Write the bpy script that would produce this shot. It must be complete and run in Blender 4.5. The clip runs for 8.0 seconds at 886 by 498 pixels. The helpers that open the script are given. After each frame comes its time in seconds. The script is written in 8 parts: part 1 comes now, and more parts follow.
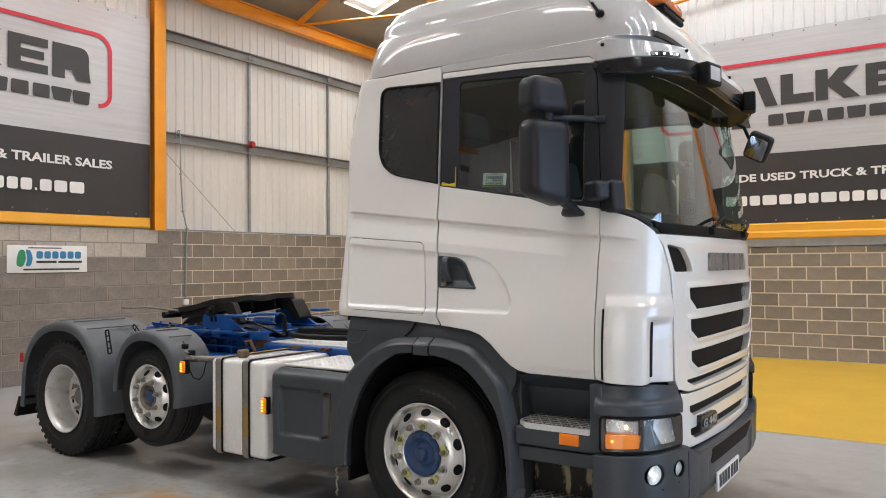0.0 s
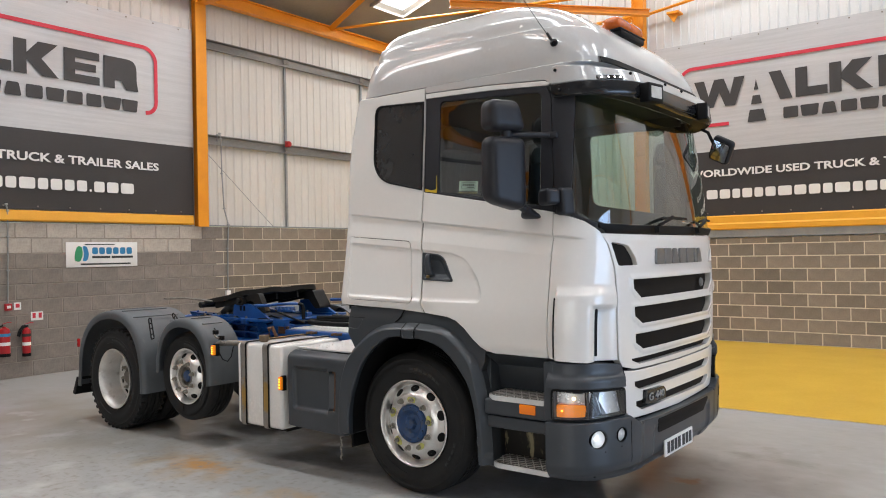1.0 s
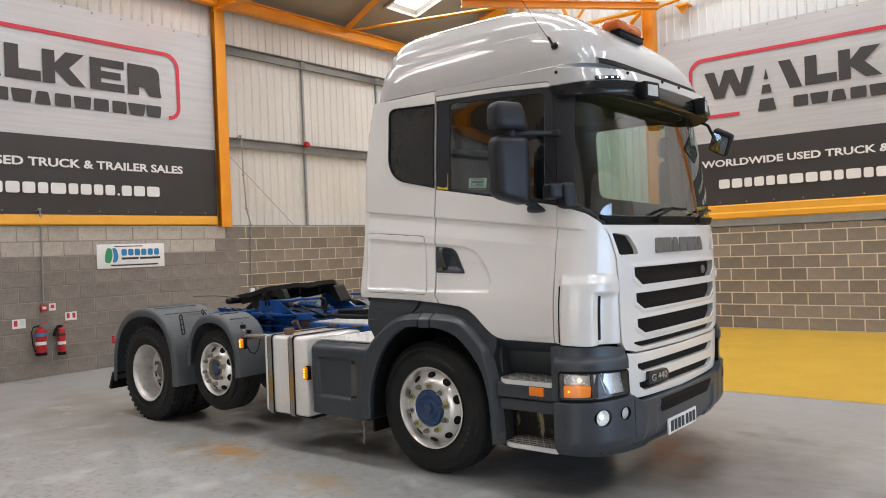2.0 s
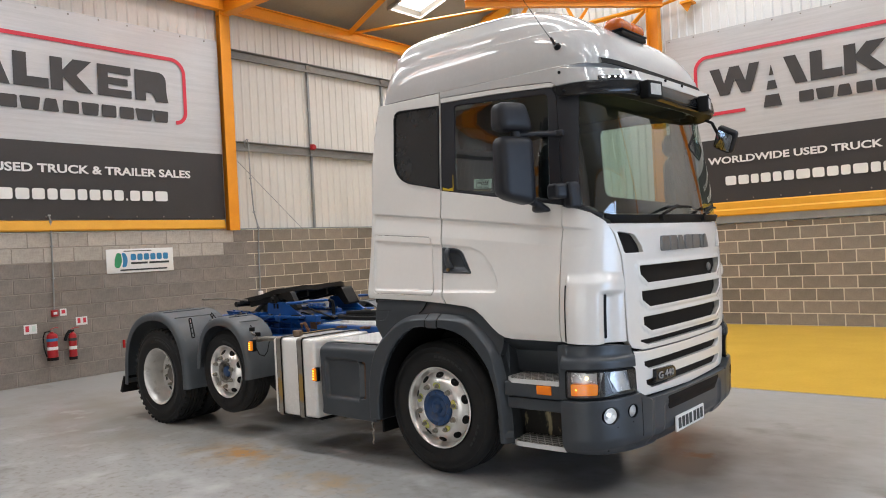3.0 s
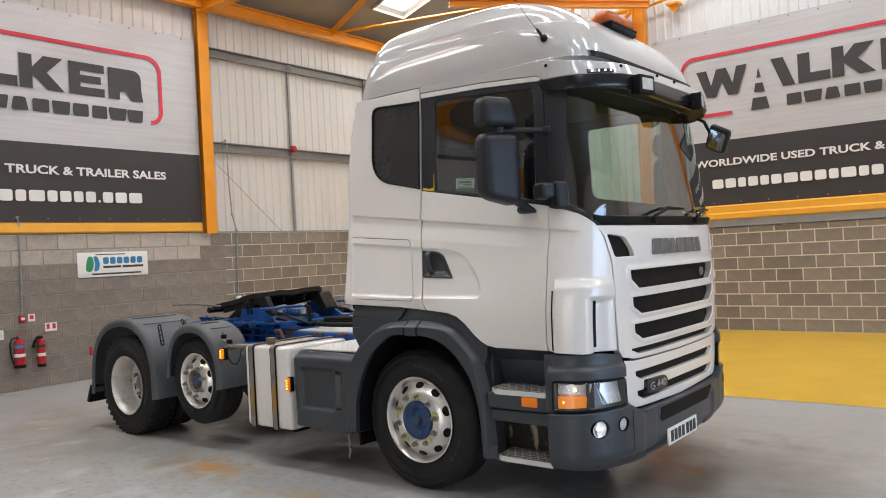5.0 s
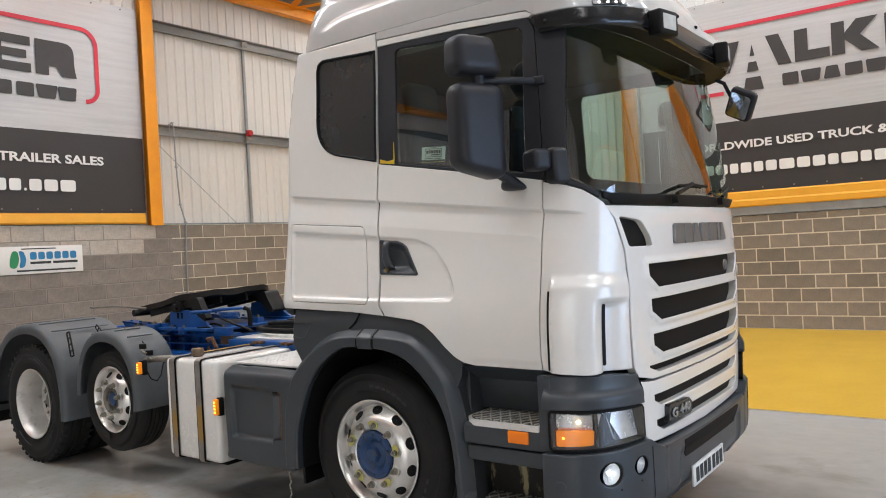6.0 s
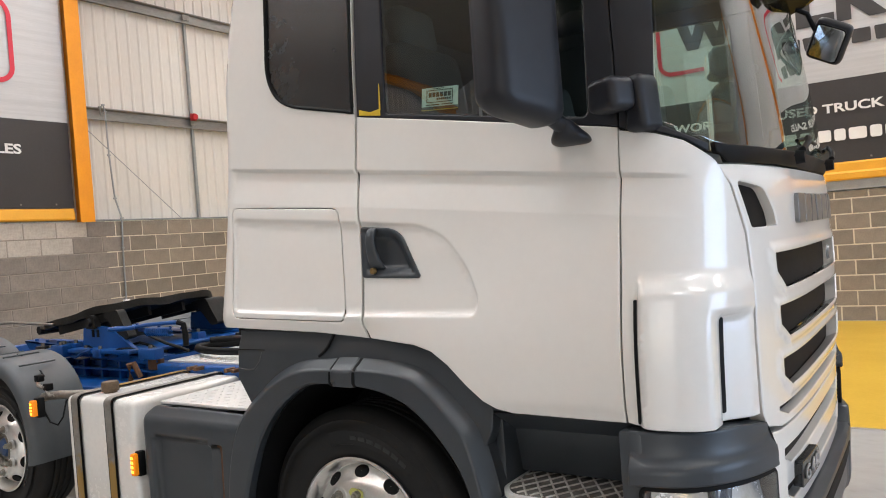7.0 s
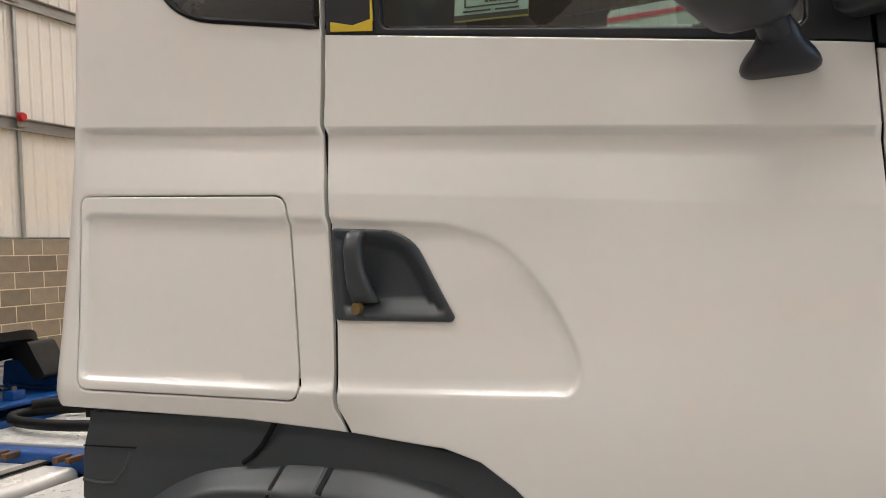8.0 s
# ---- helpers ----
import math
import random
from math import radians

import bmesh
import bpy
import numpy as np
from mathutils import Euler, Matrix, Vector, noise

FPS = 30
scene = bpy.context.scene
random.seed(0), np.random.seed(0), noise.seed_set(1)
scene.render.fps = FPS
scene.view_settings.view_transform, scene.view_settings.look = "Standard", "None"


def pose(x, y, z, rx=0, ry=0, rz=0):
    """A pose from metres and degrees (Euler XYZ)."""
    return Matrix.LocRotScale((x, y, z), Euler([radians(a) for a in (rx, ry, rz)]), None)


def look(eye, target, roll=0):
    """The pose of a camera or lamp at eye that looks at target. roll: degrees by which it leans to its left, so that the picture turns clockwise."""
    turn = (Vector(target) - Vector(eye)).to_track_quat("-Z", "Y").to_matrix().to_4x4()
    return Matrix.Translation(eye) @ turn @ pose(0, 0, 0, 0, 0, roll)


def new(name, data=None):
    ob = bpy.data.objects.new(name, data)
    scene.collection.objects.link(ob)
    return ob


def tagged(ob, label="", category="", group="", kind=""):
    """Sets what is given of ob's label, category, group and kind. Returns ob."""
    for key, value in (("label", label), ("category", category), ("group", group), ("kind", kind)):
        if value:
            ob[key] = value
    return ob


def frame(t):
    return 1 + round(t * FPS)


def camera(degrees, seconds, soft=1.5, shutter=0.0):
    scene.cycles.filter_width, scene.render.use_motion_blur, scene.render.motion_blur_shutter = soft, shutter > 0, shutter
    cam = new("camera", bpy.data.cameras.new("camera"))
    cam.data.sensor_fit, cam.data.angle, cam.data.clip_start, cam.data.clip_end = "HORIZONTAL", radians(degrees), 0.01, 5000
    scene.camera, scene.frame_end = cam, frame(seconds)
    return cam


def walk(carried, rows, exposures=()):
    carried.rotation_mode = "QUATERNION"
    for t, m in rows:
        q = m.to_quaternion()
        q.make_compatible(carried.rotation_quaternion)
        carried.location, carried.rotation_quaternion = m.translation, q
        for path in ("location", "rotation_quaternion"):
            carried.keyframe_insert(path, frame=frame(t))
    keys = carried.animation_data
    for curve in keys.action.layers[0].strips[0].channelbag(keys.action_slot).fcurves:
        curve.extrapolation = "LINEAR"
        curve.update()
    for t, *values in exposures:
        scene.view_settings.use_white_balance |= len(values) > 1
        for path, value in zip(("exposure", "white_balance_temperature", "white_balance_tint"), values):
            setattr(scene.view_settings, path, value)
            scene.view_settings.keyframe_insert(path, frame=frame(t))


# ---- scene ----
cam = camera(60.0, 8.0, soft=1.0)
PATH = [
    (0, (2.856, -3.949, 1.701), (1.74, -2.29, 1.739), -0.5),
    (0.5, (3.301, -4.145, 1.731), (2.123, -2.528, 1.754), -0.7),
    (1, (3.639, -4.285, 1.743), (2.419, -2.7, 1.754), -1.0),
    (1.5, (3.814, -4.461, 1.731), (2.568, -2.896, 1.734), -1.6),
    (3, (3.916, -4.532, 1.735), (2.64, -2.992, 1.736), -3.0),
    (3.5, (3.921, -4.524, 1.737), (2.642, -2.986, 1.744), -3.1),
    (4, (3.913, -4.518, 1.739), (2.639, -2.976, 1.75), -3.1),
    (4.5, (3.896, -4.495, 1.736), (2.633, -2.944, 1.749), -3.0),
    (6, (3.061, -3.326, 1.696), (1.871, -1.718, 1.689), -3.1),
    (6.5, (2.627, -2.823, 1.688), (1.47, -1.192, 1.671), -3.5),
    (7, (2.101, -2.364, 1.686), (0.997, -0.696, 1.657), -4.3),
    (7.1, (2.001, -2.287, 1.682), (0.918, -0.606, 1.646), -4.6),
    (7.4, (1.697, -2.056, 1.655), (0.685, -0.331, 1.642), -4.4),
    (7.5, (1.568, -1.928, 1.671), (0.602, -0.176, 1.661), -4.5),
    (7.7, (1.384, -1.743, 1.656), (0.457, 0.029, 1.652), -4.1),
    (8, (1.055, -1.496, 1.668), (0.293, 0.353, 1.699), -3.3),
]
walk(cam, [(t, look(eye, target, roll)) for t, eye, target, roll in PATH], exposures=[(0.0, 0.05, 6400, 10), (1.5, 0.0, 6400, 10), (4.5, 0.0, 6400, 10), (6.0, 0.08, 6400, 10), (6.5, 0.14, 6420, 10), (7.0, 0.22, 6500, 10), (7.5, 0.16, 6700, 10), (8.0, 0.0, 6900, 10)])

# ---------------------------------------------------------------- light
world = bpy.data.worlds.new("world"); scene.world = world; world.use_nodes = True
wn, wl = world.node_tree.nodes, world.node_tree.links
sky = wn.new("ShaderNodeTexSky"); sky.sky_type = "NISHITA"; sky.sun_disc = False
sky.sun_elevation, sky.sun_rotation = radians(42), radians(120)
wl.new(sky.outputs[0], wn["Background"].inputs[0]); wn["Background"].inputs[1].default_value = 0.12


def opening_light(name, place, target, size_x, size_y, power, rgb):
    """An area lamp in an opening of the building: the sky's light that comes in there, or added fill."""
    d = bpy.data.lights.new(name, "AREA"); d.shape = "RECTANGLE"; d.size, d.size_y, d.energy, d.color = size_x, size_y, power, rgb
    ob = new(name, d); ob.matrix_world = look(place, target)
    return ob

EAVE_Z, PITCH, RIDGE_X = 6.78, 0.30, 3.0
def roof_z(x): return EAVE_Z + PITCH * (x + 8.4) if x <= RIDGE_X else EAVE_Z + PITCH * (RIDGE_X * 2 - x + 8.4)
# rooflights: (x from, x to, y from, y to)
ROOFLIGHTS = [(-7.45, -4.2, y, y + 1.05) for y in (7.75, 3.2, -1.4, -6.0)] + [(-2.6, 1.6, y, y + 1.05) for y in (7.75, 3.2, -1.4, -6.0)] + [(5.5, 9.5, y, y + 1.05) for y in (7.75, 3.2, -1.4, -6.0)]
for a, b, c, d in ROOFLIGHTS:
    xm, ym = (a + b) / 2, (c + d) / 2
    n = Vector((PITCH if xm < RIDGE_X else -PITCH, 0, -1)).normalized()
    p = Vector((xm, ym, roof_z(xm))) + n * 0.02
    lamp = opening_light("rooflight_daylight", p, p + n, d - c, (b - a) * math.hypot(1, PITCH), (47 if c > 7 else 37) * (b - a), (0.97, 0.98, 1.0))
    t = Vector((1, 0, PITCH if xm < RIDGE_X else -PITCH)).normalized()
    lamp.matrix_world = Matrix.Translation(p) @ Matrix((t.cross(-n), t, -n)).transposed().to_4x4()
# open loading door ahead of the truck
opening_light("door_or_fill_light", (15.9, 1.25, 2.45), (0, 1.25, 2.0), 7.3, 4.7, 610, (0.47, 0.67, 1.0))
# unseen warm fill lamp, added behind the camera to brighten the truck's side
opening_light("door_or_fill_light", (6.9, -13.9, 2.45), (1.5, 0.0, 2.0), 6.8, 4.7, 200, (1.0, 0.94, 0.87))

# ---------------------------------------------------------------- materials
def material(name, c1, c2=None, rough=(0.5, 0.6), metal=0.0, scale=6.0, fine=80.0, bump=0.0, coat=0.0, spread=0.0, stain=None, spec=0.5, contrast=(0.35, 0.65), squash=None):
    """A surface with two colours mixed by a broad and a fine noise, a roughness that follows it, fine relief and, if asked, stains; spread varies piece by piece."""
    m = bpy.data.materials.new(name); m.use_nodes = True
    nt = m.node_tree; N, L = nt.nodes, nt.links; b = N["Principled BSDF"]
    c2 = c2 or tuple(v * 0.86 for v in c1)
    tc = N.new("ShaderNodeTexCoord").outputs["Object"]
    if squash:
        mp = N.new("ShaderNodeMapping"); mp.inputs["Scale"].default_value = squash; L.new(tc, mp.inputs["Vector"]); tc = mp.outputs[0]
    def noise_of(s, detail=4.0, rgh=0.55):
        n = N.new("ShaderNodeTexNoise"); n.inputs["Scale"].default_value, n.inputs["Detail"].default_value, n.inputs["Roughness"].default_value = s, detail, rgh
        L.new(tc, n.inputs["Vector"]); return n.outputs["Fac"]
    def ramp(fac, lo, hi):
        r = N.new("ShaderNodeMapRange"); r.inputs["From Min"].default_value, r.inputs["From Max"].default_value = lo, hi
        L.new(fac, r.inputs["Value"]); return r.outputs[0]
    def mix(fac, a, bb, how="MIX"):
        x = N.new("ShaderNodeMix"); x.data_type, x.blend_type = "RGBA", how
        for sock, v in ((x.inputs[0], fac), (x.inputs[6], a), (x.inputs[7], bb)):
            if hasattr(v, "is_linked"): L.new(v, sock)
            elif isinstance(v, (int, float)): sock.default_value = v
            else: sock.default_value = (*v, 1)
        return x.outputs[2]
    big, small = noise_of(scale), noise_of(fine, 3.0)
    both = N.new("ShaderNodeMath"); both.operation = "MULTIPLY_ADD"; both.inputs[1].default_value = 0.35
    L.new(small, both.inputs[0])
    half = N.new("ShaderNodeMath"); half.operation = "MULTIPLY"; half.inputs[1].default_value = 0.65
    L.new(big, half.inputs[0]); L.new(half.outputs[0], both.inputs[2])
    fac = ramp(both.outputs[0], *contrast)
    col = mix(fac, c1, c2)
    if stain:
        rgb, size, lo, hi = stain
        col = mix(ramp(noise_of(size, 6.0, 0.65), lo, hi), col, rgb)
    if spread:
        oi = N.new("ShaderNodeObjectInfo"); v = N.new("ShaderNodeMapRange")
        v.inputs["To Min"].default_value, v.inputs["To Max"].default_value = 1 - spread, 1 + spread
        L.new(oi.outputs["Random"], v.inputs["Value"])
        hsv = N.new("ShaderNodeHueSaturation"); L.new(v.outputs[0], hsv.inputs["Value"]); L.new(col, hsv.inputs["Color"]); col = hsv.outputs[0]
    L.new(col, b.inputs["Base Color"])
    r = N.new("ShaderNodeMapRange"); r.inputs["To Min"].default_value, r.inputs["To Max"].default_value = rough
    L.new(both.outputs[0], r.inputs["Value"]); L.new(r.outputs[0], b.inputs["Roughness"])
    b.inputs["Metallic"].default_value = metal; b.inputs["Coat Weight"].default_value = coat; b.inputs["Coat Roughness"].default_value = 0.03
    b.inputs["Specular IOR Level"].default_value = spec
    if bump:
        bp = N.new("ShaderNodeBump"); bp.inputs["Strength"].default_value = min(1.0, bump * 100); bp.inputs["Distance"].default_value = bump
        L.new(both.outputs[0], bp.inputs["Height"]); L.new(bp.outputs[0], b.inputs["Normal"])
    return m


def glass(name, tint, rough=0.0, gloss=0.11):
    """A thin pane: sees through, tinted, with a clear reflection."""
    m = bpy.data.materials.new(name); m.use_nodes = True
    N, L = m.node_tree.nodes, m.node_tree.links
    N.remove(N["Principled BSDF"])
    t = N.new("ShaderNodeBsdfTransparent"); t.inputs[0].default_value = (*tint, 1)
    g = N.new("ShaderNodeBsdfGlossy"); g.inputs["Roughness"].default_value = rough
    f = N.new("ShaderNodeLayerWeight"); f.inputs["Blend"].default_value = 0.5
    pw = N.new("ShaderNodeMath"); pw.operation = "POWER"; pw.inputs[1].default_value = 4.0
    ma = N.new("ShaderNodeMath"); ma.operation = "MULTIPLY_ADD"; ma.inputs[1].default_value, ma.inputs[2].default_value = 1 - gloss, gloss
    x = N.new("ShaderNodeMixShader")
    L.new(f.outputs["Facing"], pw.inputs[0]); L.new(pw.outputs[0], ma.inputs[0])
    L.new(ma.outputs[0], x.inputs[0]); L.new(t.outputs[0], x.inputs[1]); L.new(g.outputs[0], x.inputs[2]); L.new(x.outputs[0], N["Material Output"].inputs[0])
    return m


def frosted(name, tint):
    """A fluted lamp glass: part of the light passes, part is scattered by the flutes."""
    m = bpy.data.materials.new(name); m.use_nodes = True
    N, L = m.node_tree.nodes, m.node_tree.links
    N.remove(N["Principled BSDF"])
    tc = N.new("ShaderNodeTexCoord"); w = N.new("ShaderNodeTexWave"); w.inputs["Scale"].default_value = 42.0; w.inputs["Distortion"].default_value = 1.5
    bp = N.new("ShaderNodeBump"); bp.inputs["Strength"].default_value, bp.inputs["Distance"].default_value = 0.6, 0.004
    L.new(tc.outputs["Object"], w.inputs["Vector"]); L.new(w.outputs["Fac"], bp.inputs["Height"])
    t = N.new("ShaderNodeBsdfTransparent"); t.inputs[0].default_value = (*tint, 1)
    d = N.new("ShaderNodeBsdfTranslucent"); d.inputs[0].default_value = (*tint, 1); L.new(bp.outputs[0], d.inputs["Normal"])
    g = N.new("ShaderNodeBsdfGlossy"); g.inputs["Roughness"].default_value = 0.08; L.new(bp.outputs[0], g.inputs["Normal"])
    a, b = N.new("ShaderNodeMixShader"), N.new("ShaderNodeMixShader"); a.inputs[0].default_value, b.inputs[0].default_value = 0.42, 0.10
    L.new(t.outputs[0], a.inputs[1]); L.new(d.outputs[0], a.inputs[2]); L.new(a.outputs[0], b.inputs[1]); L.new(g.outputs[0], b.inputs[2]); L.new(b.outputs[0], N["Material Output"].inputs[0])
    return m


def glow(name, rgb, strength):
    m = bpy.data.materials.new(name); m.use_nodes = True
    b = m.node_tree.nodes["Principled BSDF"]; b.inputs["Base Color"].default_value = (*rgb, 1)
    b.inputs["Emission Color"].default_value = (*rgb, 1); b.inputs["Emission Strength"].default_value = strength; b.inputs["Roughness"].default_value = 0.25
    return m

PAINT = material("white_coach_paint", (0.77, 0.752, 0.72), (0.74, 0.722, 0.69), (0.30, 0.38), scale=1.5, fine=30, coat=1.0)
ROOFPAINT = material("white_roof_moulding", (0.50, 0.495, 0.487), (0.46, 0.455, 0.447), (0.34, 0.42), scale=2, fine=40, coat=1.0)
PLASTIC = material("dark_grey_plastic", (0.046, 0.053, 0.062), (0.035, 0.041, 0.048), (0.30, 0.44), scale=5, fine=300, bump=0.0006, stain=((0.040, 0.044, 0.049), 9.0, 0.60, 0.85))
GUARD = material("grey_mudguard_plastic", (0.084, 0.093, 0.101), (0.062, 0.069, 0.076), (0.45, 0.6), scale=4, fine=200, bump=0.0006, stain=((0.16, 0.155, 0.145), 6.0, 0.6, 0.85))
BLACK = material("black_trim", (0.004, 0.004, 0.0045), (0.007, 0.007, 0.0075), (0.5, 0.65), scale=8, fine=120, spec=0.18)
SATIN = material("black_satin_mirror_plastic", (0.014, 0.0148, 0.019), (0.019, 0.020, 0.025), (0.38, 0.48), scale=8, fine=400, bump=0.0004, spec=0.35)
GLOSSBLACK = material("black_gloss_frame", (0.01, 0.01, 0.011), (0.016, 0.016, 0.017), (0.12, 0.25), scale=5, fine=80)
RUBBER = material("tyre_rubber", (0.017, 0.017, 0.0178), (0.026, 0.0255, 0.025), (0.55, 0.75), scale=7, fine=160, bump=0.001, stain=((0.030, 0.027, 0.023), 7.0, 0.62, 0.9), spec=0.2)
RUBBERPALE = material("worn_tyre_marking", (0.034, 0.034, 0.035), (0.045, 0.045, 0.045), (0.6, 0.75), scale=12, fine=160, spec=0.2)
ALU = material("polished_alloy", (0.88, 0.87, 0.85), (0.74, 0.73, 0.71), (0.22, 0.42), metal=0.85, scale=9, fine=90, stain=((0.45, 0.42, 0.37), 12.0, 0.62, 0.85))
DULLALU = material("dull_alloy", (0.74, 0.73, 0.70), (0.58, 0.57, 0.55), (0.35, 0.5), metal=0.7, scale=8, fine=90, stain=((0.30, 0.27, 0.23), 9.0, 0.58, 0.8))
STEEL = material("worn_steel", (0.30, 0.28, 0.25), (0.18, 0.16, 0.14), (0.4, 0.6), metal=0.8, scale=12, fine=100)
GALV = material("galvanised_steel", (0.36, 0.37, 0.37), (0.28, 0.29, 0.29), (0.4, 0.55), metal=0.55, scale=5, fine=60)
RAILSTEEL = material("dusty_galvanised_rail", (0.27, 0.258, 0.238), (0.17, 0.160, 0.146), (0.45, 0.6), metal=0.35, scale=3, fine=50, squash=(1, 0.25, 1))
BRASS = material("aged_strap", (0.36, 0.24, 0.09), (0.24, 0.16, 0.07), (0.3, 0.45), metal=0.7, scale=9, fine=70)
CAPBROWN = material("grimy_brown_cap", (0.150, 0.095, 0.052), (0.085, 0.055, 0.032), (0.45, 0.65), scale=14, fine=90)
BLUE = material("blue_chassis_paint", (0.004, 0.080, 0.32), (0.004, 0.052, 0.21), (0.28, 0.45), scale=7, fine=90, stain=((0.025, 0.026, 0.034), 5.0, 0.60, 0.78))
HUBBLUE = material("worn_blue_hub", (0.02, 0.07, 0.20), (0.03, 0.06, 0.13), (0.4, 0.6), scale=16, fine=120, stain=((0.10, 0.09, 0.08), 14.0, 0.55, 0.75))
RUST = material("rusty_steel", (0.16, 0.075, 0.035), (0.09, 0.05, 0.03), (0.7, 0.85), scale=14, fine=90, bump=0.001)
GREASE = material("black_grease", (0.007, 0.0065, 0.006), (0.020, 0.018, 0.016), (0.45, 0.7), scale=9, fine=60, bump=0.006, spec=0.25)
TANKWHITE = material("white_tank_paint", (0.78, 0.77, 0.74), (0.70, 0.69, 0.66), (0.2, 0.34), scale=3, fine=50, coat=0.3, stain=((0.50, 0.47, 0.42), 6.0, 0.72, 0.95))
CHEQUER = material("aluminium_tread_plate", (0.76, 0.76, 0.75), (0.66, 0.66, 0.65), (0.3, 0.45), metal=0.25, scale=6, fine=80)
GRILLE = material("dark_mesh", (0.010, 0.008, 0.007), (0.018, 0.015, 0.013), (0.6, 0.8), scale=10, fine=250, bump=0.002, spec=0.15)
LETTERPALE = material("pale_grey_lettering", (0.34, 0.34, 0.34), (0.28, 0.28, 0.28), (0.3, 0.4), metal=0.3, scale=20, fine=100)
LETTER = material("grey_lettering", (0.22, 0.22, 0.22), (0.18, 0.18, 0.18), (0.25, 0.35), metal=0.5, scale=20, fine=100)
AMBER = glow("amber_lens", (0.90, 0.26, 0.01), 0.30)
AMBERDOME = material("amber_plastic_dome", (0.58, 0.125, 0.003), (0.42, 0.075, 0.002), (0.16, 0.26), scale=9, fine=60, coat=0.15)
AMBERDIM = glow("amber_lens_dim", (0.80, 0.20, 0.01), 0.12)
RED = material("red_lens", (0.55, 0.02, 0.02), None, (0.15, 0.25), scale=10)
WARMLAMP = glow("lit_sidelight", (1.0, 0.70, 0.30), 14.0)
AMBERBULB = glow("lit_indicator_bulb", (1.0, 0.38, 0.03), 3.5)
BULB = glow("lit_fog_bulb", (0.92, 0.97, 1.0), 9.0)
LED = glow("led_strip", (1.0, 1.0, 1.0), 6.0)
CHROME = material("lamp_reflector", (0.86, 0.86, 0.85), (0.70, 0.70, 0.70), (0.18, 0.34), metal=0.6, scale=18, fine=90, contrast=(0.40, 0.60))
LENS = material("frosted_lamp_lens", (0.60, 0.60, 0.58), (0.48, 0.48, 0.46), (0.12, 0.2), scale=20, fine=120)
PANE = glow("rooflight_pane", (0.97, 0.985, 1.0), 4.0)
SCREEN = glass("windscreen_glass", (0.73, 0.91, 0.85), gloss=0.17)
TINT = glass("tinted_side_glass", (0.66, 0.80, 0.74), gloss=0.26)
DARKPANE = material("black_sleeper_pane", (0.016, 0.016, 0.017), (0.020, 0.020, 0.021), (0.24, 0.30), scale=3, fine=20, spec=0.75)
LAMPGLASS = glass("lamp_cover_glass", (0.92, 0.93, 0.94))
FLUTED = frosted("fluted_lamp_glass", (0.93, 0.95, 0.97))
MIRROR = material("mirror_glass", (0.9, 0.9, 0.9), (0.88, 0.88, 0.88), (0.01, 0.02), metal=1.0)
TRIM_IN = material("cab_interior_trim", (0.060, 0.062, 0.060), (0.045, 0.047, 0.046), (0.6, 0.75), scale=8, fine=200)
SEATGREY = material("seat_fabric", (0.030, 0.032, 0.034), (0.020, 0.021, 0.023), (0.8, 0.9), scale=12, fine=300, bump=0.001)
YELLOWTAPE = material("yellow_tape", (0.65, 0.45, 0.02), None, (0.4, 0.6))
REDWEB = material("red_fabric", (0.45, 0.03, 0.04), None, (0.7, 0.8))
PAPER = material("white_paper", (0.62, 0.72, 0.66), (0.58, 0.68, 0.62), (0.5, 0.6))
PAPERDARK = material("grey_print", (0.40, 0.45, 0.42), None, (0.5, 0.6))
INK = material("dark_print", (0.03, 0.035, 0.035), None, (0.5, 0.6))
WHITEPRINT = material("white_print", (0.80, 0.79, 0.77), (0.74, 0.73, 0.71), (0.45, 0.6))
REDPRINT = material("red_print", (0.62, 0.03, 0.06), (0.55, 0.03, 0.05), (0.45, 0.6))
BLUEPRINT = material("blue_print", (0.03, 0.22, 0.45), None, (0.45, 0.6))
GREENPRINT = material("green_print", (0.03, 0.28, 0.12), None, (0.45, 0.6))
ORANGE = material("orange_steel_paint", (0.84, 0.32, 0.010), (0.75, 0.27, 0.01), (0.38, 0.52), scale=3, fine=40, stain=((0.45, 0.16, 0.02), 5.0, 0.66, 0.9))
RAILYELLOW = material("yellow_rail_paint", (0.82, 0.40, 0.03), (0.74, 0.35, 0.025), (0.4, 0.55), scale=3, fine=40)
CLAD = material("cream_cladding", (0.69, 0.655, 0.605), (0.60, 0.57, 0.525), (0.35, 0.5), scale=1.2, fine=30, squash=(1, 1, 0.3))
CLADW = material("white_cladding", (0.74, 0.74, 0.72), (0.68, 0.68, 0.66), (0.35, 0.5), scale=1.2, fine=30)
ROOFSHEET = material("beige_roof_lining", (0.34, 0.305, 0.25), (0.285, 0.258, 0.215), (0.5, 0.65), scale=0.8, fine=20)
BANNER = material("silver_banner_vinyl", (0.56, 0.56, 0.565), (0.475, 0.475, 0.48), (0.30, 0.45), scale=2.2, fine=24, bump=0.0006, metal=0.25, squash=(0.35, 1, 8), contrast=(0.36, 0.62))
BANNERDARK = material("charcoal_banner_vinyl", (0.032, 0.029, 0.029), (0.04, 0.036, 0.036), (0.4, 0.55), scale=1.3, fine=25, bump=0.002)
CHARCOAL = material("charcoal_print", (0.045, 0.042, 0.042), None, (0.4, 0.55))
BLOCKTAN = material("bare_concrete_block", (0.270, 0.228, 0.182), (0.160, 0.135, 0.109), (0.8, 0.95), scale=3.5, fine=48, bump=0.006, spread=0.22, contrast=(0.32, 0.66), stain=((0.15, 0.13, 0.11), 2.6, 0.54, 0.80))
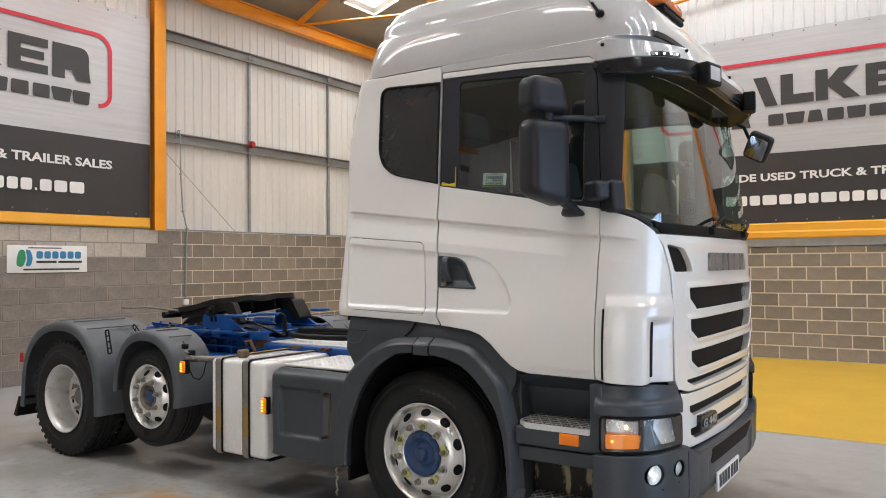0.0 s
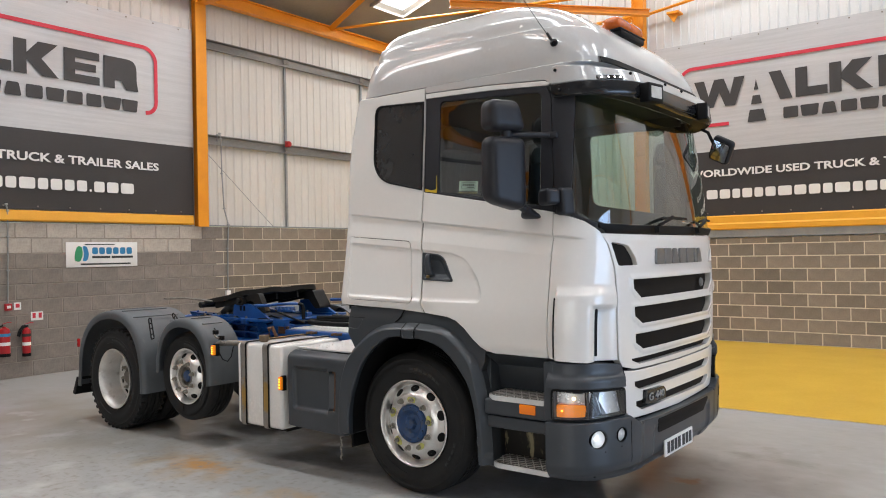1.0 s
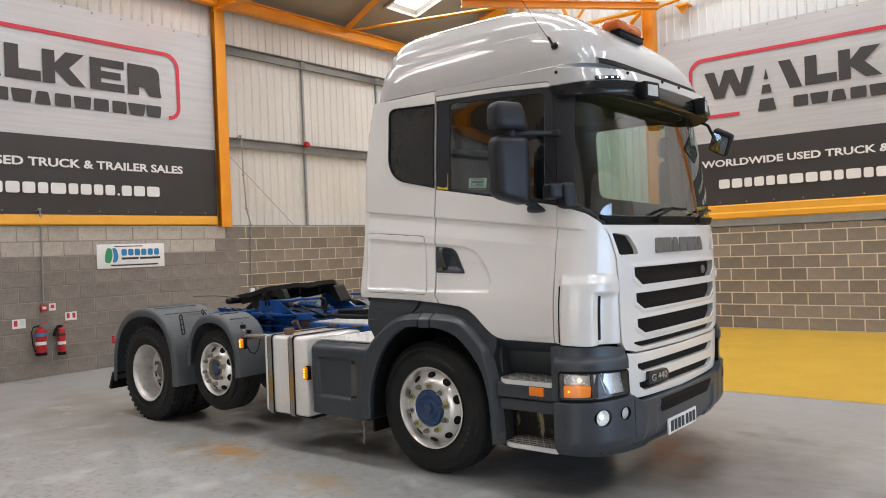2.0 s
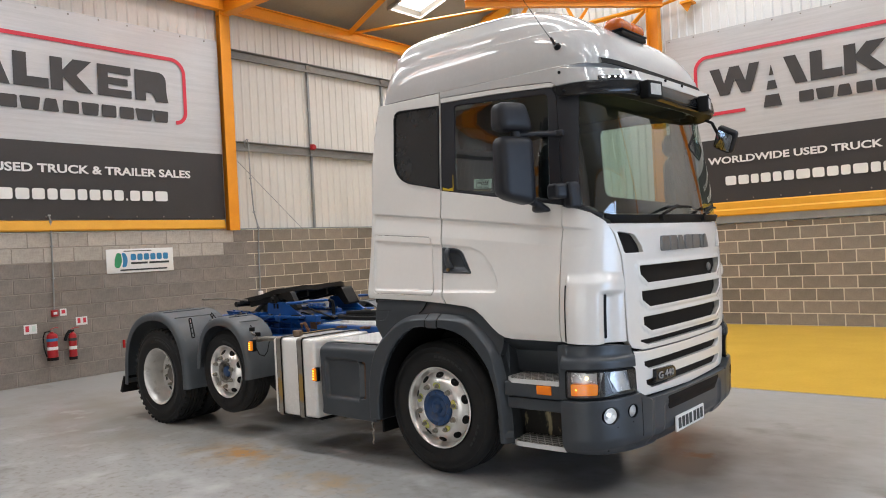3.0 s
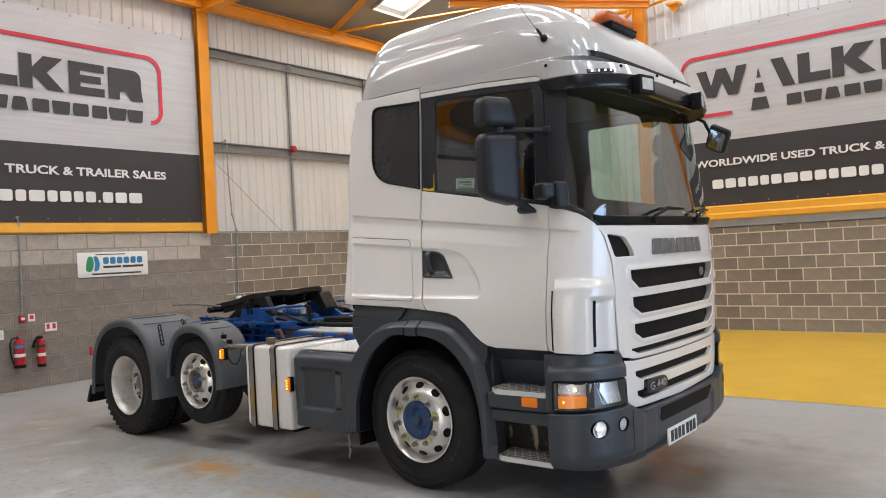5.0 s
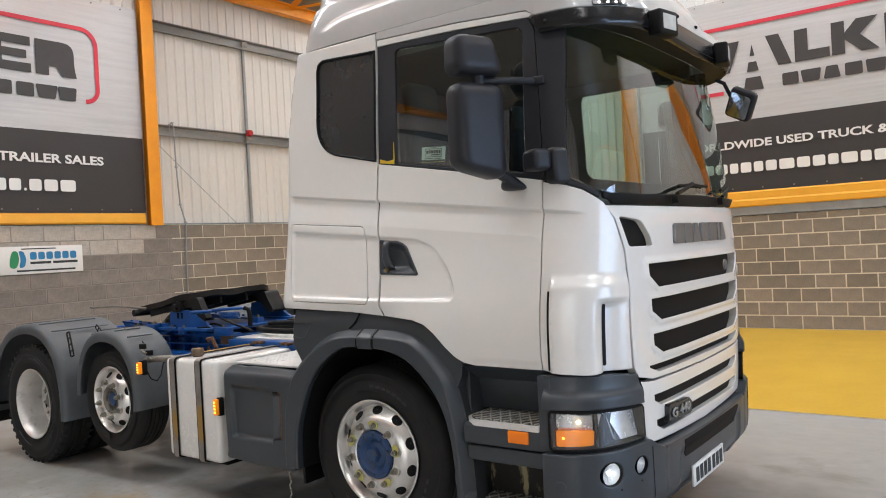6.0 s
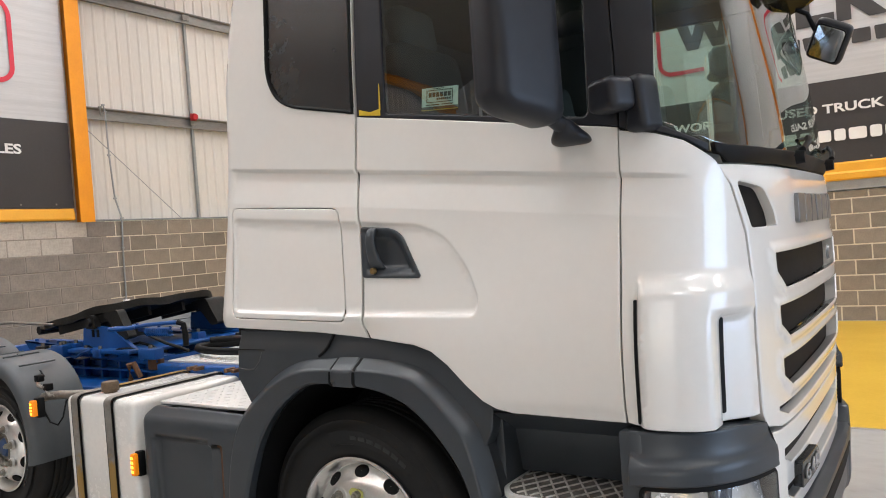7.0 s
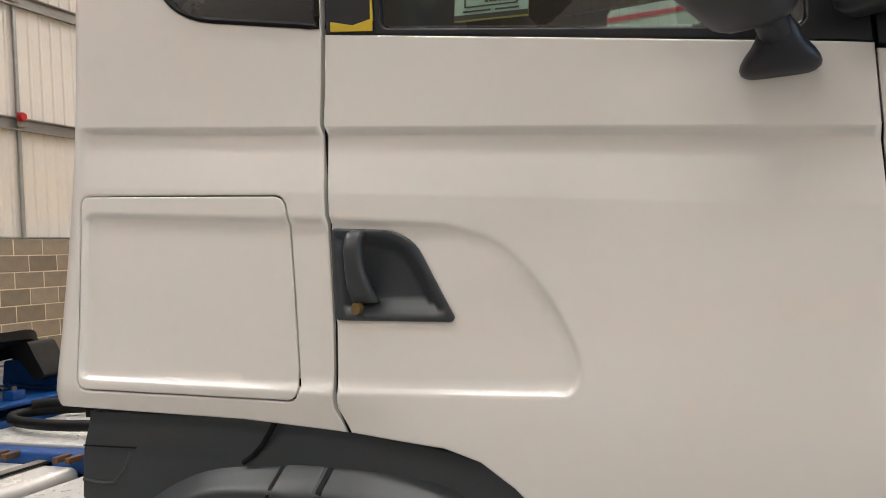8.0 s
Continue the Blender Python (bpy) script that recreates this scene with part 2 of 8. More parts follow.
BLOCKGREY = material("painted_grey_block", (0.262, 0.226, 0.195), (0.148, 0.127, 0.110), (0.75, 0.9), scale=3.5, fine=34, bump=0.005, spread=0.09, contrast=(0.34, 0.66), stain=((0.13, 0.12, 0.11), 2.0, 0.58, 0.85))
BLOCKPALE = material("pale_painted_block", (0.48, 0.43, 0.37), (0.31, 0.28, 0.25), (0.75, 0.9), scale=4, fine=34, bump=0.005, spread=0.08)
MORTAR = material("cream_mortar", (0.66, 0.58, 0.46), (0.55, 0.475, 0.37), (0.85, 0.95), scale=8, fine=90, bump=0.002)
MORTARGREY = material("grey_mortar", (0.31, 0.27, 0.235), (0.25, 0.215, 0.19), (0.85, 0.95), scale=8, fine=90, bump=0.002)
FLOOR = material("grey_painted_concrete", (0.43, 0.427, 0.418), (0.33, 0.326, 0.316), (0.12, 0.34), scale=0.7, fine=9, bump=0.0003, contrast=(0.3, 0.7), stain=((0.21, 0.195, 0.175), 1.1, 0.57, 0.80), squash=(0.7, 1.2, 1))
# rusty stain on the floor beside the tank, and a broad dark brown patch under the chassis
def spill_or_shade(m, x, y, sx, sy, rgb, size, lo, hi):
    N, L = m.node_tree.nodes, m.node_tree.links; b = N["Principled BSDF"]
    tc = N.new("ShaderNodeTexCoord"); mp = N.new("ShaderNodeMapping"); mp.vector_type = "TEXTURE"
    mp.inputs["Location"].default_value, mp.inputs["Scale"].default_value = (x, y, 0), (sx, sy, 1)
    g = N.new("ShaderNodeTexGradient"); g.gradient_type = "SPHERICAL"
    n = N.new("ShaderNodeTexNoise"); n.inputs["Scale"].default_value, n.inputs["Detail"].default_value = size, 6
    mul = N.new("ShaderNodeMath"); mul.operation = "MULTIPLY"; r = N.new("ShaderNodeMapRange"); r.inputs["From Min"].default_value, r.inputs["From Max"].default_value = lo, hi
    x_ = N.new("ShaderNodeMix"); x_.data_type = "RGBA"; x_.inputs[7].default_value = (*rgb, 1)
    L.new(tc.outputs["Object"], mp.inputs[0]); L.new(mp.outputs[0], g.inputs[0]); L.new(tc.outputs["Object"], n.inputs["Vector"])
    L.new(g.outputs["Fac"], mul.inputs[0]); L.new(n.outputs["Fac"], mul.inputs[1]); L.new(mul.outputs[0], r.inputs["Value"]); L.new(r.outputs[0], x_.inputs[0])
    old = b.inputs["Base Color"].links[0].from_socket; L.new(old, x_.inputs[6]); L.new(x_.outputs[2], b.inputs["Base Color"])
spill_or_shade(FLOOR, -2.0, -0.45, 1.5, 0.8, (0.40, 0.31, 0.22), 4.0, 0.22, 0.50)
spill_or_shade(FLOOR, -1.95, -0.43, 0.75, 0.36, (0.52, 0.29, 0.12), 6.0, 0.22, 0.48)
spill_or_shade(FLOOR, -0.6, -0.65, 1.2, 0.6, (0.42, 0.32, 0.22), 5.0, 0.26, 0.55)
spill_or_shade(FLOOR, -1.5, 1.35, 4.2, 1.5, (0.16, 0.130, 0.102), 2.0, 0.14, 0.42)
spill_or_shade(FLOOR, -4.6, 0.0, 4.6, 2.6, (0.29, 0.26, 0.22), 1.3, 0.20, 0.52)
spill_or_shade(FLOOR, -2.0, -2.2, 26.0, 26.0, (0.30, 0.283, 0.262), 16.0, 0.49, 0.70)
spill_or_shade(FLOOR, -1.0, -2.0, 26.0, 26.0, (0.50, 0.495, 0.485), 2.1, 0.50, 0.68)
# shadow under and ahead of the bumper, painted into the floor's base colour
spill_or_shade(FLOOR, 1.35, 1.15, 2.2, 2.2, (0.165, 0.143, 0.125), 1.4, 0.08, 0.50)
spill_or_shade(FLOOR, 1.52, 1.38, 0.34, 0.30, (0.20, 0.12, 0.08), 9.0, 0.28, 0.48)
GRIME = material("grimy_step_well", (0.014, 0.013, 0.011), (0.026, 0.023, 0.018), (0.5, 0.8), scale=14, fine=90, bump=0.002, stain=((0.40, 0.34, 0.20), 11.0, 0.54, 0.61), squash=(1, 1, 0.35))
TREADDARK = material("dirty_tread_recess", (0.16, 0.15, 0.135), (0.075, 0.07, 0.06), (0.5, 0.7), scale=20, fine=90, stain=((0.03, 0.028, 0.025), 16.0, 0.5, 0.65))
TREADRIB = material("worn_tread_rib", (0.62, 0.61, 0.58), (0.40, 0.385, 0.35), (0.35, 0.5), metal=0.3, scale=22, fine=90, stain=((0.16, 0.13, 0.10), 14.0, 0.54, 0.66))
STRAP = material("worn_metal_strap", (0.34, 0.32, 0.29), (0.22, 0.20, 0.18), (0.35, 0.5), metal=0.6, scale=7, fine=60, stain=((0.40, 0.25, 0.07), 2.6, 0.53, 0.60))
YELLOWFLOOR = material("yellow_floor_paint", (0.68, 0.42, 0.035), (0.60, 0.36, 0.03), (0.25, 0.42), scale=1.2, fine=25, stain=((0.5, 0.33, 0.05), 1.5, 0.62, 0.9))
OUTSIDE = material("tarmac_outside", (0.10, 0.10, 0.10), (0.07, 0.07, 0.07), (0.8, 0.9), scale=3, fine=80)
EXTRED = material("red_extinguisher_paint", (0.42, 0.015, 0.02), (0.36, 0.012, 0.016), (0.25, 0.4), scale=8)

# ---------------------------------------------------------------- building tools
from mathutils.bvhtree import BVHTree
def mesh_of(bm, name, m, smooth=True, angle=38):
    bmesh.ops.recalc_face_normals(bm, faces=bm.faces[:])
    me = bpy.data.meshes.new(name); bm.to_mesh(me); bm.free()
    if m is not None: me.materials.append(m)
    if smooth:
        me.shade_smooth(); me.set_sharp_from_angle(angle=radians(angle))
    return me


def part(name, bm, m, parent=None, label="", smooth=True, angle=38, at=None):
    """Links a bmesh (or a mesh) as one object under a thing or under a part."""
    me = bm if isinstance(bm, bpy.types.Mesh) else mesh_of(bm, name, m, smooth, angle)
    ob = new(name, me)
    if parent is not None: ob.parent = parent
    if at is not None: ob.matrix_basis = at
    return tagged(ob, label) if label else ob


def thing(name, label, category, at=None, group="", kind=""):
    ob = new(name)
    ob.empty_display_size = 0.2
    if at is not None: ob.matrix_world = at
    return tagged(ob, label, category, group, kind)


def box(bm, x0, y0, z0, x1, y1, z1, r=0.0, seg=2):
    g = bmesh.ops.create_cube(bm, size=1.0)
    vs = g["verts"]
    bmesh.ops.transform(bm, verts=vs, matrix=Matrix.LocRotScale(((x0 + x1) / 2, (y0 + y1) / 2, (z0 + z1) / 2), None, (abs(x1 - x0), abs(y1 - y0), abs(z1 - z0))))
    if r:
        es = list({e for v in vs for e in v.link_edges})
        bmesh.ops.bevel(bm, geom=es, offset=r, segments=seg, profile=0.5, affect="EDGES")
    return vs


def boxed(x0, y0, z0, x1, y1, z1, r=0.0, seg=2):
    bm = bmesh.new(); box(bm, x0, y0, z0, x1, y1, z1, r, seg)
    return bm


def tube(bm, pts, r, seg=10, closed=False):
    """A round bar along points."""
    pts = [Vector(p) for p in pts]
    n = len(pts); rings = []
    up = Vector((0, 0, 1))
    for i, p in enumerate(pts):
        a = pts[(i - 1) % n] if closed or i else p
        b = pts[(i + 1) % n] if closed or i < n - 1 else p
        d = (b - a).normalized()
        side = d.cross(up if abs(d.z) < 0.95 else Vector((1, 0, 0))).normalized(); u2 = side.cross(d).normalized()
        rings.append([bm.verts.new(p + side * (r * math.cos(k * math.tau / seg)) + u2 * (r * math.sin(k * math.tau / seg))) for k in range(seg)])
    for i in range(n if closed else n - 1):
        a, b = rings[i], rings[(i + 1) % n]
        for k in range(seg): bm.faces.new((a[k], a[(k + 1) % seg], b[(k + 1) % seg], b[k]))
    if not closed:
        bm.faces.new(rings[0][::-1]); bm.faces.new(rings[-1])
    return bm


def turned(profile, seg=48, arc=math.tau, start=0.0):
    """A body of revolution round the y axis from (radius, y) points."""
    bm = bmesh.new(); full = abs(arc - math.tau) < 1e-6
    cols = seg if full else seg + 1
    rows = [[bm.verts.new((r * math.cos(start + arc * k / seg), y, r * math.sin(start + arc * k / seg))) for k in range(cols)] for r, y in profile]
    for i in range(len(rows) - 1):
        for k in range(seg):
            j = (k + 1) % cols
            bm.faces.new((rows[i][k], rows[i][j], rows[i + 1][j], rows[i + 1][k]))
    bmesh.ops.remove_doubles(bm, verts=bm.verts[:], dist=1e-5)
    return bm


def prism(poly, d0, d1, axis="y"):
    """A plate of the outline poly, in (x, z) for axis y, (y, z) for axis x, (x, y) for axis z, from d0 to d1."""
    bm = bmesh.new()
    put = {"y": lambda a, b, d: (a, d, b), "x": lambda a, b, d: (d, a, b), "z": lambda a, b, d: (a, b, d)}[axis]
    lo = [bm.verts.new(put(a, b, d0)) for a, b in poly]; hi = [bm.verts.new(put(a, b, d1)) for a, b in poly]
    bm.faces.new(lo); bm.faces.new(hi[::-1])
    for i in range(len(poly)):
        j = (i + 1) % len(poly); bm.faces.new((lo[i], hi[i], hi[j], lo[j]))
    return bm


def soften(bm, r, seg=2, angle=30):
    es = [e for e in bm.edges if len(e.link_faces) == 2 and e.calc_face_angle(0) > radians(angle)]
    bmesh.ops.bevel(bm, geom=es, offset=r, segments=seg, profile=0.5, affect="EDGES")
    return bm


def rounded(poly, radii, n=6):
    """The outline with its corners rounded; radii: one number or one for each corner."""
    out = []; k = len(poly)
    rs = radii if isinstance(radii, (list, tuple)) else [radii] * k
    for i in range(k):
        p, a, b = (Vector(poly[j % k]).to_2d() for j in (i, i - 1, i + 1))
        r = rs[i]
        if r <= 0: out.append(tuple(p)); continue
        da, db = (a - p), (b - p); la, lb = da.length, db.length; da.normalize(); db.normalize()
        r = min(r, la * 0.48, lb * 0.48)
        for j in range(n + 1):
            t = j / n
            q = (p + da * r) * (1 - t) ** 2 + p * 2 * t * (1 - t) + (p + db * r) * t ** 2
            out.append(tuple(q))
    return out


def text_mesh(text, height, depth=0.004, name="lettering", stretch=1.0, weight=0.0):
    """Letters in Blender's own font as a mesh in the xz plane, standing on z = 0, facing -y; also gives the width."""
    cu = bpy.data.curves.new(name, "FONT"); cu.body = text; cu.size = 1.0; cu.extrude = 0.0; cu.resolution_u = 3; cu.offset = weight
    ob = new(name, cu); dg = bpy.context.evaluated_depsgraph_get()
    me = bpy.data.meshes.new_from_object(ob.evaluated_get(dg)); bpy.data.objects.remove(ob)
    bm = bmesh.new(); bm.from_mesh(me); bpy.data.meshes.remove(me)
    s = height / 0.73
    bmesh.ops.transform(bm, verts=bm.verts[:], matrix=pose(0, 0, 0, 90) @ Matrix.Diagonal((s * stretch, s, s, 1)))
    g = bmesh.ops.extrude_face_region(bm, geom=bm.faces[:])
    bmesh.ops.translate(bm, verts=[v for v in g["geom"] if isinstance(v, bmesh.types.BMVert)], vec=(0, -depth, 0))
    xs = [v.co.x for v in bm.verts]
    bmesh.ops.translate(bm, verts=bm.verts[:], vec=(-min(xs), 0, 0))
    return bm, max(xs) - min(xs)


def pieces(bm):
    """The separate shells of a bmesh, each as a bmesh of its own."""
    seen, out = set(), []
    for v0 in bm.verts:
        if v0 in seen: continue
        stack, shell = [v0], []
        seen.add(v0)
        while stack:
            v = stack.pop(); shell.append(v)
            for e in v.link_edges:
                o = e.other_vert(v)
                if o not in seen: seen.add(o); stack.append(o)
        nb = bmesh.new(); new_v = {v: nb.verts.new(v.co) for v in shell}
        for f in {f for v in shell for f in v.link_faces}: nb.faces.new([new_v[v] for v in f.verts])
        out.append(nb)
    return out


def bars(widths, height, gap, depth=0.004):
    """Plain bars in a row, in place of lettering: the xz plane, facing -y."""
    bm = bmesh.new(); x = 0.0
    for w in widths:
        if w > 0: box(bm, x, -depth, 0, x + w, 0, height)
        x += abs(w) + gap
    return bm, x - gap


# patches of a curved skin, from an outline in its own two coordinates
def _dense(poly, step):
    out = []
    for i in range(len(poly)):
        a, b = np.array(poly[i], float), np.array(poly[(i + 1) % len(poly)], float)
        n = max(1, int(math.ceil(np.linalg.norm(b - a) / step)))
        out += [a + (b - a) * k / n for k in range(n)]
    keep = [p for i, p in enumerate(out) if np.linalg.norm(p - out[i - 1]) > 1e-5]
    return np.array(keep)


def _inside(pts, poly):
    x, y = pts[:, 0], pts[:, 1]; res = np.zeros(len(pts), bool); j = len(poly) - 1
    for i in range(len(poly)):
        (xi, yi), (xj, yj) = poly[i], poly[j]
        if yi != yj: res ^= ((yi > y) != (yj > y)) & (x < (xj - xi) * (y - yi) / (yj - yi) + xi)
        j = i
    return res


def _area(p): return 0.5 * np.sum(p[:, 0] * np.roll(p[:, 1], -1) - np.roll(p[:, 0], -1) * p[:, 1])


def _inset(p, d):
    """Moves a dense outline to its left by d (inwards for one that runs anticlockwise)."""
    t = np.roll(p, -1, 0) - np.roll(p, 1, 0); t /= np.linalg.norm(t, axis=1)[:, None] + 1e-12
    return p + d * np.stack([-t[:, 1], t[:, 0]], 1)


def patch(name, outer, holes, surf, m, parent, step=0.03, rim=0.005, drop=0.003, thick=0.02, label="", outward=(0, 0, 0), lines=()):
    """A panel of the skin surf(u, v) -> points, cut to the outline outer with holes, with rolled edges and a turned-in flange."""
    from mathutils.geometry import delaunay_2d_cdt
    loops = []
    for k, poly in enumerate([outer] + list(holes)):
        p = _dense(poly, step)
        if (_area(p) > 0) != (k == 0): p = p[::-1]
        loops.append(p)
    rings = [_inset(p, rim) for p in loops]
    lo, hi = loops[0].min(0), loops[0].max(0)
    gx, gy = np.meshgrid(np.arange(lo[0] + step / 2, hi[0], step), np.arange(lo[1] + step / 2, hi[1], step))
    g = np.stack([gx.ravel(), gy.ravel()], 1)
    ok = _inside(g, _inset(loops[0], rim + step * 0.4))
    for p in loops[1:]: ok &= ~_inside(g, _inset(p, rim + step * 0.4))
    pts, edges, n_b = [], [], 0
    for p in loops: 
        edges += [(n_b + i, n_b + (i + 1) % len(p)) for i in range(len(p))]; pts.append(p); n_b += len(p)
    n = n_b
    for p in rings:
        edges += [(n + i, n + (i + 1) % len(p)) for i in range(len(p))]; pts.append(p); n += len(p)
    flow = []
    for ln in lines:                       # folds of the pressing: rows of vertices along them
        for i in range(len(ln) - 1):
            a, b = np.array(ln[i], float), np.array(ln[i + 1], float); k = max(1, int(math.ceil(np.linalg.norm(b - a) / (step * 0.7))))
            flow += [a + (b - a) * j / k for j in range(k)]
    if flow:
        flow = np.array(flow); fo = _inside(flow, _inset(loops[0], rim + 0.004))
        for p in loops[1:]: fo &= ~_inside(flow, _inset(p, rim + 0.004))
        flow = flow[fo]
        gg = g[ok]
        far = np.min(np.linalg.norm(gg[:, None, :] - flow[None, :, :], axis=2), axis=1) > step * 0.45 if len(flow) else np.ones(len(gg), bool)
        pts += [flow, gg[far]]
    else: pts.append(g[ok])
    allp = np.concatenate(pts)
    vs, es, fs, ov, oe, of = delaunay_2d_cdt([Vector(p) for p in allp], edges, [], 0, 1e-6)
    uv = np.array([tuple(v) for v in vs]); tri = np.array([f for f in fs if len(f) == 3])
    mid = uv[tri].mean(1); keep = _inside(mid, loops[0])
    for p in loops[1:]: keep &= ~_inside(mid, p)
    tri = tri[keep]
    bound = np.zeros(len(uv), bool)
    for i, src in enumerate(ov): bound[i] = any(s < n_b for s in src)
    P = surf(uv[:, 0], uv[:, 1]); e = 0.0015
    nrm = np.cross(surf(uv[:, 0] + e, uv[:, 1]) - surf(uv[:, 0] - e, uv[:, 1]), surf(uv[:, 0], uv[:, 1] + e) - surf(uv[:, 0], uv[:, 1] - e))
    nrm /= np.linalg.norm(nrm, axis=1)[:, None] + 1e-12
    centre = np.array(outward)
    if np.sum(nrm.mean(0) * (P.mean(0) - centre)) < 0: nrm = -nrm
    a, b, c = P[tri[:, 0]], P[tri[:, 1]], P[tri[:, 2]]
    flip = np.sum(np.cross(b - a, c - a) * nrm[tri].mean(1), 1) < 0
    tri[flip] = tri[flip][:, ::-1]
    P = P - nrm * (drop * bound)[:, None]
    # flange along the border
    seen = {}
    for t in tri:
        for i in range(3):
            q, r = int(t[i]), int(t[(i + 1) % 3])
            if (r, q) in seen: seen.pop((r, q))
            else: seen[(q, r)] = 1
    low, verts = {}, [tuple(p) for p in P]
    for q, r in seen:
        for v in (q, r):
            if v not in low:
                low[v] = len(verts); verts.append(tuple(P[v] - nrm[v] * thick))
    faces = [tuple(int(i) for i in t) for t in tri] + [(r, q, low[q], low[r]) for q, r in seen]
    me = bpy.data.meshes.new(name); me.from_pydata(verts, [], faces); me.materials.append(m)
    me.shade_smooth()
    nf = len(tri); norms = []
    out = {}
    for q, r in seen:
        d = np.cross(P[r] - P[q], nrm[q]); d /= np.linalg.norm(d) + 1e-12
        for v in (q, r): out[v] = out.get(v, 0) + d
    for t in tri:
        for v in t:
            w = nrm[v] + 0.9 * out[v] / (np.linalg.norm(out[v]) + 1e-9) if v in out else nrm[v]
            norms.append(tuple(w / np.linalg.norm(w)))
    for q, r in seen:
        for v in (r, q, q, r):
            w = out[v] / (np.linalg.norm(out[v]) + 1e-9); norms.append(tuple(w))
    me.normals_split_custom_set(norms)
    ob = new(name, me); ob.parent = parent
    return tagged(ob, label) if label else ob
# ---- the cab's skin: a plan outline that changes with height
XC, NEXP = 1.15, 3.5
_W = [(0.2, 1.20), (1.0, 1.20), (1.34, 1.195), (1.58, 1.155), (1.8, 1.12), (2.0, 1.095), (2.4, 1.07), (2.75, 1.045), (3.0, 1.035), (3.3, 1.0)]
_A = [(0.2, 0.45), (0.9, 0.472), (1.2, 0.482), (1.85, 0.488), (1.95, 0.484), (2.4, 0.43), (2.75, 0.37), (2.95, 0.333), (3.3, 0.25)]
_R = [(0.2, -0.572), (1.4, -0.572), (2.2, -0.572), (2.5, -0.562), (2.7, -0.536), (2.85, -0.503), (2.95, -0.476), (3.3, -0.40)]


def smooth_table(rows):
    """Cubic interpolation through rows of (z, value)."""
    zs, vs = np.array(rows, float).T
    m = np.gradient(vs, zs)
    def f(z):
        z = np.clip(z, zs[0], zs[-1])
        i = np.clip(np.searchsorted(zs, z) - 1, 0, len(zs) - 2)
        h = zs[i + 1] - zs[i]; t = (z - zs[i]) / h
        return (2*t**3 - 3*t**2 + 1) * vs[i] + (t**3 - 2*t**2 + t) * h * m[i] + (-2*t**3 + 3*t**2) * vs[i + 1] + (t**3 - t**2) * h * m[i + 1]
    return f

half_width, nose, back = smooth_table(_W), smooth_table(_A), smooth_table(_R)
_th = np.linspace(0, 1, 2001) ** 2 * (np.pi / 2)
_th = np.unique(np.concatenate([_th, np.pi / 2 - _th]))
_cx, _cy = np.sin(_th) ** (2 / NEXP), np.cos(_th) ** (2 / NEXP)
_arc = np.concatenate([[0], np.cumsum(np.hypot(np.diff(_cx) * 0.5, np.diff(_cy) * 1.1))])
NOSE_LEN = float(_arc[-1])
RC = 0.05


def skin(u, z):
    """Point of the skin (left half, y > 0) at the girth u and the height z. u is x along the side and runs round the nose from XC on."""
    u, z = np.asarray(u, float), np.asarray(z, float)
    w, a, r = half_width(z), nose(z), back(z)
    s = np.clip(u - XC, 0, NOSE_LEN)
    x = np.where(u <= XC, u, XC + a * np.interp(s, _arc, _cx))
    y = np.where(u <= XC, w, w * np.interp(s, _arc, _cy))
    th = np.clip((r + RC - u) / RC, 0, 1) * (np.pi / 2)
    near = u < r + RC
    x = np.where(near, r + RC - RC * np.sin(th), x)
    y = np.where(near, w - RC * (1 - np.cos(th)), y)
    return np.stack([x, y, z + 0 * u], -1)


def girth(y, z):
    """The girth u of the front at the distance y from the middle."""
    return XC + np.interp(-np.abs(y) / half_width(z), -_cy[::1], _arc)

# ---------------------------------------------------------------- the hall
LX, RY = -8.37, 10.40           # faces of the long wall and of the gable wall
WALL_L, WALL_R = 2.32, 1.93     # tops of their blockwork


def structure(name, bm, m, label, category, smooth=False):
    return tagged(part(name, bm, m, None, "", smooth), label, category, "", "structure")

floor_ob = structure("floor", boxed(-8.8, -14.2, -0.25, 16.2, 10.8, 0.0), FLOOR, "worn grey painted concrete hall floor with stains and a coloured-in bumper shadow", "floor")
structure("floor_bay_yellow", boxed(-8.3, 4.2, 0.0, 16.0, RY - 0.01, 0.004), YELLOWFLOOR, "yellow painted floor bay along the gable wall", "floor")
structure("floor_joint_strip", boxed(-8.3, 4.165, 0.0, 16.0, 4.2, 0.003), MORTARGREY, "dark grey joint along the yellow floor", "floor")
structure("ground", boxed(-80, -80, -0.4, 80, 80, -0.26), OUTSIDE, "dark tarmac yard outside the hall", "ground")
wall_left = structure("wall_left", boxed(LX - 0.20, -14.0, 0.0, LX - 0.006, RY + 0.2, WALL_L - 0.01), MORTARGREY, "grey painted concrete blockwork wall", "wall")
wall_right = structure("wall_right", boxed(LX + 0.0, RY + 0.0035, 0.0, 16.0, RY + 0.2, WALL_R), MORTAR, "bare concrete blockwork gable wall with cream joints", "wall")
structure("wall_front", boxed(16.0, -14.0, 0.0, 16.2, -2.4, 7.0), CLADW, "plain white clad end wall", "wall")
structure("wall_front_far", boxed(16.0, 4.9, 0.0, 16.2, 10.6, 7.0), CLADW, "plain white clad end wall", "wall")
structure("wall_front_head", boxed(16.0, -2.4, 4.8, 16.2, 4.9, 7.0), CLADW, "plain white clad wall over the loading door", "wall")
structure("wall_back", boxed(-8.6, -14.2, 0.0, 3.4, -14.0, 10.6), CLADW, "plain white clad back wall", "wall")
structure("wall_back_side", boxed(10.4, -14.2, 0.0, 16.2, -14.0, 10.6), CLADW, "plain white clad back wall", "wall")
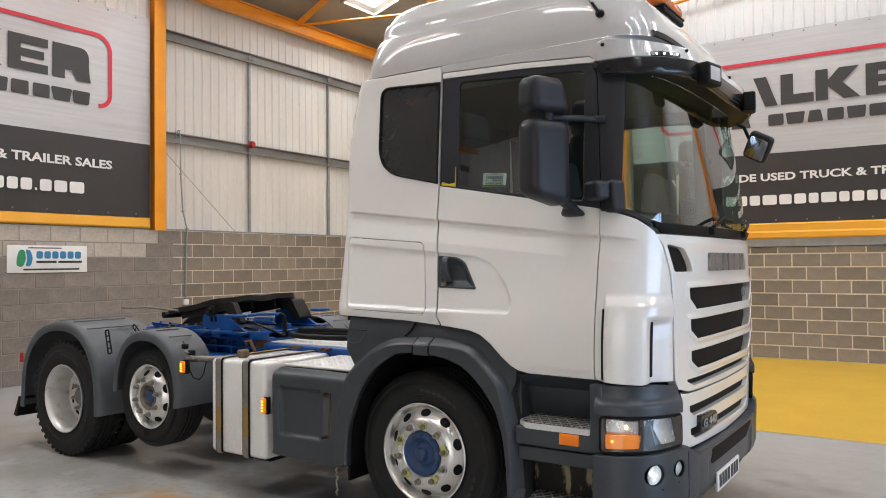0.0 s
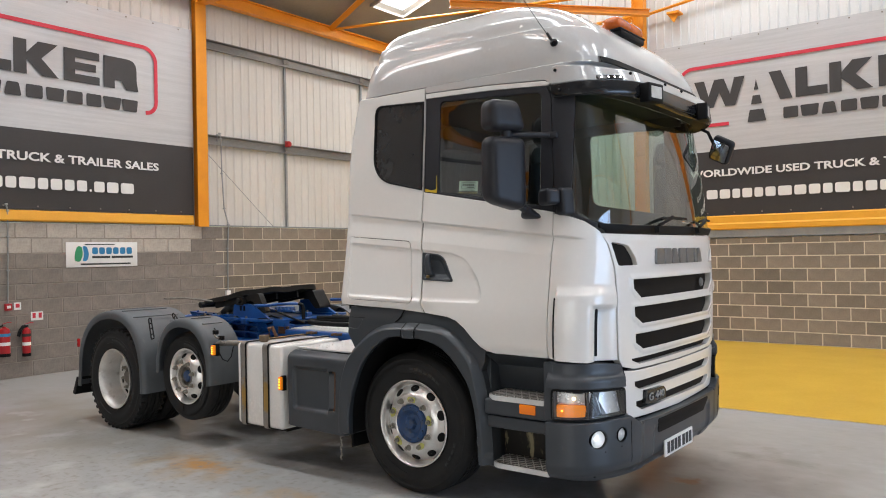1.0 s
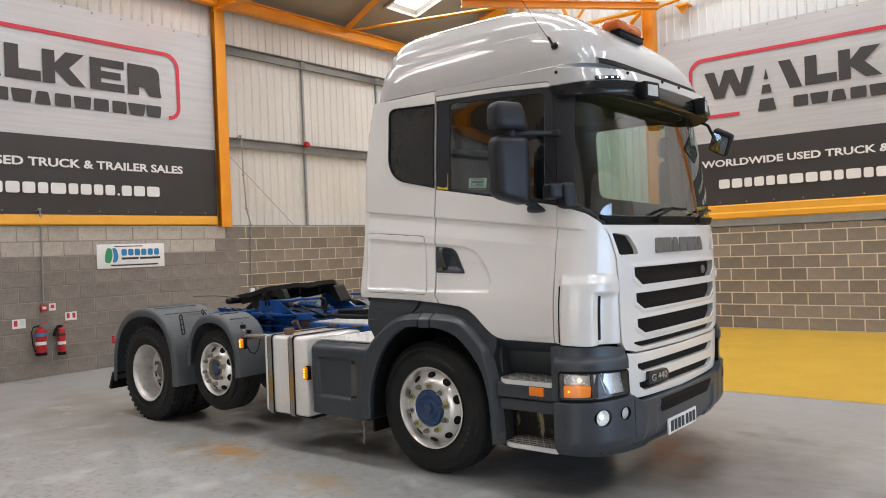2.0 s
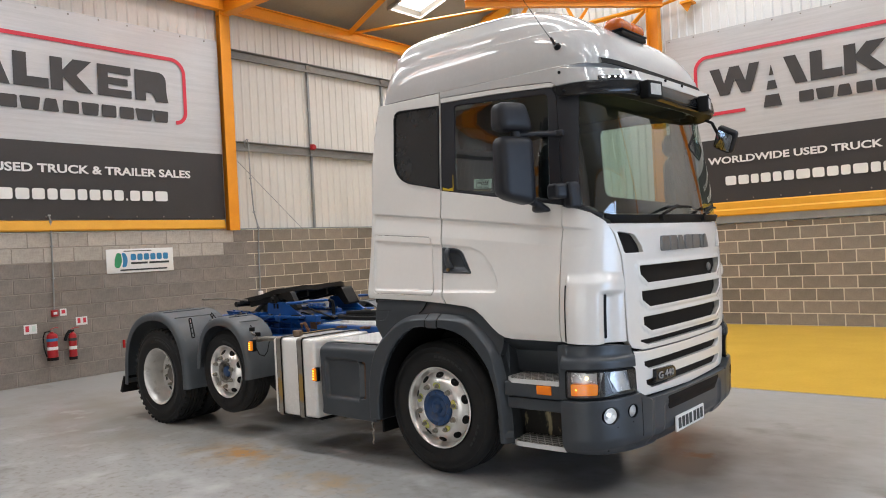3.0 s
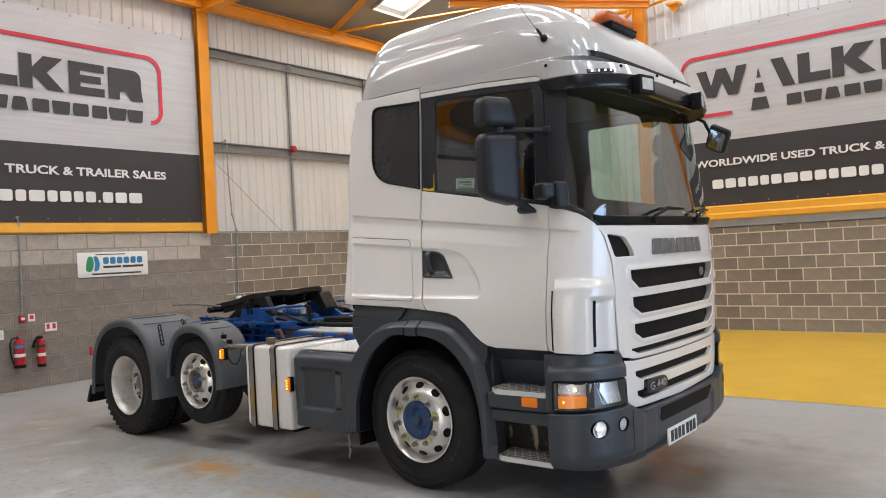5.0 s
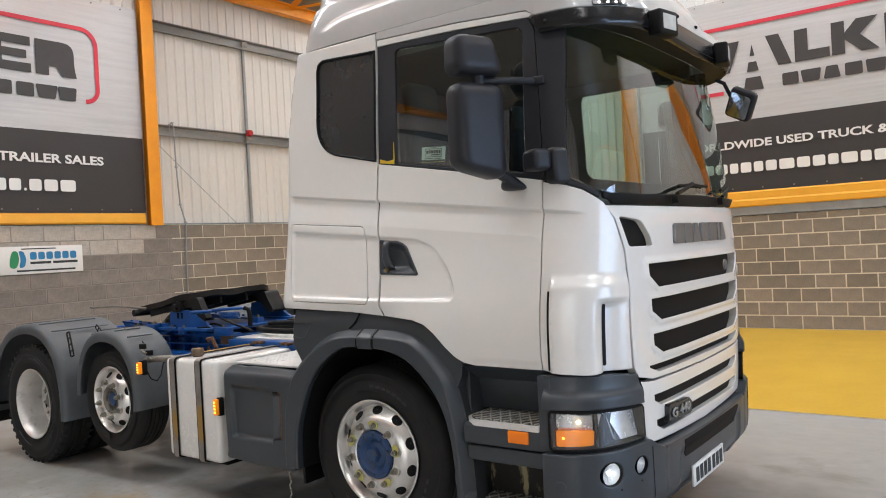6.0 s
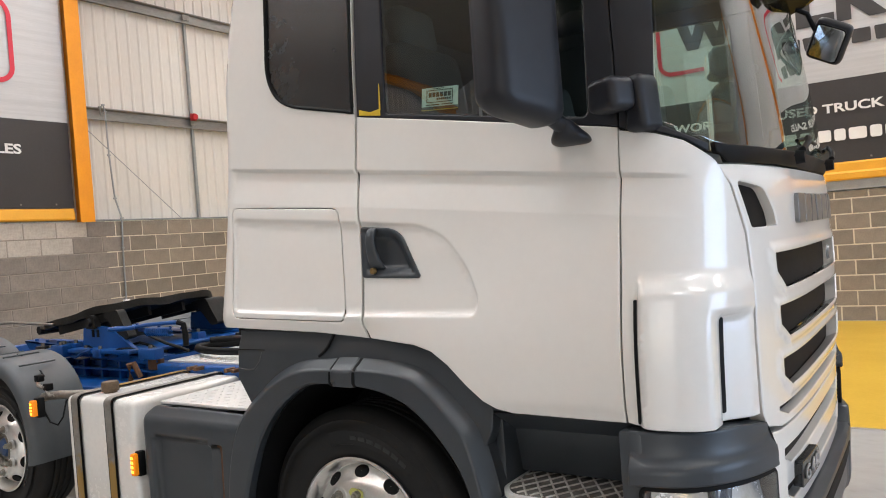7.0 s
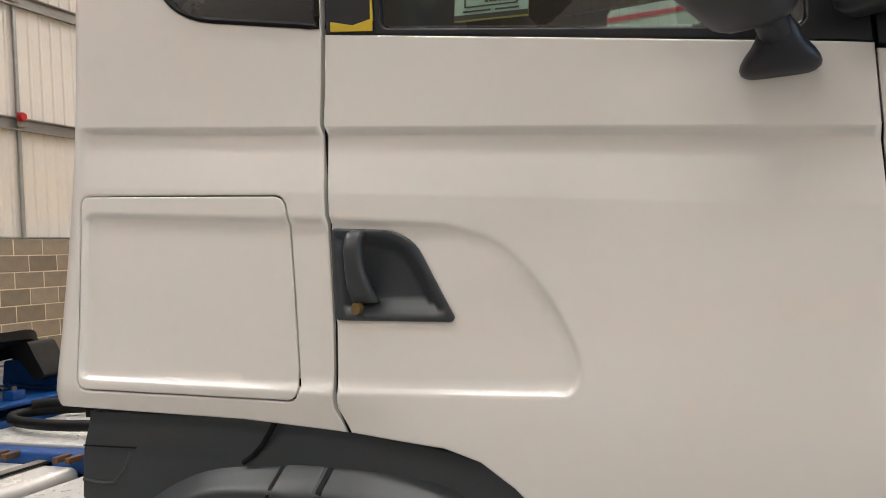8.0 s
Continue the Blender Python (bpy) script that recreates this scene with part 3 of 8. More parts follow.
# head of the opening left for the added fill lamp
structure("wall_back_head", boxed(3.4, -14.2, 4.9, 10.4, -14.0, 10.6), CLADW, "plain white clad wall over the fill lamp's opening", "wall")


def cladding(length, z0, z1, pitch, rib, depth, flat):
    """A ribbed sheet in the xz plane, facing -y, from x = 0 to length."""
    bm = bmesh.new(); xs = []
    x = 0.0
    while x < length:
        xs += [(x, 0.0), (x + flat, 0.0), (x + flat + rib * 0.3, depth), (x + flat + rib * 0.7, depth)]
        x += pitch
    xs.append((length, 0.0))
    lo = [bm.verts.new((a, d, z0)) for a, d in xs]; hi = [bm.verts.new((a, d, z1)) for a, d in xs]
    for i in range(len(xs) - 1): bm.faces.new((lo[i], lo[i + 1], hi[i + 1], hi[i]))
    return bm

bm = cladding(24.4, WALL_L, 6.9, 0.19, 0.060, -0.014, 0.13)
bmesh.ops.transform(bm, verts=bm.verts[:], matrix=pose(LX - 0.14, -14.0, 0, 0, 0, 90))
structure("cladding_left", bm, CLAD, "cream ribbed steel wall cladding", "wall cladding")
bm = cladding(24.4, WALL_R, 10.4, 0.165, 0.05, -0.028, 0.115)
bmesh.ops.transform(bm, verts=bm.verts[:], matrix=pose(LX, RY + 0.14, 0))
structure("cladding_right", bm, CLADW, "white ribbed steel gable cladding", "wall cladding")

for x0, x1 in ((LX, 3.4), (10.4, 16.0)):
    bm = cladding(x1 - x0, 0.0, 10.4, 0.19, 0.05, -0.028, 0.14)
    bmesh.ops.transform(bm, verts=bm.verts[:], matrix=pose(x1, -13.995, 0, 0, 0, 180))
    structure("cladding_back", bm, CLADW, "white ribbed steel cladding of the back wall", "wall cladding")
bm = cladding(7.0, 4.9, 10.4, 0.19, 0.05, -0.028, 0.14)
bmesh.ops.transform(bm, verts=bm.verts[:], matrix=pose(10.4, -13.995, 0, 0, 0, 180))
structure("cladding_back", bm, CLADW, "white ribbed steel cladding of the back wall", "wall cladding")
# roof: two lined slopes with rooflight openings, in strips between the openings
bm = bmesh.new()
ys = sorted({-14.2, 10.8} | {v for a, b, c, d in ROOFLIGHTS for v in (c, d)})
def slab(x0, x1, y0, y1):
    q = [(x0, y0), (x1, y0), (x1, y1), (x0, y1)]
    lo = [bm.verts.new((x, y, roof_z(x) + 0.0)) for x, y in q]; hi = [bm.verts.new((x, y, roof_z(x) + 0.12)) for x, y in q]
    bm.faces.new(lo); bm.faces.new(hi[::-1])
    for i in range(4): bm.faces.new((lo[i], hi[i], hi[(i + 1) % 4], lo[(i + 1) % 4]))
for y0, y1 in zip(ys[:-1], ys[1:]):
    cuts = [-8.6, RIDGE_X, 16.2]
    holes = [(a, b) for a, b, c, d in ROOFLIGHTS if c <= y0 + 0.01 and d >= y1 - 0.01]
    xs = sorted(set(cuts) | {v for h in holes for v in h})
    for x0, x1 in zip(xs[:-1], xs[1:]):
        if not any(a <= x0 + 0.01 and b >= x1 - 0.01 for a, b in holes): slab(x0, x1, y0, y1)
structure("ceiling", bm, ROOFSHEET, "beige lined sloping roof with rooflight openings", "ceiling")
bm = bmesh.new()
for a, b, c, d in ROOFLIGHTS:
    for y in (c, d): box(bm, a, y - 0.03, 0, b, y + 0.03, 0.10)
    for x in (a, b): box(bm, x - 0.03, c, 0, x + 0.03, d, 0.10)
for v in bm.verts: v.co.z += roof_z(v.co.x) - 0.07
structure("trim", bm, ROOFSHEET, "beige kerbs round the rooflights", "trim")

for a, b, c, d in ROOFLIGHTS:
    bm = bmesh.new(); box(bm, a, c, 0.13, b, d, 0.15)
    for v in bm.verts: v.co.z += roof_z(v.co.x)
    tagged(part("rooflight_pane", bm, PANE, None, "", False), "bright translucent rooflight sheet", "rooflight", "", "structure")


def i_beam(p, q, depth, width, name, label, web=0.012, up=(0, 0, 1), m=None, kind="structure"):
    """A rolled steel section from p to q."""
    p, q = Vector(p), Vector(q); n = (q - p).length
    bm = bmesh.new()
    box(bm, -width / 2, 0, depth / 2 - 0.016, width / 2, n, depth / 2); box(bm, -width / 2, 0, -depth / 2, width / 2, n, -depth / 2 + 0.016); box(bm, -web / 2, 0, -depth / 2 + 0.016, web / 2, n, depth / 2 - 0.016)
    y = (q - p).normalized(); x = y.cross(Vector(up)).normalized(); z = x.cross(y)
    bmesh.ops.transform(bm, verts=bm.verts[:], matrix=Matrix.Translation(p) @ Matrix((x, y, z)).transposed().to_4x4())
    return tagged(part(name, bm, m or ORANGE, None, "", False), label, "steel beam", "", kind)

# portal frame at the long wall
for y in (4.075, -5.2):
    i_beam((LX - 0.02, y, WALL_L - 0.02), (LX - 0.02, y, 6.62), 0.30, 0.22, "column", "orange painted steel column on the blockwork", up=(1, 0, 0))
    i_beam((LX - 0.02, y, 6.47), (RIDGE_X, y, 6.47), 0.28, 0.2, "tie_beam", "orange painted steel tie beam across the hall")
    i_beam((LX + 0.05, y, 6.72), (RIDGE_X, y, roof_z(RIDGE_X) - 0.18), 0.24, 0.16, "rafter", "orange painted steel rafter under the roof")
i_beam((LX + 0.10, -14.0, 6.53), (LX + 0.10, RY, 6.53), 0.23, 0.16, "eaves_beam", "orange painted steel eaves beam along the long wall")
for x in (-3.6, -0.3, 7.3): i_beam((x, -13.8, 0.0), (x, -13.8, 8.0), 0.24, 0.17, "gable_column", "orange painted steel column at the back wall", up=(1, 0, 0))
i_beam((LX, -13.7, 5.2), (16.0, -13.7, 5.2), 0.2, 0.15, "wall_rail", "orange painted steel rail along the back wall")
for y in (4.075, -5.2):
    i_beam((15.85, y, 0.0), (15.85, y, 6.62), 0.30, 0.22, "column", "orange painted steel column at the end wall", up=(1, 0, 0))
    i_beam((RIDGE_X, y, roof_z(RIDGE_X) - 0.18), (15.9, y, 6.62), 0.24, 0.16, "rafter", "orange painted steel rafter under the roof")
i_beam((15.82, -14.0, 6.45), (15.82, RY, 6.45), 0.23, 0.16, "eaves_beam", "orange painted steel eaves beam along the end wall")
for y0, y1, z0 in ((-14.0, -2.4, 0.0), (4.9, 10.4, 0.0), (-2.4, 4.9, 4.8)):
    bm = cladding(y1 - y0, z0, 6.9, 0.19, 0.05, -0.028, 0.14)
    bmesh.ops.transform(bm, verts=bm.verts[:], matrix=pose(15.97, y1, 0, 0, 0, -90))
    structure("cladding_end", bm, CLADW, "white ribbed steel cladding of the end wall", "wall cladding")
# bracing in the roof
def strut(p, q, w, name, label):
    bm = tube(bmesh.new(), [p, q], w / 2, 4)
    return tagged(part(name, bm, ORANGE, None, "", False), label, "roof brace", "", "structure")
strut((LX + 0.12, 7.35, 6.62), (-4.8, 7.0, roof_z(-4.8) + 0.05), 0.15, "rafter_brace", "orange steel brace from the eaves to the roof")
strut((LX + 0.15, 7.45, 6.62), (-2.9, 9.6, 6.75), 0.06, "roof_rod", "thin orange steel bracing rod")
i_beam((-2.25, 10.12, 6.38), (-4.9, 7.15, 6.38), 0.13, 0.13, "wind_girder", "orange steel wind girder under the roof")
i_beam((-2.53, RY - 0.12, WALL_R - 0.02), (-2.53, RY - 0.12, 8.3), 0.24, 0.17, "gable_column", "orange painted steel gable column", up=(1, 0, 0))
for x in (4.15, 10.85): i_beam((x, RY - 0.12, WALL_R - 0.02), (x, RY - 0.12, roof_z(x) - 0.2), 0.24, 0.17, "gable_column", "orange painted steel gable column", up=(1, 0, 0))
strut((-2.45, RY - 0.05, 6.42), (2.5, RY - 0.05, 7.0), 0.06, "gable_rod", "thin orange bracing rod on the gable")
# lattice of the wind girder: uprights and diagonals
for p, q, w in (((-7.56, 7.67), (-7.67, 7.10), 0.11), ((-8.25, 8.0), (-8.07, 7.15), 0.09), ((-6.97, 7.48), (-7.40, 7.10), 0.09), ((-6.05, 7.25), (-6.75, 7.06), 0.26), ((-5.53, 7.14), (-5.74, 6.90), 0.11), ((-4.51, 6.9), (-4.28, 6.45), 0.08), ((-3.99, 6.77), (-4.27, 6.45), 0.08)):
    strut((p[0], RY - 0.1, p[1]), (q[0], RY - 0.1, q[1]), w, "gable_brace", "orange steel brace of the wind girder")
strut((-4.20, RY - 0.12, 6.41), (-2.67, RY - 0.12, 6.42), 0.10, "gable_rod", "orange bracing rod on the gable")
strut((-2.70, RY - 0.14, 6.37), (-3.0, RY - 0.14, 6.13), 0.10, "rod_clevis", "orange rod end with its clevis")
bm = bmesh.new(); box(bm, -1.95, RY - 0.16, 6.32, -1.72, RY + 0.10, 6.36); bm2 = prism([(-1.95, 6.32), (-1.72, 6.32), (-1.83, 6.15)], RY - 0.1, RY - 0.08)
me_tmp = mesh_of(bm2, "tmp", None, False); bm.from_mesh(me_tmp)
structure("rod_bracket", bm, ORANGE, "orange steel bracket on the gable", "bracket")

# sheeting rails and posts on the long wall
def z_rail(y0, y1, z, name="sheeting_rail"):
    bm = prism([(LX - 0.118, z + 0.09), (LX - 0.05, z + 0.09), (LX - 0.05, z + 0.075), (LX - 0.10, z + 0.06), (LX - 0.10, z - 0.075), (LX - 0.03, z - 0.075), (LX - 0.03, z - 0.10), (LX - 0.044, z - 0.10), (LX - 0.044, z - 0.09), (LX - 0.118, z - 0.09)], y0, y1, "y")
    return tagged(part(name, bm, RAILSTEEL, None, "", False), "galvanised steel sheeting rail on the cladding", "sheeting rail", "", "structure")
for z in (3.93, 5.70):
    z_rail(4.2, RY, z); z_rail(-14.0, 3.96, z)
for y in (6.22, 8.45):
    structure("rail_post", boxed(LX - 0.117, y - 0.022, WALL_L, LX - 0.075, y + 0.022, 5.62), GALV, "slim galvanised post between sheeting rails", "post")
    for z in (3.93, 5.70):
        structure("rail_cleat", boxed(LX - 0.05, y - 0.07, z - 0.05, LX - 0.03, y + 0.07, z + 0.05, 0.006), STEEL, "small dark steel cleat on a rail", "bracket")
structure("sag_wire", tube(bmesh.new(), [(LX - 0.06, 4.2, 3.75), (LX - 0.06, 5.86, 2.31)], 0.006, 6), GALV, "thin steel bracing wire", "wire")
structure("wall_capping_left", boxed(LX - 0.13, 4.22, WALL_L, LX + 0.012, RY, WALL_L + 0.018), GALV, "thin grey steel flashing on the blockwork", "flashing")

# red sounder on the rail
sounder = thing("alarm_sounder", "small red fire alarm sounder on a sheeting rail", "alarm", pose(LX, 6.20, 4.02))
part("back_plate", boxed(-0.03, -0.06, -0.06, 0.0, 0.06, 0.06, 0.01), EXTRED, sounder)
bm = turned([(0.001, -0.05), (0.05, -0.05), (0.062, -0.03), (0.065, 0.0)], 20); bmesh.ops.transform(bm, verts=bm.verts[:], matrix=pose(0.0, 0, 0, 0, 0, 90))
part("horn", bm, EXTRED, sounder)


def conduit(points, label, box_at=None):
    """A steel cable pipe on the wall with its clips and, at the foot, a small switch box."""
    c = thing("cable_conduit", label, "conduit")
    part("pipe", tube(bmesh.new(), points, 0.013, 8), GALV, c)
    for p in points[1:-1]:
        part("clip", boxed(p[0] - 0.02, p[1] - 0.022, p[2] - 0.012, p[0] + 0.016, p[1] + 0.022, p[2] + 0.012, 0.004), GALV, c)
    if box_at: part("socket_box", boxed(box_at[0] - 0.03, box_at[1] - 0.045, box_at[2] - 0.045, box_at[0] + 0.03, box_at[1] + 0.045, box_at[2] + 0.045, 0.006), WHITEPRINT, c, "white socket box")
    return c
conduit([(LX - 0.03, 4.50, 3.90), (LX - 0.02, 4.50, 4.02), (LX + 0.02, 4.53, 4.05), (LX + 0.02, 4.55, 3.95), (LX + 0.02, 4.56, 3.3), (LX + 0.02, 4.60, 2.65), (LX + 0.02, 4.69, 2.35), (LX + 0.022, 4.665, 1.9), (LX + 0.022, 4.655, 1.12)], "thin galvanised conduit with a white socket box", (LX + 0.03, 4.65, 1.07))
conduit([(LX + 0.0, 0.74, 2.56), (LX + 0.03, 0.75, 2.58), (LX + 0.03, 0.765, 2.48), (LX + 0.022, 0.77, 2.1), (LX + 0.022, 0.765, 1.6), (LX + 0.022, 0.76, 1.12)], "thin galvanised conduit down to a fire call point")

# banner rails, flashing
structure("banner_rail_left", soften(prism([(LX - 0.1, 2.335), (LX + 0.035, 2.335), (LX + 0.05, 2.36), (LX + 0.03, 2.50), (LX - 0.1, 2.50)], -2.4, 3.93, "y"), 0.004), RAILYELLOW, "yellow painted steel rail under the banner", "banner rail")
structure("banner_rail_right", prism([(RY - 0.01, 2.09), (RY - 0.06, 2.09), (RY - 0.075, 2.11), (RY - 0.075, 2.19), (RY - 0.045, 2.22), (RY - 0.045, 2.335), (RY - 0.02, 2.36), (RY + 0.1, 2.36), (RY + 0.1, 2.09)], -2.42, 16.0, "x"), RAILYELLOW, "yellow painted steel rail under the banner", "banner rail")
structure("flashing_right", boxed(LX, RY - 0.035, WALL_R + 0.02, 16.0, RY + 0.1, 2.09), GALV, "grey steel flashing on top of the gable blockwork", "flashing")


# ---- banners
def banner(name, label, m):
    """Printed vinyl banner, 6.1 x 3.34 m, in the xz plane, x = 0 at its left edge, z = 0 at its foot."""
    b = thing(name, label, "banner", m, "advertising banners")
    W, H, S = 6.29, 3.34, 1.22
    def sheet(nm, z0, z1, mat, lab):
        bm = bmesh.new(); nx, nz = 90, 30
        vs = [[bm.verts.new((W * i / nx, 0.010 * noise.noise((W * i / nx * 1.4, z * 0.8, 3.1)) + 0.004 * noise.noise((W * i / nx * 6, z * 2.0, 1.7)), z)) for i in range(nx + 1)] for z in [z0 + (z1 - z0) * k / nz for k in range(nz + 1)]]
        for k in range(nz):
            for i in range(nx): bm.faces.new((vs[k][i], vs[k][i + 1], vs[k + 1][i + 1], vs[k + 1][i]))
        g = bmesh.ops.extrude_face_region(bm, geom=bm.faces[:])
        bmesh.ops.translate(bm, verts=[v for v in g["geom"] if isinstance(v, bmesh.types.BMVert)], vec=(0, 0.004, 0))
        part(nm, bm, mat, b, lab, True, 60)
    sheet("upper_sheet", S, H, BANNER, "silver grey upper field"); sheet("lower_sheet", 0.0, S, BANNERDARK, "charcoal lower field")
    y = -0.016
    def shape(nm, poly, mat, lab=""): part(nm, prism(poly, y - 0.003, y, "y"), mat, b, lab, False)
    # red frame line, open at the lower left and right
    t = 0.065
    def line(nm, pts):
        o = []; i_ = []
        for k, p in enumerate(pts):
            a, c = Vector(pts[max(k - 1, 0)]), Vector(pts[min(k + 1, len(pts) - 1)])
            d = (c - a).normalized(); n = Vector((-d.y, d.x)) * t / 2
            o.append(tuple(Vector(p) + n)); i_.append(tuple(Vector(p) - n))
        shape(nm, o + i_[::-1], REDPRINT)
    arc = lambda cx, cz, r, a0, a1: [(cx + r * math.cos(radians(a0 + (a1 - a0) * k / 10)), cz + r * math.sin(radians(a0 + (a1 - a0) * k / 10))) for k in range(11)]
    line("red_line", [(1.50, 1.72)] + [(0.95, 1.72)] + arc(0.78, 1.92, 0.2, 270, 180) + arc(0.83, 2.59, 0.25, 180, 90) + arc(5.31, 2.59, 0.25, 90, 0) + arc(5.36, 1.92, 0.2, 0, -90))
    # the house sign, drawn as plain shapes
    z0, z1 = 2.05, 2.57
    X0 = 0.86
    shape("sign_shape", [(X0, z1), (X0 + 0.19, z1), (X0 + 0.27, z0 + 0.22), (X0 + 0.38, z1), (X0 + 0.56, z1), (X0 + 0.67, z0 + 0.22), (X0 + 0.75, z1), (X0 + 0.94, z1), (X0 + 0.76, z0), (X0 + 0.58, z0), (X0 + 0.47, z0 + 0.27), (X0 + 0.36, z0), (X0 + 0.18, z0)], CHARCOAL)
    for lo, hi in ((1.70, 1.92), (2.02, 2.18), (2.28, 2.47)):
        f = lambda z: 0.165 * (2.47 - z) / 0.77
        cx = 2.0
        shape("sign_shape", [(cx - f(lo) - 0.0, lo), (cx + f(lo), lo + 0.0), (cx + f(hi), hi), (cx - f(hi) - 0.002, hi)], CHARCOAL)
    shape("sign_shape", [(2.22, z1), (2.43, z1), (2.62, z0), (2.41, z0)], CHARCOAL)
    shape("sign_shape", [(2.67, z1), (2.87, z1), (2.87, z0 + 0.16), (3.19, z0 + 0.16), (3.19, z0), (2.67, z0)], CHARCOAL)
    shape("sign_shape", [(3.22, z1), (3.41, z1), (3.41, z0 + 0.33), (3.58, z1), (3.88, z1), (3.63, z0 + 0.27), (3.89, z0), (3.64, z0), (3.41, z0 + 0.22), (3.41, z0), (3.22, z0)], CHARCOAL)
    shape("sign_shape", [(3.97, z1), (4.55, z1), (4.55, z1 - 0.13), (4.15, z1 - 0.13), (4.15, z1 - 0.2), (4.49, z1 - 0.2), (4.49, z1 - 0.32), (4.15, z1 - 0.32), (4.15, z0 + 0.13), (4.55, z0 + 0.13), (4.55, z0), (3.97, z0)], CHARCOAL)
    shape("sign_shape", rounded([(4.62, z1), (5.20, z1), (5.20, z0 + 0.16), (5.23, z0), (5.01, z0), (4.92, z0 + 0.14), (4.81, z0 + 0.14), (4.81, z0), (4.62, z0)], [0, 0.18, 0.12, 0, 0, 0, 0, 0, 0]), CHARCOAL)
    # second line of the sign as plain bars
    n = 9
    w = (5.26 - 2.46) / n
    for k in range(n):
        a = 2.46 + k * w
        sl = (0.0, 0.03, -0.04, 0.0, 0.02, 0.0, 0.0, 0.04, 0.02)[k]
        shape("sign_bar", rounded([(a, 1.70), (a + w * 0.80, 1.70), (a + w * 0.80 + sl, 1.90), (a - sl, 1.90)], 0.03), CHARCOAL)
    bm, wd = text_mesh("WORLDWIDE USED TRUCK & TRAILER SALES", 0.132, 0.003, weight=0.028)
    k = 4.85 / wd
    bmesh.ops.transform(bm, verts=bm.verts[:], matrix=pose(0.74, y, 0.745) @ Matrix.Diagonal((k, 1, 1, 1)))
    for letter in pieces(bm): part("letter", letter, WHITEPRINT, b, "white printed letter", False)
    widths = [0.175, 0.165, 0.12, 0.15, 0.13, 0.15, 0.20, 0.17, 0.16, 0.13, 0.20, 0.13, 0.15, 0.13, 0.14, 0.03, 0.15, 0.17, 0.20]
    sc = (5.12 - 1.06) / (sum(widths) + 0.035 * 18)
    x = 1.06
    for w in widths:
        hgt = 0.172 if w > 0.05 else 0.04
        shape("web_address_bar", rounded([(x, 0.318), (x + w * sc, 0.318), (x + w * sc, 0.318 + hgt), (x, 0.318 + hgt)], 0.04, 4), WHITEPRINT)
        x += (w + 0.035) * sc
    for i in range(13):
        for z in (0.05, H - 0.05):
            part("eyelet", boxed(0.08 + i * 0.495 - 0.012, -0.02, z - 0.012, 0.08 + i * 0.495 + 0.012, -0.008, z + 0.012, 0.004), STEEL, b)
    return b
banner("wall_banner", "silver and charcoal printed vinyl banner over blockwork", pose(-2.34, RY - 0.01, 2.36))
banner("wall_banner", "silver and charcoal printed vinyl banner over blockwork", pose(LX + 0.012, -2.34, 2.51, 0, 0, 90))
# the flooring firm's sign
sign = thing("wall_sign", "small white printed sign on grey blockwork", "sign", pose(LX, 1.63, 1.62, 0, 0, 90))
part("board", boxed(0.0, -0.014, 0.0, 1.205, -0.004, 0.40, 0.003), WHITEPRINT, sign)
part("emblem_green", prism(rounded([(0.13, 0.10), (0.22, 0.08), (0.27, 0.20), (0.25, 0.33), (0.18, 0.34), (0.14, 0.24)], 0.05), -0.017, -0.0145), GREENPRINT, sign, "green half of a round emblem")
part("emblem_blue", prism(rounded([(0.26, 0.09), (0.34, 0.10), (0.37, 0.22), (0.33, 0.33), (0.26, 0.34), (0.29, 0.2)], 0.05), -0.017, -0.0145), BLUEPRINT, sign, "blue half of a round emblem")
for k in range(6): part("name_bar", prism(rounded([(0.42 + k * 0.118, 0.205), (0.515 + k * 0.118, 0.205), (0.515 + k * 0.118, 0.315), (0.42 + k * 0.118, 0.315)], 0.03, 3), -0.017, -0.0145), BLUEPRINT, sign)
for a, b_ in ((0.42, 0.72), (0.75, 1.12)): part("text_bar", boxed(a, -0.017, 0.14, b_, -0.0145, 0.175), INK, sign)
part("text_bar", boxed(0.23, -0.017, 0.035, 1.08, -0.0145, 0.06), INK, sign); part("text_bar", boxed(0.3, -0.017, 0.355, 0.8, -0.0145, 0.37), INK, sign)

# fire point
call = thing("fire_call_point", "small red fire alarm call point on blockwork", "call point", pose(LX, 0.76, 1.06, 0, 0, 90))
part("body", boxed(-0.05, -0.05, -0.05, 0.05, 0.0, 0.05, 0.008), EXTRED, call); part("pane", boxed(-0.028, -0.053, -0.018, 0.028, -0.0505, 0.022), WHITEPRINT, call, "white break-glass pane")
def notice(y, z, w, h, mats):
    n = thing("fire_notice", "small red and white fire safety notice", "notice", pose(LX, y, z, 0, 0, 90), "fire notices")
    part("plate", boxed(-w / 2, -0.008, -h / 2, w / 2, -0.002, h / 2), WHITEPRINT, n)
    k = len(mats)
    for i, mm in enumerate(mats): part("pictogram", boxed(-w / 2 + w * i / k + 0.022, -0.0105, -h / 2 + 0.034, -w / 2 + w * (i + 1) / k - 0.022, -0.0085, h / 2 - 0.018), mm, n)
notice(0.90, 1.065, 0.10, 0.11, [REDPRINT]); notice(0.40, 0.85, 0.19, 0.14, [REDPRINT, PAPER]); notice(1.18, 0.90, 0.18, 0.13, [REDPRINT, REDPRINT])


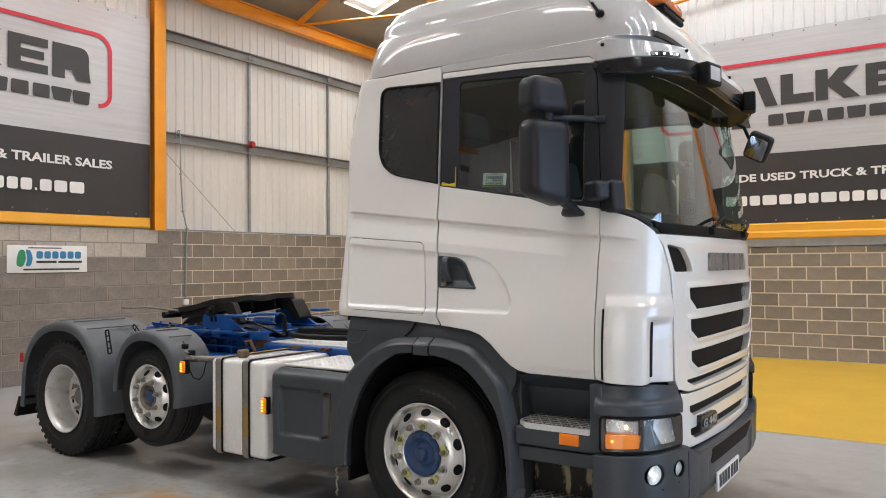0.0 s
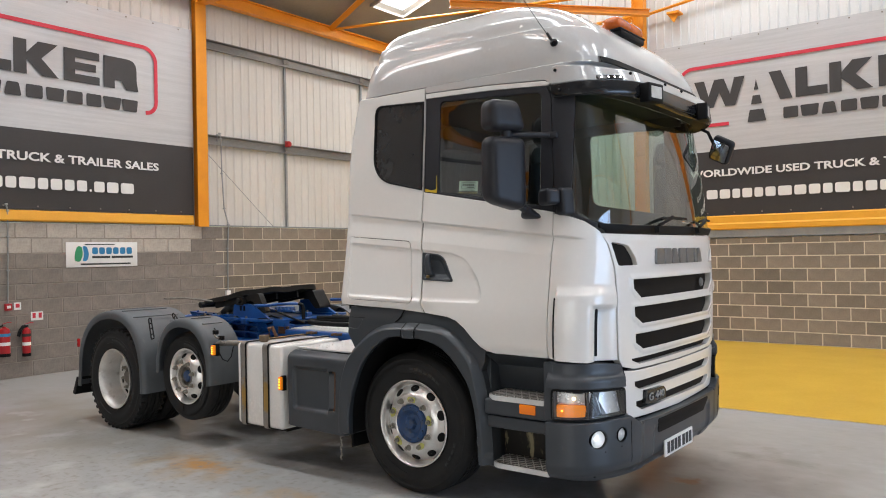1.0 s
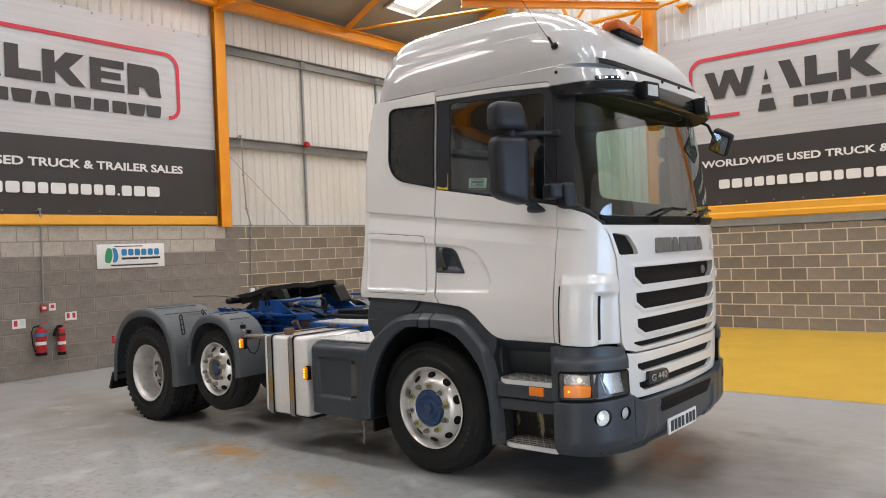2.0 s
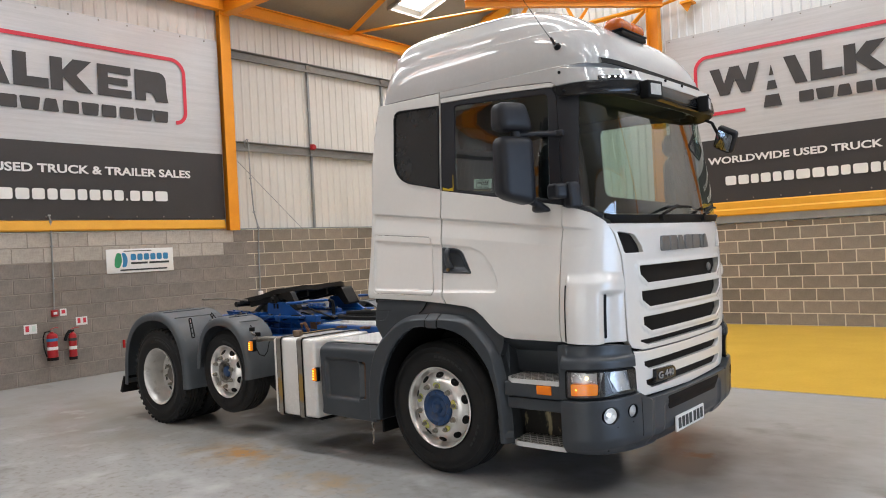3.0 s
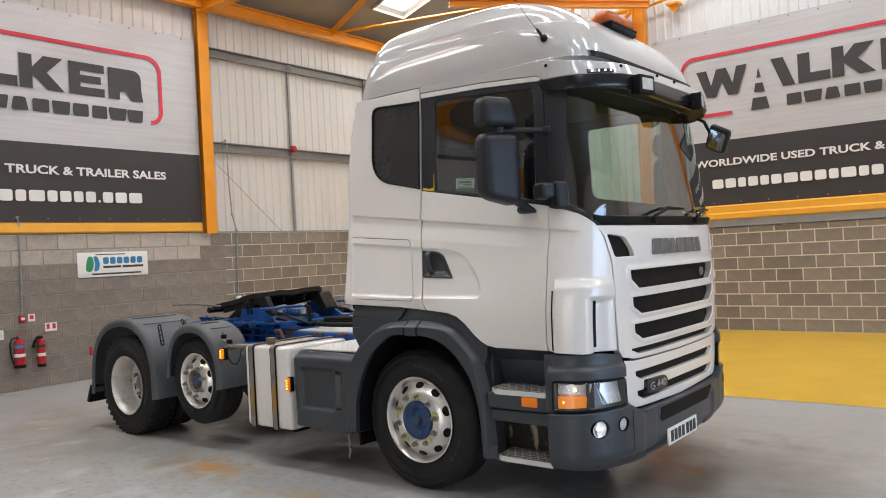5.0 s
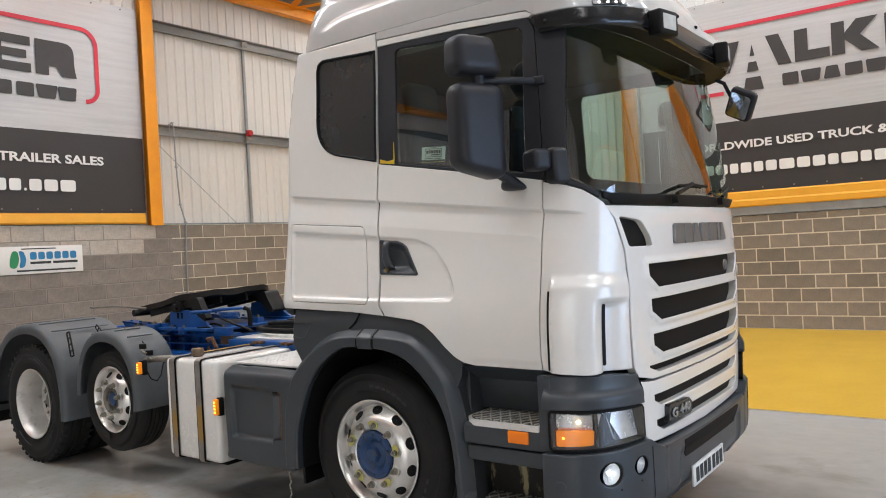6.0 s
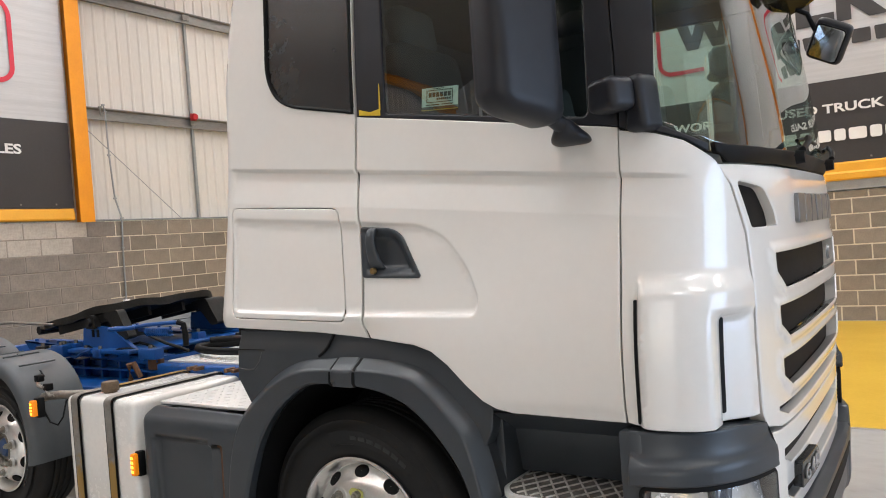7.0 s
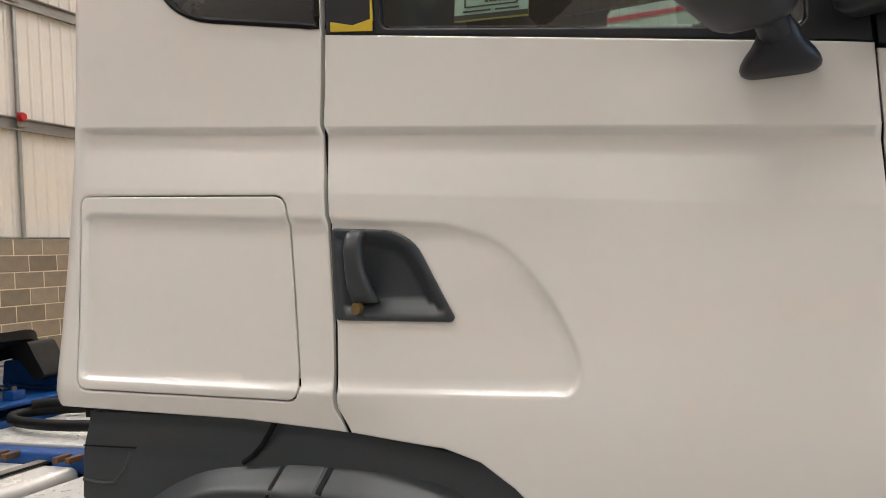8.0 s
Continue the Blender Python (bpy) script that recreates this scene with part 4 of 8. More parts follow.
def extinguisher(y, z, r, h, hose_side, label):
    e = thing("fire_extinguisher", label, "fire extinguisher", pose(LX + r + 0.03, y, z), "fire extinguishers")
    def lathe(profile, seg=24):
        bm = turned(profile, seg); bmesh.ops.transform(bm, verts=bm.verts[:], matrix=pose(0, 0, 0, 90)); return bm
    part("cylinder", lathe([(0.001, 0.0), (r * 0.93, 0.0), (r, 0.015), (r, h * 0.80), (r * 0.85, h * 0.88), (r * 0.35, h * 0.93), (r * 0.3, h * 0.97), (0.001, h * 0.97)]), EXTRED, e)
    part("label_band", lathe([(r + 0.001, h * 0.34), (r + 0.0015, h * 0.35), (r + 0.0015, h * 0.44), (r + 0.001, h * 0.45)]), WHITEPRINT, e, "white instruction band")
    part("agent_band", lathe([(r + 0.001, h * 0.64), (r + 0.0015, h * 0.65), (r + 0.0015, h * 0.73), (r + 0.001, h * 0.74)]), BLUEPRINT if hose_side < 0 else INK, e)
    part("foot_ring", lathe([(r * 1.03, -0.012), (r * 1.06, 0.0), (r * 1.04, 0.035), (r * 0.9, 0.035)]), BLACK, e)
    part("valve", boxed(-0.018, -0.02, h * 0.95, 0.018, 0.02, h * 1.05, 0.005), STEEL, e)
    part("lever", tube(bmesh.new(), [(0, -0.02, h * 1.05), (0.0, 0.05, h * 1.10), (0.0, 0.10, h * 1.09)], 0.007, 6), EXTRED, e)
    s = hose_side
    part("hose", tube(bmesh.new(), [(0, s * 0.02, h * 1.0), (0.01, s * (r + 0.03), h * 0.97), (0.02, s * (r + 0.06), h * 0.8), (0.02, s * (r + 0.05), h * 0.4), (0.02, s * (r + 0.015), h * 0.12)] if s < 0 else [(0, s * 0.02, h * 1.0), (0.0, -s * 0.05, h * 0.98), (0.0, -s * (r + 0.03), h * 0.86), (0.0, -s * (r + 0.06), h * 0.66)], 0.011 if s < 0 else 0.024, 8), BLACK, e)
    part("bracket", boxed(-r - 0.03, -0.03, h * 0.6, -r + 0.005, 0.03, h * 0.75, 0.004), STEEL, e)
    return e
extinguisher(0.665, 0.36, 0.078, 0.44, -1, "red foam fire extinguisher hung on blockwork")
extinguisher(0.985, 0.33, 0.058, 0.44, 1, "slim red fire extinguisher with a black horn")

# ---------------------------------------------------------------- the truck: x ahead, y to its left, z up, from below the front axle
truck = thing("tractor_truck", "white three-axle tractor unit with dark grey trim and blue chassis", "truck", pose(0, 1.05, 0))
UF = XC + NOSE_LEN


def sstep(a, b, v):
    t = np.clip((np.asarray(v, float) - a) / (b - a), 0, 1)
    return t * t * (3 - 2 * t)


def poly_dist(px, pz, poly):
    """Signed distance to an outline, positive inside."""
    p = np.stack([np.ravel(px), np.ravel(pz)], 1).astype(float); poly = np.array(poly, float)
    d = np.full(len(p), 9.0)
    for i in range(len(poly)):
        a, b = poly[i], poly[(i + 1) % len(poly)]; ab = b - a
        t = np.clip(((p - a) @ ab) / (ab @ ab + 1e-12), 0, 1)
        d = np.minimum(d, np.linalg.norm(p - a - t[:, None] * ab, axis=1))
    return np.where(_inside(p, poly), d, -d).reshape(np.shape(px))

RECESS = rounded([(-0.50, 1.835), (0.222, 1.768), (0.476, 1.742), (0.60, 1.70), (0.70, 1.58), (0.748, 1.47), (0.735, 1.412), (0.23, 1.415), (-0.47, 1.437)], [0.03, 0, 0.02, 0.06, 0.05, 0.05, 0.06, 0, 0.03])


def relief(u, z):
    """How far the pressed forms stand out of the smooth skin."""
    u, z = np.asarray(u, float), np.asarray(z, float)
    top, low = 1.994 - 0.118 * u, 1.850 - 0.108 * u
    ends = sstep(-0.53, -0.50, u) * (1 - sstep(1.36, 1.49, u + (top - z) * 0.0))
    d = -0.017 * sstep(top + 0.004, top - 0.012, z) * np.clip((z - low) / (top - 0.012 - low), 0, 1) * ends
    depth = poly_dist(u, z, RECESS)
    soft = 0.9 - 0.55 * sstep(0.40, 0.62, u) * sstep(1.55, 1.66, z)
    d = d - 0.0125 * sstep(-0.006, 0.012, depth) * soft
    # rolled lower edge of the sleeper and door
    d = d - 0.02 * sstep(1.42, 1.33, z) * (1 - sstep(0.20, 0.45, u)) * (u < 0.5)
    d = d - 0.012 * sstep(1.14, 1.08, z) * sstep(0.7, 0.9, u) * (1 - sstep(1.25, 1.29, u))
    # wind deflector on the corner
    left = sstep(1.303, 1.318, u)
    right_low = 1 - sstep(1.50, 1.565, u)
    right_high = 1 - sstep(1.52, 1.80, u)
    low_mask = sstep(1.415, 1.375, z)
    d = d + 0.034 * left * sstep(1.535, 1.455, z) * (right_low * low_mask + right_high * (1 - low_mask))
    d = d - 0.030 * sstep(1.556, 1.570, u) * (1 - sstep(1.60, 1.72, u)) * sstep(1.405, 1.37, z)
    return d


def outward(u, z):
    e = 0.002
    a = skin(u + e, z) - skin(u - e, z); b = skin(u, z + e) - skin(u, z - e)
    n = np.cross(b, a); return n / (np.linalg.norm(n, axis=-1)[..., None] + 1e-12)


def cab_side(sign, off=0.0, forms=True):
    def f(u, z):
        u, z = np.asarray(u, float), np.asarray(z, float)
        p = skin(u, z) + outward(u, z) * ((relief(u, z) if forms else 0 * u) + off)[..., None]
        p = p.copy(); p[..., 1] *= sign
        return p
    return f


def cab_front(off=0.0, bulge=None):
    """The nose by s, the girth from the middle (negative on the right-hand side of the truck), and the height."""
    def f(s, z):
        s, z = np.asarray(s, float), np.asarray(z, float)
        u = UF - np.abs(s)
        o = off + (bulge(s, z) if bulge else 0)
        p = skin(u, z) + outward(u, z) * (o + 0 * s)[..., None]
        p = p.copy(); p[..., 1] *= np.where(s < 0, -1, 1)
        return p
    return f


def s_of(y, z=1.3): return math.copysign(UF - float(girth(y, z)), y)
def mirrored(poly): return [(-a, b) for a, b in poly][::-1]
def both(half):
    """The outline of a panel across the nose from its half on the right-hand side, from the middle's top round to the middle's foot."""
    return half + mirrored(half)

MID = (0.4, 0, 2.0)
FOLDS = [[(u, 1.994 - 0.118 * u + o) for u in (-0.52, 0.3, 1.0, 1.49)] for o in (0.006, 0.002, -0.003, -0.008, -0.013)] + [[(u, 1.850 - 0.108 * u + o) for u in (-0.52, 0.3, 1.0, 1.49)] for o in (0.004, -0.004)]
REAR_GAP = [(0.262, 1.332), (0.235, 1.38), (0.225, 1.55), (0.205, 1.76), (0.187, 1.98), (0.194, 2.178)]
DOOR_FOOT = [(0.476, 1.311), (0.55, 1.288), (0.615, 1.243), (0.69, 1.171), (0.75, 1.123), (0.80, 1.098), (0.86, 1.086), (1.02, 1.084), (1.252, 1.081)]
DEFL = [[(u, 1.085), (u, 1.40), (u, 1.53)] for u in (1.304, 1.310, 1.316)] + [[(u, 1.08), (u, 1.39)] for u in (1.558, 1.565, 1.571)]
for _o in (-0.010, -0.005, 0.0, 0.005, 0.010):
    _q = [tuple(p) for p in _inset(_dense(RECESS if _area(np.array(RECESS)) > 0 else RECESS[::-1], 0.02), _o)]
    FOLDS.append(_q + _q[:1])
HANDLE = rounded([(0.212, 1.752), (0.36, 1.738), (0.41, 1.71), (0.497, 1.557), (0.490, 1.548), (0.229, 1.558)], [0.012, 0.04, 0.03, 0.012, 0.01, 0.012], 4)
FRONT_GAP = [(1.252, 1.30), (1.252, 1.67), (1.254, 1.85), (1.255, 1.990)]
SLEEPER_WINDOW = rounded([(-0.29, 2.86), (-0.29, 2.30), (0.185, 2.195), (0.185, 2.835)], [0.08, 0.19, 0.0, 0.0], 10)
LOCKER = rounded([(-0.515, 1.882), (-0.475, 1.412), (0.150, 1.392), (0.096, 1.832)], [0.03, 0.03, 0.035, 0.035])
DOOR_GLASS = rounded([(0.325, 2.815), (0.335, 2.172), (1.155, 2.035), (1.155, 2.765)], [0.04, 0.02, 0.03, 0.05])
G = 0.005


def shift(poly, d): 
    p = _dense(poly, 0.05)
    if _area(p) < 0: p = p[::-1]
    return [tuple(q) for q in _inset(p, d)]

for sign in (-1, 1):
    near = sign < 0
    F = cab_side(sign); step = 0.022 if near else 0.045
    # sleeper side with its locker flap and blind window
    gap = [(a - G, b) for a, b in REAR_GAP]
    side_panel = patch("sleeper_side_panel", [(-0.572, 1.372), (-0.30, 1.362), (0.0, 1.352)] + gap + [(0.19, 2.930), (-0.4805, 2.930), (-0.503, 2.85), (-0.536, 2.70), (-0.562, 2.50), (-0.5715, 2.25)], [shift(LOCKER, -0.002), SLEEPER_WINDOW], F, PAINT, truck, step, outward=MID, lines=FOLDS, label="white painted sleeper side")
    flap = patch("locker_flap", shift(LOCKER, 0.002), [], F, PAINT, truck, step * 0.8, rim=0.004, drop=0.0025, outward=MID, lines=FOLDS, label="white painted locker flap")
    patch("sleeper_pane", shift(SLEEPER_WINDOW, 0.003), [], cab_side(sign, -0.006, False), DARKPANE, truck, 0.06, outward=MID, label="black tinted sleeper window")
    bm = bmesh.new()
    ring = cab_side(sign, -0.001, False)(*_dense(shift(SLEEPER_WINDOW, 0.006), 0.03).T)
    part("window_seal", tube(bm, [tuple(p) for p in ring], 0.008, 6, True), BLACK, truck)
    # door
    low = [(a + G, b) for a, b in REAR_GAP]
    door = patch("cab_door", low[:1] + DOOR_FOOT + FRONT_GAP + [(1.052, 2.027), (0.595, 2.110), (0.199, 2.180)] + low[::-1][1:], [shift(HANDLE, 0.004)], F, PAINT, truck, step, outward=MID, lines=FOLDS, label="white painted cab door")
    patch("window_frame", [(0.199, 2.182), (0.595, 2.112), (1.052, 2.029), (1.255, 1.993), (1.252, 2.40), (1.243, 2.735), (1.20, 2.80), (0.74, 2.832), (0.20, 2.85)], [DOOR_GLASS], cab_side(sign, -0.004, False), SATIN, door, 0.05, outward=MID, label="black window frame")
    patch("top_rail", rounded([(0.202, 2.853), (0.74, 2.835), (1.205, 2.803), (1.236, 2.815), (1.19, 2.835), (0.74, 2.868), (0.202, 2.887)], 0.004, 2), [], cab_side(sign, 0.0, False), PAINT, door, 0.04, rim=0.003, outward=MID, label="white rail over the door window")
    pane = patch("window_pane", shift(DOOR_GLASS, 0.002), [], cab_side(sign, -0.010, False), TINT, door, 0.08, thick=0.004, outward=MID, label="tinted door window")
    pane.visible_shadow = False
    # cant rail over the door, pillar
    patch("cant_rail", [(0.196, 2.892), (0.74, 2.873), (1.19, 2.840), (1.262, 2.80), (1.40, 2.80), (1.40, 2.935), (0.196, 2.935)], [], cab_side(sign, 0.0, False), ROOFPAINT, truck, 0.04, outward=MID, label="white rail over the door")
    patch("windscreen_pillar", [(1.262, 1.988), (1.37, 1.966), (1.46, 1.935), (1.54, 1.890), (1.546, 1.914), (1.467, 1.946), (1.382, 1.986), (1.386, 2.15), (1.411, 2.40), (1.45, 2.70), (1.45, 2.795), (1.262, 2.795), (1.252, 2.74), (1.26, 2.40)], [], cab_side(sign, 0.001, False), SATIN, truck, 0.04, outward=MID, label="black windscreen pillar")
    # corner panel with the wind deflector
    seam = [(1.566, 1.862), (1.622, 1.785), (1.685, 1.63), (1.72, 1.43), (1.745, 1.06)]
    patch("corner_panel", [(1.258, 1.083), (1.30, 1.078), (1.48, 1.064), (1.62, 1.062), (1.74, 1.060)] + seam[::-1][1:] + [(1.54, 1.880), (1.46, 1.928), (1.37, 1.958), (1.258, 1.980)], [], F, PAINT, truck, 0.014 if near else 0.03, outward=MID, lines=FOLDS[:7] + DEFL, label="white corner panel with wind deflector")
    patch("deflector_slot", rounded([(1.297, 1.085), (1.308, 1.085), (1.308, 1.455), (1.297, 1.455)], 0.005, 3), [], cab_side(sign, 0.010, False), BLACK, truck, 0.03, rim=0.001, drop=0.0, outward=MID, label="black slot behind the deflector")
    patch("air_slot", rounded([(1.564, 1.095), (1.584, 1.095), (1.584, 1.385), (1.564, 1.385)], 0.009, 4), [], cab_side(sign, -0.010, False), BLACK, truck, 0.03, rim=0.001, drop=0.0, thick=0.03, outward=MID, label="black air slot")
    # black seals behind the gaps
    for nm, line_ in (("door_seal", REAR_GAP + [(0.196, 2.86)]), ("door_seal", [(1.257, 1.083)] + [(1.257, b) for a, b in FRONT_GAP] + [(1.257, 2.78)])):
        band = [(a - 0.016, b) for a, b in line_] + [(a + 0.016, b) for a, b in line_[::-1]]
        patch(nm, band, [], cab_side(sign, -0.024, False), BLACK, truck, 0.04, rim=0.001, drop=0.0, thick=0.004, outward=MID, label="black rubber door seal")
    # pressed dark lining so that no gap lets light through
    patch("inner_panel", [(-0.48, 1.40), (1.40, 1.10), (1.42, 1.95), (1.30, 1.97), (1.30, 2.78), (-0.44, 2.88)], [shift(DOOR_GLASS, -0.02) if near else rounded([(0.47, 2.79), (0.47, 2.16), (1.16, 2.04), (1.16, 2.76)], [0.08, 0.08, 0.03, 0.05])], cab_side(sign, -0.045, False), TRIM_IN, truck, 0.08, thick=0.01, outward=MID, label="grey inner trim panel")

    # door handle: a sunk tray with a grip
    tray = lambda u, z: cab_side(sign, 0.0, False)(u, z) - np.stack([0 * u, sign * (0.030 * sstep(0.006, 0.05, poly_dist(u, z, HANDLE)) + 0.004), 0 * u], -1)
    handle = patch("door_handle", HANDLE, [], tray, PLASTIC, door, 0.012, rim=0.006, drop=0.002, thick=0.012, outward=MID, label="black door handle in its tray")
    y_at = lambda u, z, o: tuple(cab_side(sign, o, False)(np.array([u]), np.array([z]))[0])
    bm = bmesh.new(); rows = []   # broad tapered grip
    for z, uc, hw, o in ((1.744, 0.279, 0.008, -0.020), (1.742, 0.279, 0.015, -0.006), (1.735, 0.279, 0.0195, 0.006), (1.722, 0.279, 0.0205, 0.013), (1.70, 0.279, 0.020, 0.017), (1.66, 0.283, 0.022, 0.014), (1.625, 0.289, 0.027, 0.004), (1.604, 0.294, 0.031, -0.008), (1.592, 0.295, 0.031, -0.020)):
        rows.append([bm.verts.new(y_at(uc + hw * math.copysign(abs(math.cos(t)) ** 0.7, math.cos(t)), z, o + 0.012 * math.copysign(abs(math.sin(t)) ** 0.7, math.sin(t)))) for t in (k * math.tau / 20 for k in range(20))])
    for a, b in zip(rows[:-1], rows[1:]):
        for k in range(20): bm.faces.new((a[k], a[(k + 1) % 20], b[(k + 1) % 20], b[k]))
    bm.faces.new(rows[0]); bm.faces.new(rows[-1][::-1])
    part("grip", bm, PLASTIC, handle, "grey plastic grip")
    bm = turned([(0.001, -0.004), (0.010, -0.004), (0.012, 0.0), (0.012, 0.012)], 16); k = y_at(0.283, 1.580, 0.004)
    bmesh.ops.transform(bm, verts=bm.verts[:], matrix=Matrix.Translation(k) @ Matrix.Diagonal((1, -sign, 1, 1)))
    part("key_lock", bm, BRASS, handle, "brass key lock")

# strips of yellow tape at the near door's pillar, and the notice in its window
nd = [o for o in truck.children if o.name.startswith("cab_door")][0]
nf = cab_side(-1, 0.001, False)
patch("yellow_tape", [(0.215, 2.183), (0.318, 2.168), (0.318, 2.195), (0.27, 2.188), (0.215, 2.205)], [], nf, YELLOWTAPE, nd, 0.03, rim=0.001, drop=0, thick=0.002, outward=MID, label="torn yellow tape")
patch("yellow_tape", [(0.313, 2.19), (0.320, 2.19), (0.318, 2.29), (0.315, 2.29)], [], nf, YELLOWTAPE, nd, 0.03, rim=0.001, drop=0, thick=0.002, outward=MID, label="torn yellow tape")
nfg = cab_side(-1, -0.014, False)
nz = lambda u, v: (0.500 + 0.158 * u + 0.006 * v, 2.158 - 0.012 * u + 0.082 * v)
notice_ob = patch("window_notice", [nz(0, 0), nz(1, 0), nz(1, 1), nz(0, 1)], [], nfg, PAPER, nd, 0.06, rim=0.002, drop=0, thick=0.002, outward=MID, label="pale green printed notice inside the window")
nfp = cab_side(-1, -0.0125, False)
def notice_bar(u0, v0, u1, v1, m): patch("notice_bar", [nz(u0, v0), nz(u1, v0), nz(u1, v1), nz(u0, v1)], [], nfp, m, notice_ob, 0.05, rim=0.0005, drop=0, thick=0.001, outward=MID)
notice_bar(0.0, 0.03, 1.0, 0.16, INK); notice_bar(0.0, 0.0, 1.0, 0.03, YELLOWTAPE); notice_bar(0.2, 0.075, 0.8, 0.11, PAPERDARK)
for v0, v1 in ((0.34, 0.37), (0.86, 0.89)): notice_bar(0.14, v0, 0.86, v1, INK)
for u0 in (0.14, 0.84): notice_bar(u0, 0.37, u0 + 0.02, 0.86, INK)
for k in range(6): notice_bar(0.20 + k * 0.105, 0.58, 0.28 + k * 0.105, 0.78, INK)
for k in range(7): notice_bar(0.42 + k * 0.057, 0.44, 0.465 + k * 0.057, 0.53, INK)
notice_bar(0.3, 0.93, 0.62, 0.96, INK); notice_bar(0.12, 0.22, 0.5, 0.26, INK); notice_bar(0.56, 0.22, 0.88, 0.26, INK)

# rear wall and inner shell of the cab
part("rear_wall", prism([(-(float(half_width(z)) - 0.045), z) for z in np.linspace(1.37, 2.94, 30)] + [(float(half_width(z)) - 0.045, z) for z in np.linspace(2.94, 1.37, 30)], -0.462, -0.44, "x"), PAINT, truck, "white painted rear wall of the cab")
part("cab_floor", boxed(-0.52, -1.12, 1.33, 1.25, 1.12, 1.40), BLACK, truck, "dark cab floor")
part("head_lining", boxed(-0.45, -0.98, 2.86, 1.32, 0.98, 2.90), TRIM_IN, truck, "grey head lining")
for y in (-1, 1): part("side_lining", boxed(-0.45, min(y * 0.98, y * 1.02), 2.775, 1.30, max(y * 0.98, y * 1.02), 2.90), TRIM_IN, truck, "grey lining over the door window")
part("rear_lining", boxed(-0.438, -0.96, 1.40, -0.43, 0.96, 2.86), TRIM_IN, truck, "grey rear lining")
part("bunk", boxed(-0.43, -1.0, 1.40, 0.05, 1.0, 1.98, 0.05), SEATGREY, truck, "grey sleeper bunk")

# ---- roof moulding
ROOF = [  # z, half width, rear x, front x, exponent
    (2.937, 1.028, -0.482, 1.515, 8.0), (3.02, 1.026, -0.480, 1.500, 7.6), (3.12, 1.014, -0.480, 1.455, 7.0), (3.22, 0.990, -0.482, 1.38, 6.6), (3.31, 0.948, -0.482, 1.275, 6.2),
    (3.39, 0.878, -0.476, 1.145, 6.0), (3.45, 0.790, -0.452, 1.00, 5.6), (3.50, 0.67, -0.400, 0.83, 5.2), (3.535, 0.52, -0.31, 0.64, 4.6), (3.558, 0.34, -0.17, 0.44, 4.0), (3.566, 0.13, 0.0, 0.25, 3.2)]
rz = [smooth_table([(i, r[k]) for i, r in enumerate(ROOF)]) for k in range(5)]
bm = bmesh.new(); rows = []; SEG = 144; LEDGE = (2.75, 4.1)
for v in sorted(set(np.round(np.concatenate([np.linspace(0, len(ROOF) - 1, 120)] + [np.linspace(q - 0.08, q + 0.08, 13) for q in LEDGE]), 4))):
    v = float(v)
    z, w, xr, xf, n = (float(f(v)) for f in rz)
    xm = (xr + xf) / 2 - 0.05; ring = []
    # a soft shoulder pressed into the moulding
    w2 = w + 0.008 - 0.020 * float(sstep(LEDGE[0] - 0.05, LEDGE[0] + 0.05, v)) + 0.016 * float(sstep(LEDGE[0] + 0.1, LEDGE[1] - 0.1, v)) - 0.022 * float(sstep(LEDGE[1] - 0.05, LEDGE[1] + 0.05, v)) + 0.018 * float(sstep(LEDGE[1] + 0.1, LEDGE[1] + 2.0, v))
    for k in range(SEG):
        t = k * math.tau / SEG; c, s = math.cos(t), math.sin(t)
        e = 2 / (n if c > 0 else n + max(0.0, 6.0 - 2.0 * v))
        ring.append(bm.verts.new((xm + (xf - xm if c > 0 else xm - xr) * math.copysign(abs(c) ** e, c), w2 * math.copysign(abs(s) ** e, s), z - 0.045 * max(0.0, (v < 0.5)) * 0)))
    rows.append(ring)
for a, b in zip(rows[:-1], rows[1:]):
    for k in range(SEG): bm.faces.new((a[k], a[(k + 1) % SEG], b[(k + 1) % SEG], b[k]))
bm.faces.new(rows[-1]); bm.faces.new(rows[0][::-1])
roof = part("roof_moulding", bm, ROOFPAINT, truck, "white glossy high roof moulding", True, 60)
def roof_at(y, z):
    """The x of the roof's front at y and z."""
    v = float(np.interp(z, [r[0] for r in ROOF], range(len(ROOF)))); w, xr, xf, n = (float(f(v)) for f in rz[1:])
    xm = (xr + xf) / 2 - 0.05
    return xm + (xf - xm) * max(0.0, 1 - min(1.0, abs(y) / w) ** n) ** (1 / n)
roof_tree = BVHTree.FromPolygons([v.co for v in roof.data.vertices], [tuple(p.vertices) for p in roof.data.polygons])
bm = bmesh.new(); pts = []
for k in range(41):
    y = -0.875 + 1.75 * k / 40; z = 2.957
    hit = roof_tree.ray_cast(Vector((3.0, y, z)), Vector((-1, 0, 0)))[0]
    pts.append(((hit.x if hit else roof_at(y, z)) + 0.016, y, z))
lo = [bm.verts.new(Vector(p) + Vector((0.004, 0, -0.018))) for p in pts]; hi = [bm.verts.new(Vector(p) + Vector((-0.006, 0, 0.018))) for p in pts]
lo2 = [bm.verts.new(Vector(p) + Vector((-0.02, 0, -0.018))) for p in pts]; hi2 = [bm.verts.new(Vector(p) + Vector((-0.03, 0, 0.018))) for p in pts]
for i in range(40):
    for a, b in ((lo, hi), (hi, hi2), (lo2, lo)): bm.faces.new((a[i], a[i + 1], b[i + 1], b[i]))
part("roof_strip", bm, BLACK, roof, "black strip across the roof's front")
